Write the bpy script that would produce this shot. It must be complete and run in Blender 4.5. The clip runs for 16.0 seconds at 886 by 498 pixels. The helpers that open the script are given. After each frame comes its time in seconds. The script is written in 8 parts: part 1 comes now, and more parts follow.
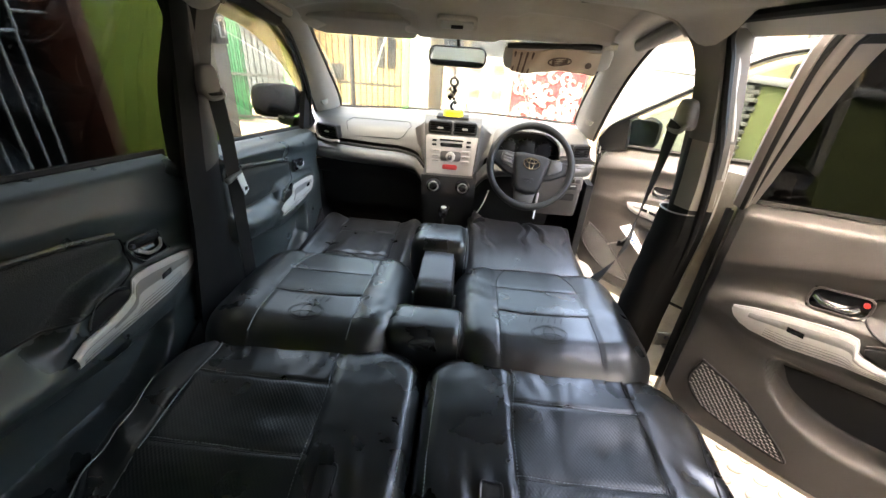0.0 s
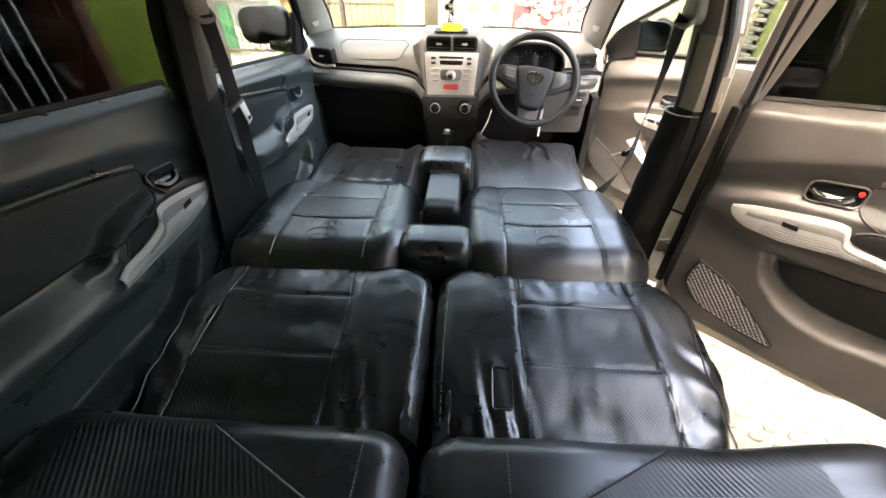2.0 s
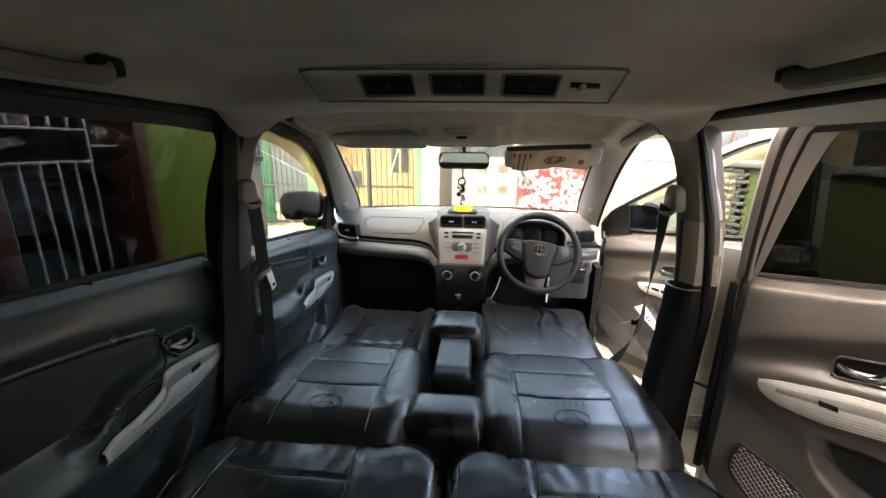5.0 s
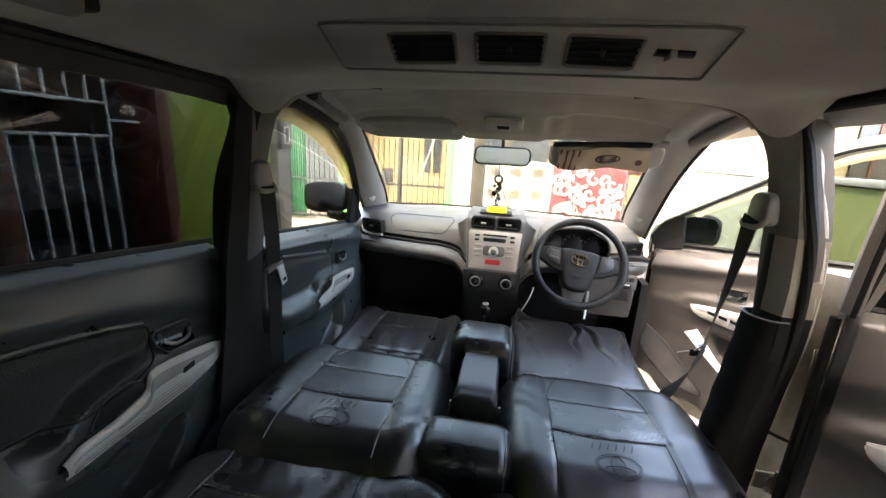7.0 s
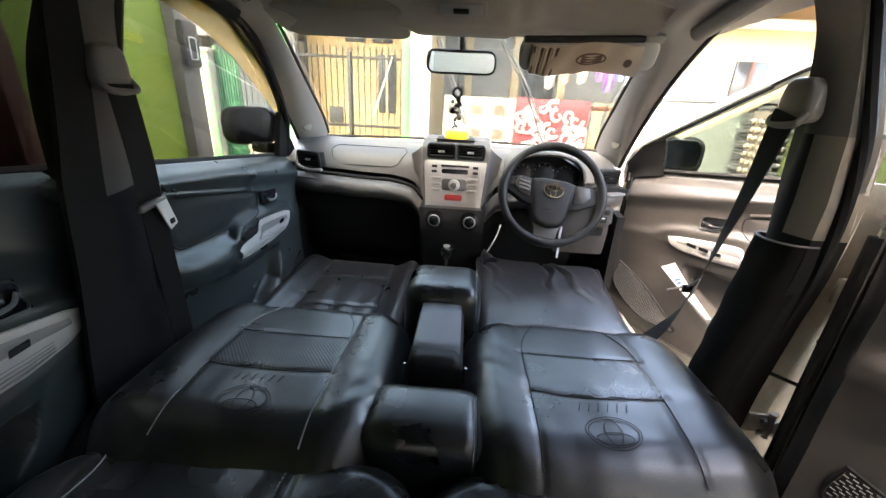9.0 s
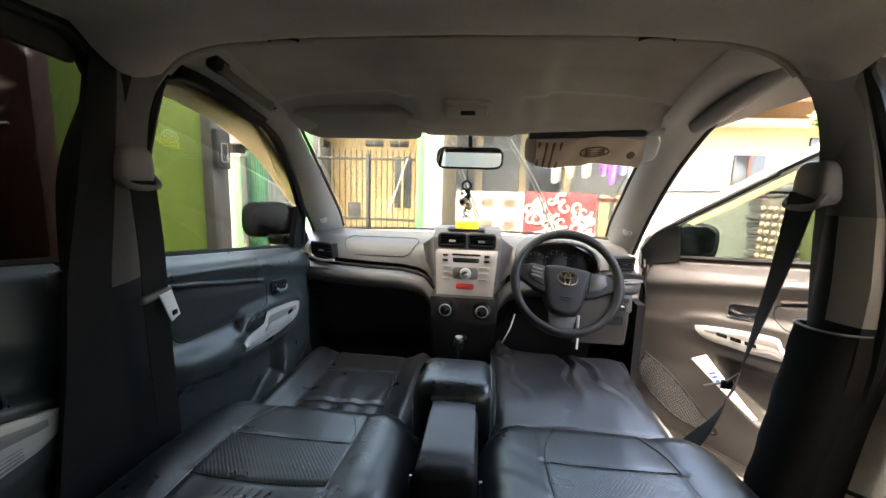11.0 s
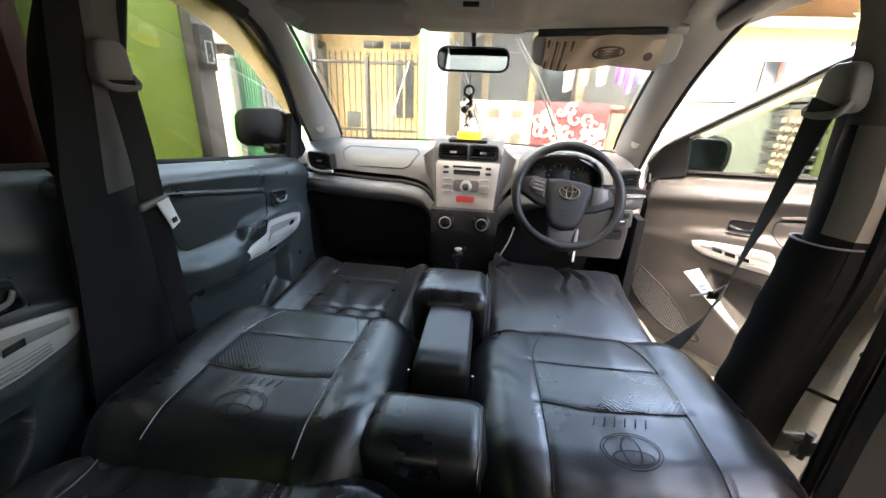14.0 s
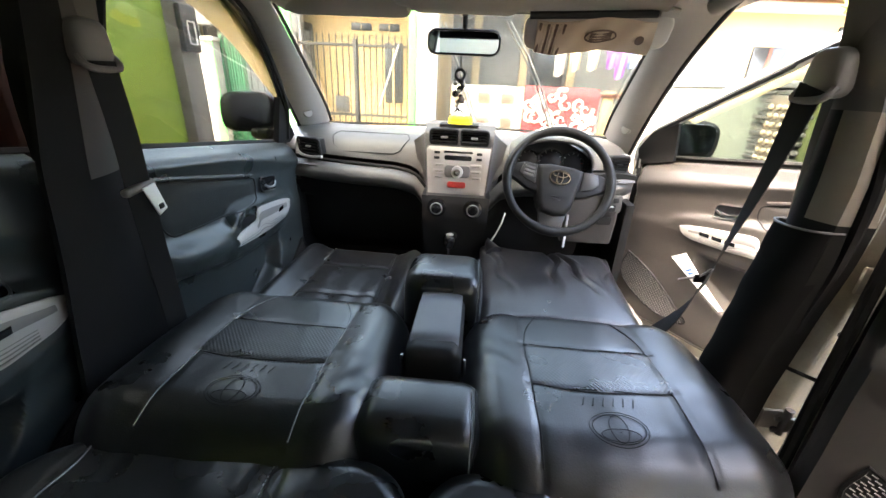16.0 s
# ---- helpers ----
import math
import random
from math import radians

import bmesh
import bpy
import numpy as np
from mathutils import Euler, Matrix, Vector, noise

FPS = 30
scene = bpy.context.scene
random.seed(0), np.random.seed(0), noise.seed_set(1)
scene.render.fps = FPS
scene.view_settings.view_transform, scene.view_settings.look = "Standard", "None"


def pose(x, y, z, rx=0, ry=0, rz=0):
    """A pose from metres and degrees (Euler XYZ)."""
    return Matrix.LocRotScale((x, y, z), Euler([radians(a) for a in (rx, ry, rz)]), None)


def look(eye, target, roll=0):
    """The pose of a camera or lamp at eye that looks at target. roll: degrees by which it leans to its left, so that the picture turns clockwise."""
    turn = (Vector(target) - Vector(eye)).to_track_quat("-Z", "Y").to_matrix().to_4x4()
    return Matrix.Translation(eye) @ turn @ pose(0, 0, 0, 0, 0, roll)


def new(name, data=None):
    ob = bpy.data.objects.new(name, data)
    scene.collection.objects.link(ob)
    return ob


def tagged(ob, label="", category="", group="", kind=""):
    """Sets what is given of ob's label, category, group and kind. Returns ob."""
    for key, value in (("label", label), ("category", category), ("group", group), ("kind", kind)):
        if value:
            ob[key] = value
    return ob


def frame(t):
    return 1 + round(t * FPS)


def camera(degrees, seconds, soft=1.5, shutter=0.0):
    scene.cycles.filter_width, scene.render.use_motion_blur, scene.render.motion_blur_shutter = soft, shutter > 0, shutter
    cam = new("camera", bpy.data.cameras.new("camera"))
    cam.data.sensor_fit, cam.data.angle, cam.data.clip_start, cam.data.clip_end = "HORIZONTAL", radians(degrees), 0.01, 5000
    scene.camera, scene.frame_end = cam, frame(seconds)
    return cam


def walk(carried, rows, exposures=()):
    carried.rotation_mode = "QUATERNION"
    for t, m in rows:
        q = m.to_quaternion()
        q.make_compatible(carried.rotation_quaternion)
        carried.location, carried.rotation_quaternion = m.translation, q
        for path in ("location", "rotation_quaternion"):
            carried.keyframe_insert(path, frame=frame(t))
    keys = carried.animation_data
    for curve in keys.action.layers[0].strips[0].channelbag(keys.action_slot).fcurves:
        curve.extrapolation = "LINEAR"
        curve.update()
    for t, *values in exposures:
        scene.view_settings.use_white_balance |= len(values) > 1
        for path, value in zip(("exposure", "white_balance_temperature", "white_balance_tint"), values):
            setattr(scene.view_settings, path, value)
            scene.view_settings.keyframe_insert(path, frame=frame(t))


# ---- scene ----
cam = camera(97.1, 16.0)
EXPOSURE = [(0.0, 4.95, 7150, 12), (1.0, 5.14, 7400, 12), (3.5, 5.16, 7400, 12), (4.0, 4.98, 7350, 12), (4.5, 4.52, 6980, 12), (5.0, 4.35, 6950, 12), (7.5, 4.50, 6760, 12), (10.5, 4.45, 6860, 12), (11.0, 4.22, 6900, 12), (11.5, 4.20, 6800, 12), (12.0, 4.26, 6680, 12), (12.5, 4.57, 6800, 12), (13.5, 4.66, 6790, 12), (16.0, 4.66, 6850, 12)]
PATH = [
    (0, (0.059, 0.353, 1.422), (-0.004, 2.12, 0.488), 4.2),
    (0.5, (0.067, 0.271, 1.433), (-0.133, 1.966, 0.39), 0.4),
    (1, (0.065, 0.27, 1.433), (-0.124, 1.948, 0.361), -0.7),
    (1.5, (0.065, 0.28, 1.417), (-0.039, 1.889, 0.234), 0.8),
    (2, (0.064, 0.293, 1.405), (-0.016, 1.878, 0.188), 0.6),
    (2.5, (0.067, 0.294, 1.407), (-0.019, 1.915, 0.239), 0.1),
    (3, (0.066, 0.297, 1.41), (-0.056, 1.978, 0.334), -0.5),
    (3.5, (0.07, 0.296, 1.414), (-0.062, 2.036, 0.436), -0.7),
    (4, (0.068, 0.295, 1.421), (-0.085, 2.108, 0.589), -0.9),
    (4.5, (0.065, 0.293, 1.433), (-0.107, 2.21, 0.89), -0.0),
    (5, (0.067, 0.292, 1.432), (-0.102, 2.22, 0.926), 0.6),
    (5.2, (0.067, 0.296, 1.435), (-0.105, 2.22, 0.915), 0.9),
    (7.3, (0.039, 0.447, 1.39), (-0.27, 2.362, 0.9), 3.4),
    (7.5, (0.042, 0.457, 1.397), (-0.192, 2.384, 0.917), 3.3),
    (8, (0.056, 0.54, 1.367), (-0.009, 2.426, 0.707), 1.7),
    (8.2, (0.043, 0.57, 1.345), (-0.031, 2.425, 0.6), 2.6),
    (10.3, (0.05, 0.691, 1.268), (-0.106, 2.586, 0.649), 2.3),
    (10.5, (0.053, 0.688, 1.276), (-0.153, 2.632, 0.852), 2.1),
    (11, (0.05, 0.682, 1.277), (-0.139, 2.65, 0.974), 1.8),
    (11.5, (0.051, 0.688, 1.274), (-0.141, 2.642, 0.894), 1.8),
    (12, (0.053, 0.69, 1.272), (-0.141, 2.612, 0.756), 1.6),
    (12.5, (0.056, 0.684, 1.267), (-0.152, 2.568, 0.63), 1.7),
    (13, (0.062, 0.686, 1.268), (-0.116, 2.552, 0.571), 2.3),
    (13.5, (0.062, 0.685, 1.269), (-0.113, 2.547, 0.558), 2.3),
    (14, (0.063, 0.685, 1.268), (-0.118, 2.542, 0.548), 2.4),
    (14.5, (0.062, 0.684, 1.262), (-0.119, 2.529, 0.512), 2.8),
    (15, (0.065, 0.685, 1.268), (-0.121, 2.52, 0.495), 2.3),
    (15.5, (0.067, 0.685, 1.268), (-0.106, 2.516, 0.483), 1.9),
    (16, (0.061, 0.682, 1.266), (-0.068, 2.519, 0.485), 2.7),
]
walk(cam, [(t, look(eye, target, roll)) for t, eye, target, roll in PATH], EXPOSURE)

# ---- world, sun and light ----
SUN_EL, SUN_AZ = 58.0, 222.0          # degrees; azimuth from ahead (+y) towards the right (+x)
world = bpy.data.worlds.new("sky")
scene.world = world
world.use_nodes = True
_wn = world.node_tree.nodes
_sky = _wn.new("ShaderNodeTexSky")
_sky.sky_type = "NISHITA"
_sky.sun_disc = False
_sky.sun_elevation = radians(SUN_EL)
_sky.sun_rotation = radians(SUN_AZ)
_sky.air_density, _sky.dust_density, _sky.ozone_density = 1.3, 8.0, 0.6
world.node_tree.links.new(_sky.outputs[0], _wn["Background"].inputs[0])
_wn["Background"].inputs[1].default_value = 0.25
_sd = bpy.data.lights.new("sun", "SUN")
_sd.energy, _sd.angle, _sd.color = 1.3, radians(0.8), (1.0, 0.95, 0.86)
sun = new("sun", _sd)
_a, _e = radians(SUN_AZ), radians(SUN_EL)
sun.matrix_world = look((math.sin(_a) * math.cos(_e) * 30, math.cos(_a) * math.cos(_e) * 30, math.sin(_e) * 30), (0, 0, 0))


# ---- materials ----
def material(name, color, rough=0.5, metal=0.0, vary=0.15, scale=6.0, fine=220.0, bump=0.15, fine_bump=0.25, spec=0.5,
             dirt=None, dirt_amount=0.0, coat=0.0, sheen=0.0, random_tint=0.0, stretch=(1, 1, 1)):
    """A procedural surface: colour varied at two scales, roughness varied, relief at two scales."""
    m = bpy.data.materials.new(name)
    m.use_nodes = True
    nt = m.node_tree
    n, l = nt.nodes, nt.links
    p = n["Principled BSDF"]
    tc = n.new("ShaderNodeTexCoord")
    mp = n.new("ShaderNodeMapping")
    mp.inputs["Scale"].default_value = stretch
    l.new(tc.outputs["Object"], mp.inputs["Vector"])
    big = n.new("ShaderNodeTexNoise")
    big.inputs["Scale"].default_value, big.inputs["Detail"].default_value = scale, 5
    small = n.new("ShaderNodeTexNoise")
    small.inputs["Scale"].default_value, small.inputs["Detail"].default_value = fine, 2
    l.new(mp.outputs[0], big.inputs["Vector"])
    l.new(mp.outputs[0], small.inputs["Vector"])
    ramp = n.new("ShaderNodeMapRange")
    ramp.inputs["From Min"].default_value, ramp.inputs["From Max"].default_value = 0.3, 0.7
    ramp.inputs["To Min"].default_value, ramp.inputs["To Max"].default_value = 1 - vary, 1 + vary
    l.new(big.outputs["Fac"], ramp.inputs["Value"])
    grain = n.new("ShaderNodeMapRange")
    grain.inputs["To Min"].default_value, grain.inputs["To Max"].default_value = 1 - vary * 0.6, 1 + vary * 0.6
    l.new(small.outputs["Fac"], grain.inputs["Value"])
    mul = n.new("ShaderNodeMath")
    mul.operation = "MULTIPLY"
    l.new(ramp.outputs[0], mul.inputs[0])
    l.new(grain.outputs[0], mul.inputs[1])
    val = mul.outputs[0]
    if random_tint:
        oi = n.new("ShaderNodeObjectInfo")
        mr = n.new("ShaderNodeMapRange")
        mr.inputs["To Min"].default_value, mr.inputs["To Max"].default_value = 1 - random_tint, 1 + random_tint
        l.new(oi.outputs["Random"], mr.inputs["Value"])
        m2 = n.new("ShaderNodeMath")
        m2.operation = "MULTIPLY"
        l.new(val, m2.inputs[0])
        l.new(mr.outputs[0], m2.inputs[1])
        val = m2.outputs[0]
    tint = n.new("ShaderNodeVectorMath")
    tint.operation = "SCALE"
    tint.inputs[0].default_value = color
    l.new(val, tint.inputs["Scale"])
    out = tint.outputs["Vector"]
    if dirt:
        st = n.new("ShaderNodeTexNoise")
        st.inputs["Scale"].default_value, st.inputs["Detail"].default_value = scale * 0.45, 8
        l.new(mp.outputs[0], st.inputs["Vector"])
        sr = n.new("ShaderNodeMapRange")
        sr.inputs["From Min"].default_value, sr.inputs["From Max"].default_value = 0.45, 0.75
        sr.inputs["To Max"].default_value = dirt_amount
        l.new(st.outputs["Fac"], sr.inputs["Value"])
        mx = n.new("ShaderNodeMix")
        mx.data_type = "RGBA"
        l.new(sr.outputs[0], mx.inputs["Factor"])
        l.new(out, mx.inputs["A"])
        mx.inputs["B"].default_value = (*dirt, 1)
        out = mx.outputs["Result"]
    l.new(out, p.inputs["Base Color"])
    rr = n.new("ShaderNodeMapRange")
    rr.inputs["From Min"].default_value, rr.inputs["From Max"].default_value = 0.3, 0.7
    rr.inputs["To Min"].default_value, rr.inputs["To Max"].default_value = max(0.02, rough - 0.07), min(1, rough + 0.07)
    l.new(big.outputs["Fac"], rr.inputs["Value"])
    l.new(rr.outputs[0], p.inputs["Roughness"])
    p.inputs["Metallic"].default_value = metal
    p.inputs["Specular IOR Level"].default_value = spec
    p.inputs["Coat Weight"].default_value = coat
    p.inputs["Coat Roughness"].default_value = min(0.4, rough)
    p.inputs["Sheen Weight"].default_value = sheen
    b1 = n.new("ShaderNodeBump")
    b1.inputs["Strength"].default_value, b1.inputs["Distance"].default_value = fine_bump, 0.4 / fine
    l.new(small.outputs["Fac"], b1.inputs["Height"])
    b2 = n.new("ShaderNodeBump")
    b2.inputs["Strength"].default_value, b2.inputs["Distance"].default_value = bump, 0.03 / scale
    l.new(big.outputs["Fac"], b2.inputs["Height"])
    l.new(b1.outputs[0], b2.inputs["Normal"])
    l.new(b2.outputs[0], p.inputs["Normal"])
    return m


def woven(name, color, rough, pitch, turn=35.0, depth=0.0006, both=True, spec=0.6, coat=0.3):
    """Leatherette embossed with a fine diagonal weave."""
    m = material(name, color, rough, vary=0.12, fine=500, fine_bump=0.1, bump=0.1, spec=spec, coat=coat)
    n, l = m.node_tree.nodes, m.node_tree.links
    p = n["Principled BSDF"]
    last = p.inputs["Normal"].links[0].from_socket
    tc = n.new("ShaderNodeTexCoord")
    for ang in ((turn, -turn) if both else (turn,)):
        mp = n.new("ShaderNodeMapping")
        mp.inputs["Rotation"].default_value = (0, 0, radians(ang))
        wv = n.new("ShaderNodeTexWave")
        wv.inputs["Scale"].default_value = 1.0 / pitch / 3.14
        l.new(tc.outputs["Object"], mp.inputs["Vector"])
        l.new(mp.outputs[0], wv.inputs["Vector"])
        b = n.new("ShaderNodeBump")
        b.inputs["Strength"].default_value, b.inputs["Distance"].default_value = 0.45, depth
        l.new(wv.outputs["Fac"], b.inputs["Height"])
        l.new(last, b.inputs["Normal"])
        last = b.outputs[0]
    l.new(last, p.inputs["Normal"])
    return m


def glass(name, tint, gloss=1.0):
    m = bpy.data.materials.new(name)
    m.use_nodes = True
    n, l = m.node_tree.nodes, m.node_tree.links
    n.remove(n["Principled BSDF"])
    tr = n.new("ShaderNodeBsdfTransparent")
    tr.inputs[0].default_value = (*tint, 1)
    gl = n.new("ShaderNodeBsdfGlossy")
    gl.inputs["Roughness"].default_value = 0.01
    gl.inputs[0].default_value = (gloss, gloss, gloss, 1)
    lw = n.new("ShaderNodeLayerWeight")
    lw.inputs["Blend"].default_value = 0.5
    pw = n.new("ShaderNodeMath")
    pw.operation = "POWER"
    pw.inputs[1].default_value = 4.0
    l.new(lw.outputs["Facing"], pw.inputs[0])
    fr = n.new("ShaderNodeMapRange")
    fr.inputs["To Min"].default_value, fr.inputs["To Max"].default_value = 0.025, 0.6
    l.new(pw.outputs[0], fr.inputs["Value"])
    mx = n.new("ShaderNodeMixShader")
    l.new(fr.outputs[0], mx.inputs[0])
    l.new(tr.outputs[0], mx.inputs[1])
    l.new(gl.outputs[0], mx.inputs[2])
    l.new(mx.outputs[0], n["Material Output"].inputs[0])
    return m


def mirror_mat(name):
    m = bpy.data.materials.new(name)
    m.use_nodes = True
    p = m.node_tree.nodes["Principled BSDF"]
    p.inputs["Base Color"].default_value = (0.85, 0.87, 0.86, 1)
    p.inputs["Metallic"].default_value, p.inputs["Roughness"].default_value = 1.0, 0.02
    return m


def striped(name, color_a, color_b, pitch, turn=0.0, rough=0.8, width=0.5, axis="X"):
    """Cloth or board with a printed or ribbed stripe."""
    m = material(name, color_a, rough, vary=0.12)
    n, l = m.node_tree.nodes, m.node_tree.links
    p = n["Principled BSDF"]
    base = p.inputs["Base Color"].links[0].from_socket
    tc = n.new("ShaderNodeTexCoord")
    mp = n.new("ShaderNodeMapping")
    mp.inputs["Rotation"].default_value = (0, radians(turn), 0)
    wv = n.new("ShaderNodeTexWave")
    wv.bands_direction = axis
    wv.inputs["Scale"].default_value = 1.0 / pitch / 3.14
    wv.inputs["Distortion"].default_value = 0.6
    l.new(tc.outputs["Object"], mp.inputs["Vector"])
    l.new(mp.outputs[0], wv.inputs["Vector"])
    th = n.new("ShaderNodeMapRange")
    th.inputs["From Min"].default_value, th.inputs["From Max"].default_value = width - 0.05, width + 0.05
    l.new(wv.outputs["Fac"], th.inputs["Value"])
    mx = n.new("ShaderNodeMix")
    mx.data_type = "RGBA"
    l.new(th.outputs[0], mx.inputs["Factor"])
    l.new(base, mx.inputs["A"])
    mx.inputs["B"].default_value = (*color_b, 1)
    l.new(mx.outputs["Result"], p.inputs["Base Color"])
    return m


LEATHER = material("black_leatherette", (0.0066, 0.0074, 0.0072), 0.30, vary=0.15, scale=9, fine=340, bump=0.02, fine_bump=0.18, spec=0.72, coat=0.0)
LEATHER_FRONT = material("black_satin_leatherette", (0.0066, 0.0074, 0.0072), 0.31, vary=0.15, scale=9, fine=340, bump=0.02, fine_bump=0.2, spec=0.76, coat=0.0)
LEATHER_SOFT = material("black_soft_leatherette", (0.0068, 0.0070, 0.0072), 0.33, vary=0.15, scale=14, fine=340, bump=0.02, fine_bump=0.2, spec=0.76, coat=0.0)
WEAVE_SOFT = woven("carbon_weave_cover", (0.0075, 0.0078, 0.0080), 0.30, 0.0062, turn=38, depth=0.0005, spec=0.7, coat=0.3)
WEAVE = woven("carbon_weave_leatherette", (0.0075, 0.0085, 0.0085), 0.32, 0.0062, turn=38, depth=0.0005, spec=0.5, coat=0.05)
WEAVE_WIDE = woven("ribbed_leatherette", (0.009, 0.010, 0.010), 0.33, 0.009, turn=-28, both=False, depth=0.001, spec=0.5, coat=0.1)
PILLOW = material("grey_leatherette", (0.012, 0.0115, 0.0125), 0.34, spec=0.7, coat=0.2, vary=0.15, scale=12, fine=420, bump=0.2, fine_bump=0.3)
THREAD = material("grey_thread", (0.21, 0.22, 0.225), 0.7, fine=900)
THREAD_DARK = material("dark_thread", (0.012, 0.012, 0.013), 0.7, fine=900)
DASH_GREY = material("grey_dash_plastic", (0.085, 0.081, 0.077), 0.44, vary=0.08, fine=650, fine_bump=0.5, bump=0.05)
RADIO_SILVER = material("satin_silver_fascia", (0.38, 0.35, 0.32), 0.36, metal=0.25, vary=0.06, fine=700, fine_bump=0.12, bump=0.02)
GOLD_CHROME = material("warm_chrome", (0.72, 0.64, 0.48), 0.18, metal=1.0, vary=0.04)
SPOKE_GREY = material("satin_grey_spoke", (0.034, 0.032, 0.030), 0.36, metal=0.2, vary=0.06)
# dash plastic toned down: the lower driver panel's shade is in the colour
DASH_LOW = material("shaded_dash_plastic", (0.065, 0.06, 0.056), 0.55, vary=0.08, fine=650, fine_bump=0.5, bump=0.05)
# near-white and barely metallic: the tongue's glint is painted into the colour
BRIGHT_STEEL = material("glint_white_steel", (0.86, 0.86, 0.86), 0.32, metal=0.15, vary=0.05)
DASH_BLACK = material("black_dash_plastic", (0.008, 0.0077, 0.0077), 0.55, spec=0.3, vary=0.12, fine=650, fine_bump=0.5, bump=0.05)
# one door plastic in two copies: shaded for the left, lit for the right
DOOR_DARK = material("shaded_side_door_plastic", (0.023, 0.029, 0.0285), 0.31, spec=0.75, vary=0.14, fine=850, fine_bump=0.7, bump=0.03)
DOOR_WARM = material("lit_side_door_plastic", (0.047, 0.0425, 0.039), 0.42, vary=0.14, fine=850, fine_bump=0.7, bump=0.03)
BLACK_GLOSS = material("gloss_black_plastic", (0.008, 0.008, 0.009), 0.18, vary=0.1, fine=300, fine_bump=0.03, bump=0.02)
BLACK_MATT = material("matt_black_plastic", (0.0075, 0.0075, 0.0075), 0.6, spec=0.3, vary=0.1, fine=600, fine_bump=0.3, bump=0.03)
WHEEL_SKIN = material("black_wheel_leather", (0.009, 0.0088, 0.0086), 0.42, spec=0.3, vary=0.2, fine=420, fine_bump=0.5, bump=0.05)
RUBBER = material("black_rubber", (0.0065, 0.0065, 0.0065), 0.65, spec=0.3, vary=0.15, fine=500, fine_bump=0.2)
SILVER = material("silver_trim_plastic", (0.45, 0.435, 0.41), 0.36, metal=0.25, vary=0.06, fine=700, fine_bump=0.12, bump=0.02)
CHROME = material("chrome", (0.75, 0.75, 0.75), 0.1, metal=1.0, vary=0.04, fine=300, fine_bump=0.02, bump=0.01)
STEEL = material("grey_steel", (0.32, 0.31, 0.30), 0.4, metal=0.8, vary=0.15, dirt=(0.12, 0.08, 0.05), dirt_amount=0.5)
HEADLINER = material("grey_headliner_felt", (0.29, 0.264, 0.230), 0.95, vary=0.16, fine=380, fine_bump=0.9, bump=0.15, spec=0.15, sheen=0.2)
PILLAR = material("grey_pillar_plastic", (0.30, 0.28, 0.255), 0.6, vary=0.06, fine=700, fine_bump=0.4, bump=0.03)
VISOR_VINYL = material("pale_grey_visor_vinyl", (0.20, 0.185, 0.165), 0.7, vary=0.06, fine=600, fine_bump=0.4, bump=0.04)
VISOR_GREY = material("grey_visor_vinyl", (0.14, 0.128, 0.112), 0.8, vary=0.08, fine=600, fine_bump=0.4, bump=0.05, spec=0.3)
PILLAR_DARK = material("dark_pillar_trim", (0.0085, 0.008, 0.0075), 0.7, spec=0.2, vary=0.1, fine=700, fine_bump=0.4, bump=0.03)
# darker copy of the grey trim, holding the left pillar's shade
PILLAR_HEAD = material("shaded_pillar_trim", (0.078, 0.071, 0.062), 0.7, vary=0.08, fine=700, fine_bump=0.4, bump=0.03)
# beige trim made lighter for the sun on the right pillar
BEIGE_TRIM = material("lit_beige_pillar_trim", (0.27, 0.23, 0.185), 0.6, vary=0.06, fine=700, fine_bump=0.4, bump=0.03)
FRAME_GREY = material("taupe_frame_paint", (0.21, 0.185, 0.165), 0.45, vary=0.08, fine=600, dirt=(0.08, 0.07, 0.06), dirt_amount=0.4)
PAINT = material("champagne_silver_paint", (0.50, 0.475, 0.42), 0.33, metal=0.12, vary=0.05, fine=900, fine_bump=0.05, bump=0.02, coat=0.4, dirt=(0.2, 0.17, 0.13), dirt_amount=0.25)
JAMB = material("grimy_champagne_paint", (0.40, 0.36, 0.29), 0.4, metal=0.2, vary=0.2, scale=9, dirt=(0.08, 0.066, 0.05), dirt_amount=0.8)
WEBBING = material("black_belt_webbing", (0.0075, 0.0072, 0.0072), 0.7, spec=0.25, vary=0.15, fine=900, fine_bump=0.6)
BELT_GREY = material("grey_belt_plastic", (0.15, 0.14, 0.128), 0.5, vary=0.06, fine=500)
CARPET_MAT = material("dark_floor_carpet", (0.012, 0.011, 0.011), 0.95, vary=0.25, fine=500, fine_bump=0.8)
RED_PLASTIC = material("red_plastic", (0.45, 0.03, 0.025), 0.4, vary=0.06)
YELLOW = material("yellow_plastic", (0.80, 0.58, 0.02), 0.4, vary=0.05)
CAP_WHITE = material("off_white_plastic", (0.72, 0.71, 0.66), 0.45, vary=0.05)
WHITE_PAPER = material("white_paper", (0.78, 0.77, 0.74), 0.6, vary=0.04)
BLUE_PRINT = material("blue_print", (0.05, 0.14, 0.42), 0.6)
DIAL_DARK = material("dial_face", (0.01, 0.008, 0.01), 0.3)
TAN_CLOTH = material("tan_cloth_pouch", (0.42, 0.33, 0.25), 0.9, vary=0.12, fine=700, fine_bump=0.5, dirt=(0.16, 0.1, 0.07), dirt_amount=0.4)
BROWN_PRINT = material("brown_print", (0.10, 0.065, 0.05), 0.9)
CLEAR = glass("clear_glass", (0.52, 0.54, 0.52))
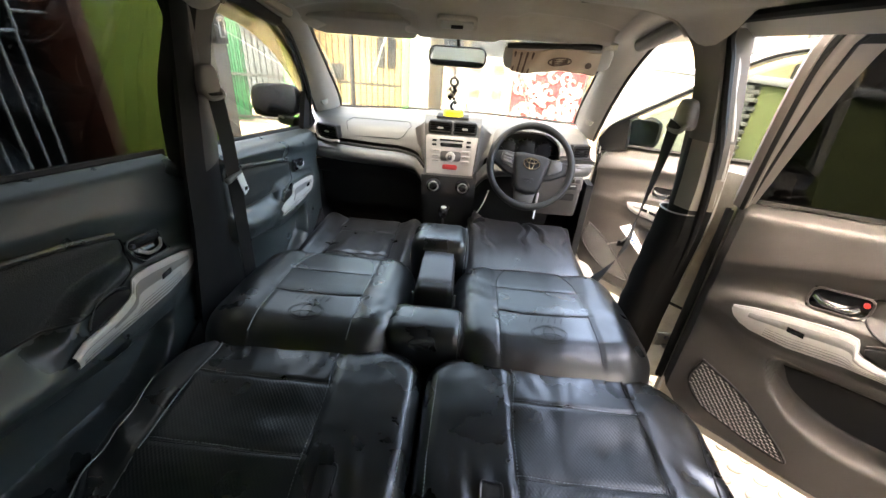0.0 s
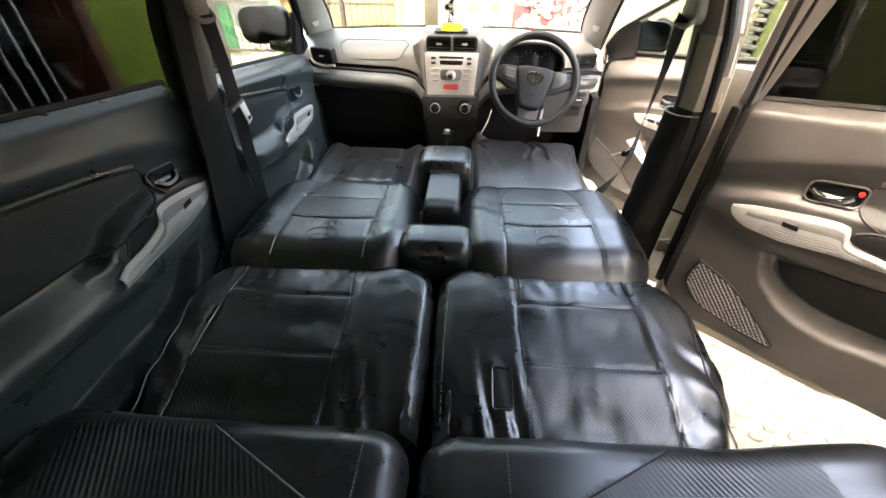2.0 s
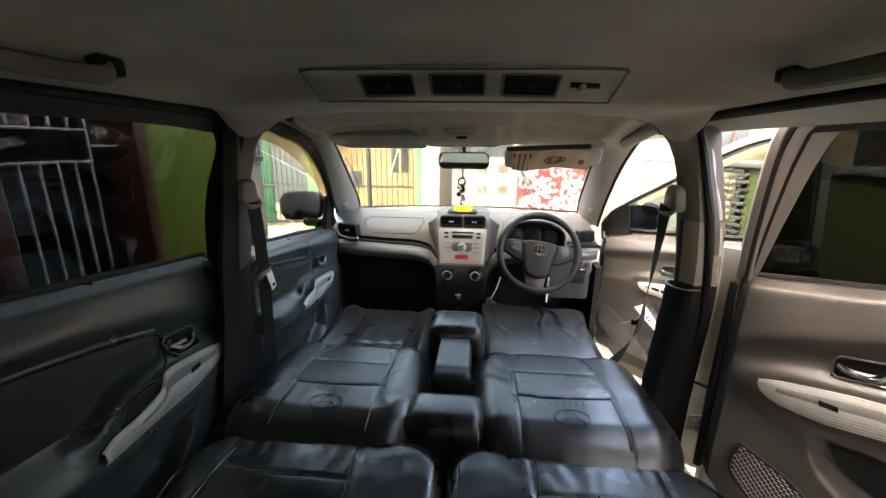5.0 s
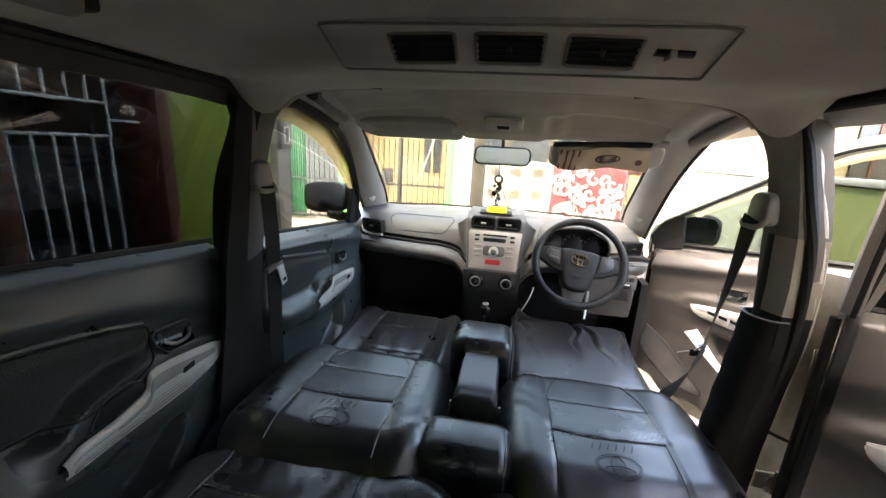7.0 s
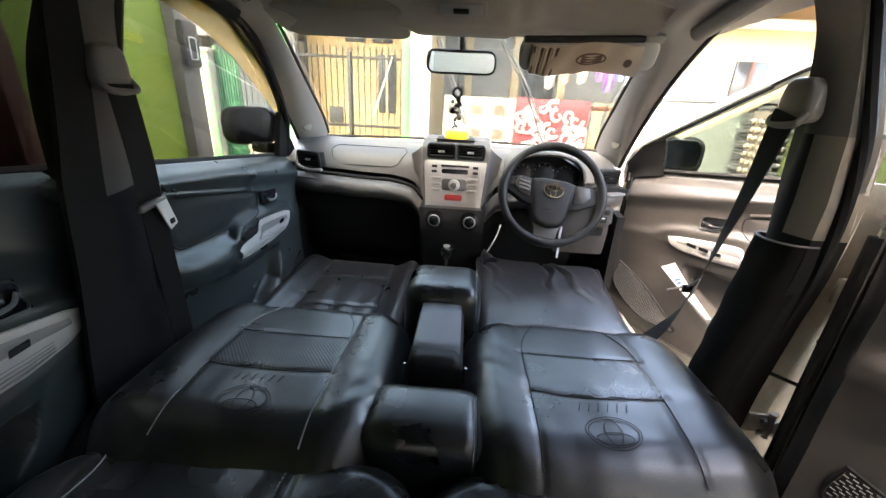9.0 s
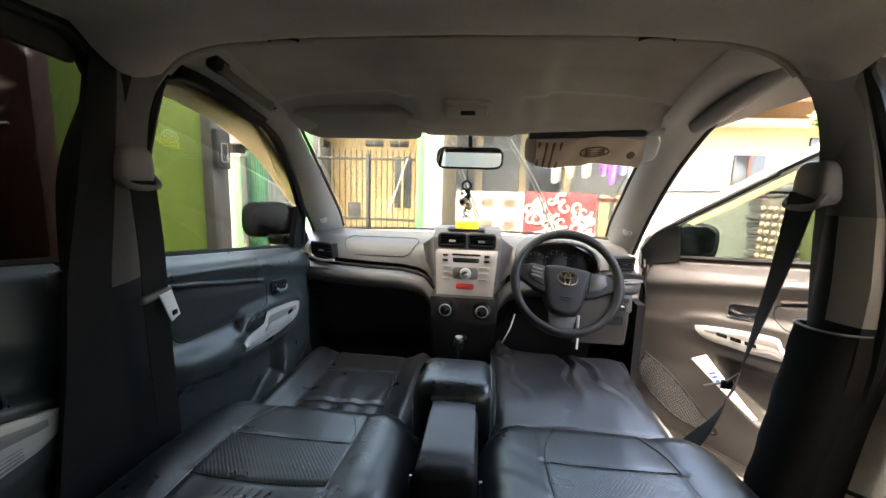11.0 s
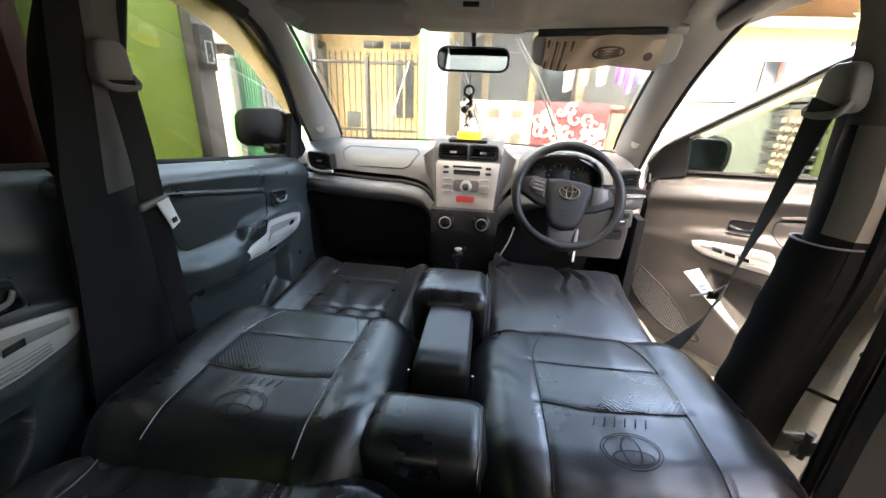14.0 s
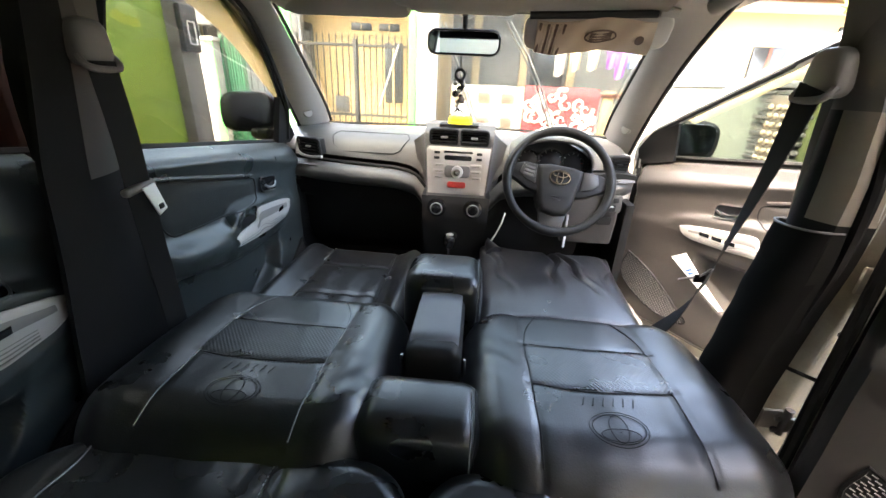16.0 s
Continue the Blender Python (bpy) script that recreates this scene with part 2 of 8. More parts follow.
TINT = glass("dark_tinted_glass", (0.25, 0.258, 0.243))
TINT_REAR = glass("tinted_rear_glass", (0.22, 0.224, 0.216))
TINT_SIDE = glass("tinted_quarter_glass", (0.12, 0.122, 0.12))
TINT_DEEP = glass("very_dark_tinted_glass", (0.10, 0.101, 0.10))
AMBER = glass("smoked_amber_acrylic", (0.85, 0.69, 0.46), 0.4)
_am = AMBER.node_tree
_ax = _am.nodes.new("ShaderNodeMixShader")
_ax.inputs[0].default_value = 0.68
_tl = _am.nodes.new("ShaderNodeBsdfTranslucent")
_tl.inputs[0].default_value = (0.92, 0.77, 0.54, 1)
_src = _am.nodes["Material Output"].inputs[0].links[0].from_socket
_am.links.new(_src, _ax.inputs[1])
_am.links.new(_tl.outputs[0], _ax.inputs[2])
_am.links.new(_ax.outputs[0], _am.nodes["Material Output"].inputs[0])
TINT_LIGHT = glass("light_tinted_glass", (0.46, 0.48, 0.45))
TINT_FRONT = glass("tinted_front_glass", (0.50, 0.51, 0.49))
MIRROR = mirror_mat("mirror")
LAMP_LENS = material("frosted_lamp_lens", (0.26, 0.25, 0.235), 0.3, vary=0.1)


# ---- mesh helpers ----
def part(name, bm, mat, parent=None, label="", smooth=True, shadow=True):
    me = bpy.data.meshes.new(name)
    bmesh.ops.recalc_face_normals(bm, faces=bm.faces[:])
    bm.to_mesh(me)
    bm.free()
    for mm in (mat if isinstance(mat, (list, tuple)) else (mat,)):
        me.materials.append(mm)
    if smooth:
        for f in me.polygons:
            f.use_smooth = True
        me.set_sharp_from_angle(angle=radians(38))
    ob = new(name, me)
    ob.parent = parent
    if label:
        ob["label"] = label
    if not shadow:
        ob.visible_shadow = False
    return ob


def thing(name, place=(0, 0, 0), label="", category="", group="", kind="", turn=0.0):
    ob = new(name)
    ob.empty_display_size = 0.05
    ob.matrix_world = pose(*place, 0, 0, turn)
    return tagged(ob, label, category, group, kind)


def box(x0, x1, y0, y1, z0, z1, r=0.004, seg=2, bm=None):
    bm = bm or bmesh.new()
    c = bmesh.ops.create_cube(bm, size=1.0)
    v = c["verts"]
    for q in v:
        q.co = ((x0 + x1) / 2 + q.co.x * (x1 - x0), (y0 + y1) / 2 + q.co.y * (y1 - y0), (z0 + z1) / 2 + q.co.z * (z1 - z0))
    if r > 0:
        r = min(r, 0.49 * min(x1 - x0, y1 - y0, z1 - z0))
        e = list({e for q in v for e in q.link_edges})
        bmesh.ops.bevel(bm, geom=e, offset=r, segments=seg, profile=0.5, affect="EDGES")
    return bm


def sheet(fn, nu, nv, bm=None, closed_u=False, closed_v=False):
    """A grid surface from fn(u, v), u and v from 0 to 1."""
    bm = bm or bmesh.new()
    rows = []
    for i in range(nu + (0 if closed_u else 1)):
        rows.append([bm.verts.new(fn(i / nu, j / nv)) for j in range(nv + (0 if closed_v else 1))])
    for i in range(nu):
        a, b = rows[i], rows[(i + 1) % len(rows)]
        for j in range(nv):
            k = (j + 1) % len(a)
            bm.faces.new((a[j], b[j], b[k], a[k]))
    return bm


def slab(fn, nu, nv, thick, bm=None):
    """A grid surface with a back side thick metres behind it (thick: a vector)."""
    bm = bm or bmesh.new()
    t = Vector(thick)
    f = [[bm.verts.new(fn(i / nu, j / nv)) for j in range(nv + 1)] for i in range(nu + 1)]
    k = [[bm.verts.new(q.co + t) for q in r] for r in f]
    for i in range(nu):
        for j in range(nv):
            bm.faces.new((f[i][j], f[i + 1][j], f[i + 1][j + 1], f[i][j + 1]))
            bm.faces.new((k[i][j + 1], k[i + 1][j + 1], k[i + 1][j], k[i][j]))
    rim = [(i, 0) for i in range(nu)] + [(nu, j) for j in range(nv)] + [(i, nv) for i in range(nu, 0, -1)] + [(0, j) for j in range(nv, 0, -1)]
    for a, b in zip(rim, rim[1:] + rim[:1]):
        bm.faces.new((f[a[0]][a[1]], k[a[0]][a[1]], k[b[0]][b[1]], f[b[0]][b[1]]))
    return bm


def spline(pts, n=8):
    """Catmull-Rom through the points."""
    p = [Vector(q) for q in pts]
    p = [2 * p[0] - p[1]] + p + [2 * p[-1] - p[-2]]
    out = []
    for i in range(1, len(p) - 2):
        for k in range(n):
            t = k / n
            a, b, c, d = p[i - 1], p[i], p[i + 1], p[i + 2]
            out.append(0.5 * (2 * b + (c - a) * t + (2 * a - 5 * b + 4 * c - d) * t * t + (3 * b - a - 3 * c + d) * t ** 3))
    return out + [p[-2]]


def tube(pts, radius, seg=8, bm=None, closed=False, flat=1.0, up=(0, 0, 1)):
    """A round (or, with flat, oval) bar along the points."""
    bm = bm or bmesh.new()
    p = [Vector(q) for q in pts]
    n = len(p)
    rings = []
    for i, q in enumerate(p):
        a = p[(i - 1) % n] if closed or i else q
        b = p[(i + 1) % n] if closed or i < n - 1 else q
        d = (b - a).normalized()
        s = d.cross(Vector(up))
        if s.length < 1e-4:
            s = d.cross(Vector((1, 0, 0)))
        s.normalize()
        t = s.cross(d)
        r = radius(i / max(1, n - 1)) if callable(radius) else radius
        rings.append([bm.verts.new(q + (s * math.cos(k / seg * math.tau) + t * math.sin(k / seg * math.tau) * flat) * r) for k in range(seg)])
    m = n if closed else n - 1
    for i in range(m):
        a, b = rings[i], rings[(i + 1) % n]
        for k in range(seg):
            bm.faces.new((a[k], a[(k + 1) % seg], b[(k + 1) % seg], b[k]))
    if not closed:
        bm.faces.new(rings[0][::-1])
        bm.faces.new(rings[-1])
    return bm


def prism(outline, base, ax_u, ax_v, depth, r=0.003, bm=None, seg=2):
    """A flat outline (u, v) extruded by the vector depth, edges rounded."""
    bm = bm or bmesh.new()
    base, ax_u, ax_v, depth = Vector(base), Vector(ax_u), Vector(ax_v), Vector(depth)
    lo = [bm.verts.new(base + ax_u * u + ax_v * v) for u, v in outline]
    hi = [bm.verts.new(q.co + depth) for q in lo]
    n = len(lo)
    fs = [bm.faces.new(lo[::-1]), bm.faces.new(hi)]
    for i in range(n):
        fs.append(bm.faces.new((lo[i], lo[(i + 1) % n], hi[(i + 1) % n], hi[i])))
    if r > 0:
        es = [e for e in fs[1].edges]
        bmesh.ops.recalc_face_normals(bm, faces=fs)
        bmesh.ops.bevel(bm, geom=es, offset=r, segments=seg, profile=0.5, affect="EDGES")
    return bm


def rounded(w, h, r, n=5):
    """A rectangle w by h about the origin with rounded corners, as an outline."""
    out = []
    for cx, cy, a in ((w / 2 - r, h / 2 - r, 0), (-w / 2 + r, h / 2 - r, 90), (-w / 2 + r, -h / 2 + r, 180), (w / 2 - r, -h / 2 + r, 270)):
        for k in range(n + 1):
            t = radians(a + 90 * k / n)
            out.append((cx + r * math.cos(t), cy + r * math.sin(t)))
    return out


def disc(center, axis, radius, thick, seg=28, r=0.002, bm=None):
    axis = Vector(axis).normalized()
    u = axis.orthogonal().normalized()
    v = axis.cross(u)
    o = [(radius * math.cos(k / seg * math.tau), radius * math.sin(k / seg * math.tau)) for k in range(seg)]
    return prism(o, Vector(center) - axis * thick / 2, u, v, axis * thick, r, bm)


def sstep(a, b, x):
    t = min(1.0, max(0.0, (x - a) / (b - a)))
    return t * t * (3 - 2 * t)


def lerp(pts, x):
    """Piecewise linear through (x, value) pairs."""
    if x <= pts[0][0]:
        return pts[0][1]
    for (a, p), (b, q) in zip(pts, pts[1:]):
        if x <= b:
            return p + (q - p) * (x - a) / (b - a)
    return pts[-1][1]


def flip_x(bm):
    for q in bm.verts:
        q.co.x = -q.co.x
    bmesh.ops.reverse_faces(bm, faces=bm.faces[:])
    return bm


# ---- car shell: lining, pillars, floor, glass ----
ROOF_LINE = [(-1.3, 1.46), (0.2, 1.585), (0.92, 1.589), (1.00, 1.584), (1.08, 1.575), (1.10, 1.569), (1.155, 1.538), (1.18, 1.531), (1.28, 1.521), (1.33, 1.5195), (1.355, 1.5225), (1.378, 1.533)]
FRONT_LINE = [(1.37, 1.592), (1.44, 1.585), (1.58, 1.552), (1.65, 1.520), (1.70, 1.490), (1.75, 1.462), (1.80, 1.447), (1.88, 1.437)]
ARCH = [(0, 1.526), (0.25, 1.523), (0.41, 1.514), (0.46, 1.505), (0.49, 1.495), (0.51, 1.483), (0.535, 1.461), (0.552, 1.440), (0.565, 1.425), (0.60, 1.418)]


def roof_z(x, y):
    """Height of the lining: a rear part that turns down into the door pillars, and a raised front part."""
    a = abs(x)
    bow = -0.018 * (a / 0.4) ** 2 - min(0.06, 1.3 * max(0.0, a - 0.36) ** 2)
    if y > 1.3785:
        bow += 0.024 * sstep(1.655, 1.69, y) * max(sstep(-0.505, -0.485, x) * sstep(-0.115, -0.135, x), sstep(0.125, 0.145, x) * sstep(0.575, 0.555, x))
        return lerp(FRONT_LINE, y) + bow * (1 - 0.62 * sstep(1.58, 1.80, y)) - 0.014 * sstep(0.205, 0.160, abs(x - 0.01)) * sstep(1.47, 1.60, y) * sstep(1.90, 1.80, y)
    side = sstep(0.40, 0.60, a)
    z = (lerp(ROOF_LINE, y) - 0.014 * (a / 0.4) ** 2) * (1 - side) + lerp([(-1.3, 1.42), (0.1, 1.515), (1.3, 1.517)], y) * side
    k = sstep(1.24, 1.372, y)
    return z * (1 - k) + (lerp(ARCH, a) + lerp(ROOF_LINE, y) - 1.526) * k


def lining_sheet(y0, y1, n):
    half = 0.585 if y1 < 1.3785 else 0.485
    def point(u, v):
        y = y0 + (y1 - y0) * u
        h = half - (0.052 * sstep(1.28, 1.372, y) if half > 0.5 else 0.0)
        return (-h + 2 * h * v, y, roof_z(-h + 2 * h * v, y))
    return sheet(point, n, 80)


lining = part("ceiling", lining_sheet(-1.3, 1.378, 180), HEADLINER)
tagged(lining, "grey felt headliner of a car, dim towards the rear", "ceiling", kind="structure")
front_lining = part("ceiling", lining_sheet(1.379, 1.88, 60), HEADLINER)
tagged(front_lining, "raised grey felt headliner over the front seats", "ceiling", kind="structure")

shell = thing("car_body", (0, 0, 0), "champagne silver compact van body shell with grey inner trim", "car body", kind="structure")
part("roof_panel", slab(lambda u, v: (-0.66 + 1.32 * v, -1.4 + 3.3 * u, 1.655 - 0.16 * (2 * v - 1) ** 4 - 0.10 * max(0, u - 0.8) * 5 * max(0, u - 0.8)), 24, 16, (0, 0, -0.02)), PAINT, shell)
part("floor_pan", box(-0.72, 0.72, -1.4, 2.5, 0.30, 0.36, 0.02), CARPET_MAT, shell)
part("firewall", box(-0.72, 0.72, 2.52, 2.56, 0.3, 1.0, 0.01), BLACK_MATT, shell)
part("bonnet", slab(lambda u, v: (-0.74 + 1.48 * v, 2.86 + 0.75 * u - 0.16 * (2 * v - 1) ** 2, 1.0 - 0.05 * u - 0.22 * u ** 4 - 0.06 * (2 * v - 1) ** 4), 16, 16, (0, 0, -0.03)), PAINT, shell)
for s in (-1, 1):
    # sills, rear quarters, rear wheel boxes
    part("door_sill", box(min(s * 0.64, s * 0.79), max(s * 0.64, s * 0.79), -0.2, 2.45, 0.28, 0.42, 0.03, 3), PAINT, shell)
    part("sill_plate", box(min(s * 0.60, s * 0.70), max(s * 0.60, s * 0.70), 0.1, 2.4, 0.405, 0.43, 0.01), PILLAR_DARK, shell)
    part("quarter_trim", slab(lambda u, v, s=s: (s * (0.70 - 0.12 * max(0, v - 0.6) / 0.4), -1.3 + 1.45 * u, 0.4 + 0.66 * v), 6, 8, (s * 0.03, 0, 0)), DOOR_DARK, shell)
    part("quarter_pane", slab(lambda u, v, s=s: (s * (0.69 - 0.07 * v), -1.15 + 1.2 * u, 1.06 + 0.38 * v), 4, 4, (s * 0.004, 0, 0)), TINT_REAR if s < 0 else TINT_SIDE, shell, "dark tinted quarter glass", shadow=True)
    for y0 in (-1.30, 0.05):
        part("quarter_post", slab(lambda u, v, s=s, y0=y0: (s * (0.685 - 0.07 * v), y0 + (0.15 if y0 < 0 else 0.22) * u, 1.06 + 0.40 * v), 4, 4, (s * 0.03, 0, 0)), PILLAR_DARK, shell)
    # rail tone follows the light: dark left, light right
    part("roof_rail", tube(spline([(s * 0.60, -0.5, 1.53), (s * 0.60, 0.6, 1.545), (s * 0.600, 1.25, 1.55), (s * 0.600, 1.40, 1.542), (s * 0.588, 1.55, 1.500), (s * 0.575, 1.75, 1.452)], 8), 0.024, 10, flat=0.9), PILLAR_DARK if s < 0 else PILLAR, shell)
part("hinge_pillar", slab(lambda u, v: (0.663 + 0.169 * (0.395 - 0.56 * v) + 0.046 * u, 2.285 + 0.03 * u, 0.42 + 0.56 * v), 4, 10, (0, 0.03, 0)), PAINT, shell, "painted front hinge pillar")
part("tailgate_trim", slab(lambda u, v: (-0.7 + 1.4 * u, -1.30 - 0.05 * v, 0.4 + 0.50 * v), 4, 4, (0, -0.04, 0)), DOOR_DARK, shell)

# rear of the cabin, behind the camera
part("rear_header", box(-0.62, 0.62, -1.36, -1.28, 1.36, 1.50, 0.02), PILLAR_DARK, shell)
part("rear_pane", slab(lambda u, v: (-0.62 + 1.24 * u, -1.355, 0.90 + 0.48 * v), 4, 4, (0, -0.004, 0)), glass("tailgate_glass", (0.82, 0.83, 0.81)), shell, "clear tailgate glass")
for s in (-1, 1):
    part("front_jamb", slab(lambda u, v, s=s: (s * (0.715 + 0.02 * u), 2.36 + 0.06 * u, 0.36 + 0.66 * v), 4, 8, (s * 0.03, 0, 0)), PAINT, shell, "painted front door jamb")
    if s < 0:
        part("dash_end_filler", slab(lambda u, v: (-0.722, 2.17 + 0.40 * u, 0.36 + 0.70 * v), 4, 6, (-0.03, 0, 0)), BLACK_MATT, shell)
    part("kick_panel", slab(lambda u, v, s=s: (s * (0.66 + 0.02 * u), 2.20 + 0.32 * u, 0.36 + 0.50 * v), 4, 6, (s * 0.03, 0, 0)), BLACK_MATT, shell)
    part("inner_closing", slab(lambda u, v, s=s: (s * (0.62 - 0.03 * v), -1.3 + 1.5 * u, 1.44 + 0.10 * v), 6, 3, (s * 0.03, 0, 0)), PILLAR_DARK, shell)

# windscreen: a bowed pane between the dash and the roof lining
def screen(u, v):
    x = (-1 + 2 * u) * (0.715 - 0.175 * v)
    y = 2.70 + 0.14 * (1 - (2 * u - 1) ** 2) * (1 - 0.6 * v) - 0.82 * v
    z = 1.055 + 0.40 * v + 0.03 * math.sin(math.pi * v)
    return (x, y, z)
wind = thing("windscreen", (0, 0, 0), "clear laminated car windscreen with a black printed border", "windscreen", kind="structure")
part("pane", slab(screen, 20, 12, (0, 0.003, 0.004)), CLEAR, wind, shadow=False)
edge = [screen(k / 30, 0.0) for k in range(31)]
part("border", tube(edge, 0.013, 6, flat=0.5), RUBBER, wind)
part("border", tube([screen(k / 30, 1.0) for k in range(31)], 0.013, 6, flat=0.5), RUBBER, wind)


# side rails: one trim from the door pillar along the roof edge and down the windscreen pillar
RAIL_OUT = [(0.606, 1.378, 1.478), (0.617, 1.43, 1.511), (0.617, 1.50, 1.516), (0.618, 1.60, 1.507), (0.621, 1.69, 1.490), (0.629, 1.81, 1.449), (0.646, 2.00, 1.347), (0.673, 2.20, 1.214), (0.698, 2.35, 1.104), (0.722, 2.47, 1.015)]
RAIL_IN = [(0.470, 1.378), (0.470, 1.43), (0.470, 1.50), (0.470, 1.60), (0.478, 1.72), (0.520, 1.875, 1.444), (0.552, 2.05, 1.366), (0.584, 2.26, 1.258), (0.614, 2.45, 1.160), (0.644, 2.59, 1.078)]
for s in (-1, 1):
    ro = spline([(s * x, y, z) for x, y, z in RAIL_OUT], 8)
    ri = spline([(s * q[0], q[1], q[2] if len(q) > 2 else roof_z(q[0], q[1] + 0.002) - 0.002) for q in RAIL_IN], 8)
    def rail(u, v, ro=ro, ri=ri, s=s):
        i = min(len(ro) - 1, int(round(u * (len(ro) - 1))))
        m = ri[i].lerp(ro[i], v)
        swell = math.sin(math.pi * v) ** 0.8
        hollow = 0.45 * sstep(1.49, 1.55, m.y) * sstep(1.86, 1.66, m.y) * sstep(0.20, 0.45, v) * sstep(0.95, 0.65, v) if s > 0 else 0.0
        return m + Vector((-s * 0.010, -0.010, -0.012)) * swell * (1 - 1.5 * hollow)
    part("front_pillar_trim", slab(rail, len(ro) - 1, 14, (s * 0.025, 0.02, 0.012)), PILLAR, shell, "light grey roof rail and windscreen pillar trim")
    part("door_seal", tube([p + Vector((s * 0.004, 0, 0.003)) for p in ro], 0.0085, 8), RUBBER, shell)
    part("screen_border", tube([p + Vector((0, 0.014, 0.004)) for p in ri if p.y > 1.86], 0.006, 6), RUBBER, shell)
    part("pillar_cap", disc((s * 0.652, 2.36, 1.128), (-s * 0.75, -0.6, 0.15), 0.020, 0.012, 18), PILLAR, shell)
    part("pillar_seal", tube(spline([(s * 0.612, 1.40, 1.47), (s * 0.632, 1.405, 1.40), (s * 0.660, 1.415, 1.25), (s * 0.69, 1.41, 1.08)], 8), 0.010, 8), RUBBER, shell)
    def pillar(u, v, s=s):
        if s > 0:
            x = lerp([(0, 0.69), (0.28, 0.672), (0.5, 0.655), (0.8, 0.622), (0.93, 0.605), (1, 0.60)], u)
            y0 = lerp([(0, 1.43), (0.25, 1.40), (0.45, 1.36), (0.56, 1.332), (0.68, 1.314), (0.78, 1.314), (0.87, 1.327), (0.95, 1.347), (1, 1.36)], u)
            y1 = lerp([(0, 1.54), (0.35, 1.465), (0.5, 1.435), (0.8, 1.405), (1, 1.395)], u)
        else:
            x = lerp([(0, 0.69), (0.28, 0.672), (0.5, 0.655), (0.8, 0.622), (0.93, 0.605), (1, 0.60)], u)
            y1 = lerp([(0, 1.24), (0.35, 1.295), (0.5, 1.31), (0.8, 1.305), (1, 1.325)], u) + lerp([(0, 0.30), (0.35, 0.17), (0.5, 0.125), (0.8, 0.10), (1, 0.05)], u)
            x += (lerp([(0, 0.67), (0.3, 0.632), (0.5, 0.610), (0.65, 0.602), (0.9, 0.598), (1, 0.597)], u) - x) * (1 - v) ** 1.5
            y0 = lerp([(0, 1.18), (0.35, 1.205), (0.65, 1.228), (0.78, 1.257), (0.89, 1.277), (1, 1.30)], u)
        return (s * (x - 0.02 * math.sin(math.pi * v)), y0 + v * (y1 - y0), 0.42 + 1.07 * u)
    part("middle_pillar", slab(lambda u, v, f=pillar: f(0.62 * u, v), 26, 10, (s * (0.06 if s > 0 else 0.010), 0, 0)), PILLAR_DARK, shell, "dark lower door pillar trim")
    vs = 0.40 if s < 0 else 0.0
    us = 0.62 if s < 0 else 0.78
    # left side takes the shaded copy, right side a lighter grey
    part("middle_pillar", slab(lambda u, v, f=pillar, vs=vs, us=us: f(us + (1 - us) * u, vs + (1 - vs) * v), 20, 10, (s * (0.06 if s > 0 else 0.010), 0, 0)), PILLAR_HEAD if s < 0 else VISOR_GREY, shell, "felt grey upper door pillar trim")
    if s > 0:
        part("pillar_trim", slab(lambda u, v, f=pillar: f(0.62 + 0.16 * u, 0.42 * v), 10, 6, (0.06, 0, 0)), BEIGE_TRIM, shell, "beige middle pillar trim in a sunlit tone")
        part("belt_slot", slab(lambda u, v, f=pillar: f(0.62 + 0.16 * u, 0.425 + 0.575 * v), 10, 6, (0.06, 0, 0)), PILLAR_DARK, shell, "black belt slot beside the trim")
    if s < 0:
        # rear edge coloured black for the seal and the shade on it
        part("pillar_edge", slab(lambda u, v, f=pillar: f(0.62 + 0.38 * u, 0.395 * v), 20, 6, (-0.010, 0, 0)), PILLAR_DARK, shell, "rear edge of the door pillar, black for its seal and shade")
    if s < 0:
        part("pillar_flange", tube(spline([(-0.715, 1.26, 0.42), (-0.715, 1.325, 0.7), (-0.70, 1.345, 1.0), (-0.668, 1.338, 1.25), (-0.640, 1.348, 1.41), (-0.628, 1.322, 1.47), (-0.622, 1.29, 1.512), (-0.620, 1.18, 1.522), (-0.620, 0.6, 1.527), (-0.620, 0.2, 1.523)], 8), 0.016, 8), RUBBER, shell)
        part("door_seal", tube(spline([(-0.695, 1.245, 0.42), (-0.695, 1.31, 0.7), (-0.68, 1.328, 1.0), (-0.650, 1.330, 1.25), (-0.622, 1.338, 1.41), (-0.610, 1.314, 1.462), (-0.604, 1.28, 1.498), (-0.602, 1.18, 1.507), (-0.602, 0.6, 1.512), (-0.602, 0.2, 1.508)], 8), 0.010, 8), RUBBER, shell)
    else:
        part("pillar_flange", tube(spline([(0.738, 1.462, 0.42), (0.736, 1.425, 0.70), (0.722, 1.385, 0.90), (0.708, 1.352, 1.02), (0.690, 1.330, 1.14), (0.674, 1.328, 1.25), (0.657, 1.340, 1.34), (0.645, 1.360, 1.43), (0.637, 1.376, 1.482), (0.630, 1.350, 1.514), (0.622, 1.25, 1.524), (0.620, 0.6, 1.527), (0.620, 0.2, 1.523)], 8), 0.015, 8), PAINT, shell, "painted body flange")
        part("door_seal", tube(spline([(0.713, 1.447, 0.42), (0.712, 1.41, 0.70), (0.697, 1.368, 0.90), (0.683, 1.336, 1.02), (0.664, 1.314, 1.14), (0.648, 1.311, 1.25), (0.632, 1.324, 1.34), (0.619, 1.344, 1.43), (0.611, 1.360, 1.475), (0.606, 1.335, 1.500), (0.602, 1.25, 1.507), (0.602, 0.6, 1.512), (0.602, 0.2, 1.508)], 8), 0.0105, 8), RUBBER, shell)
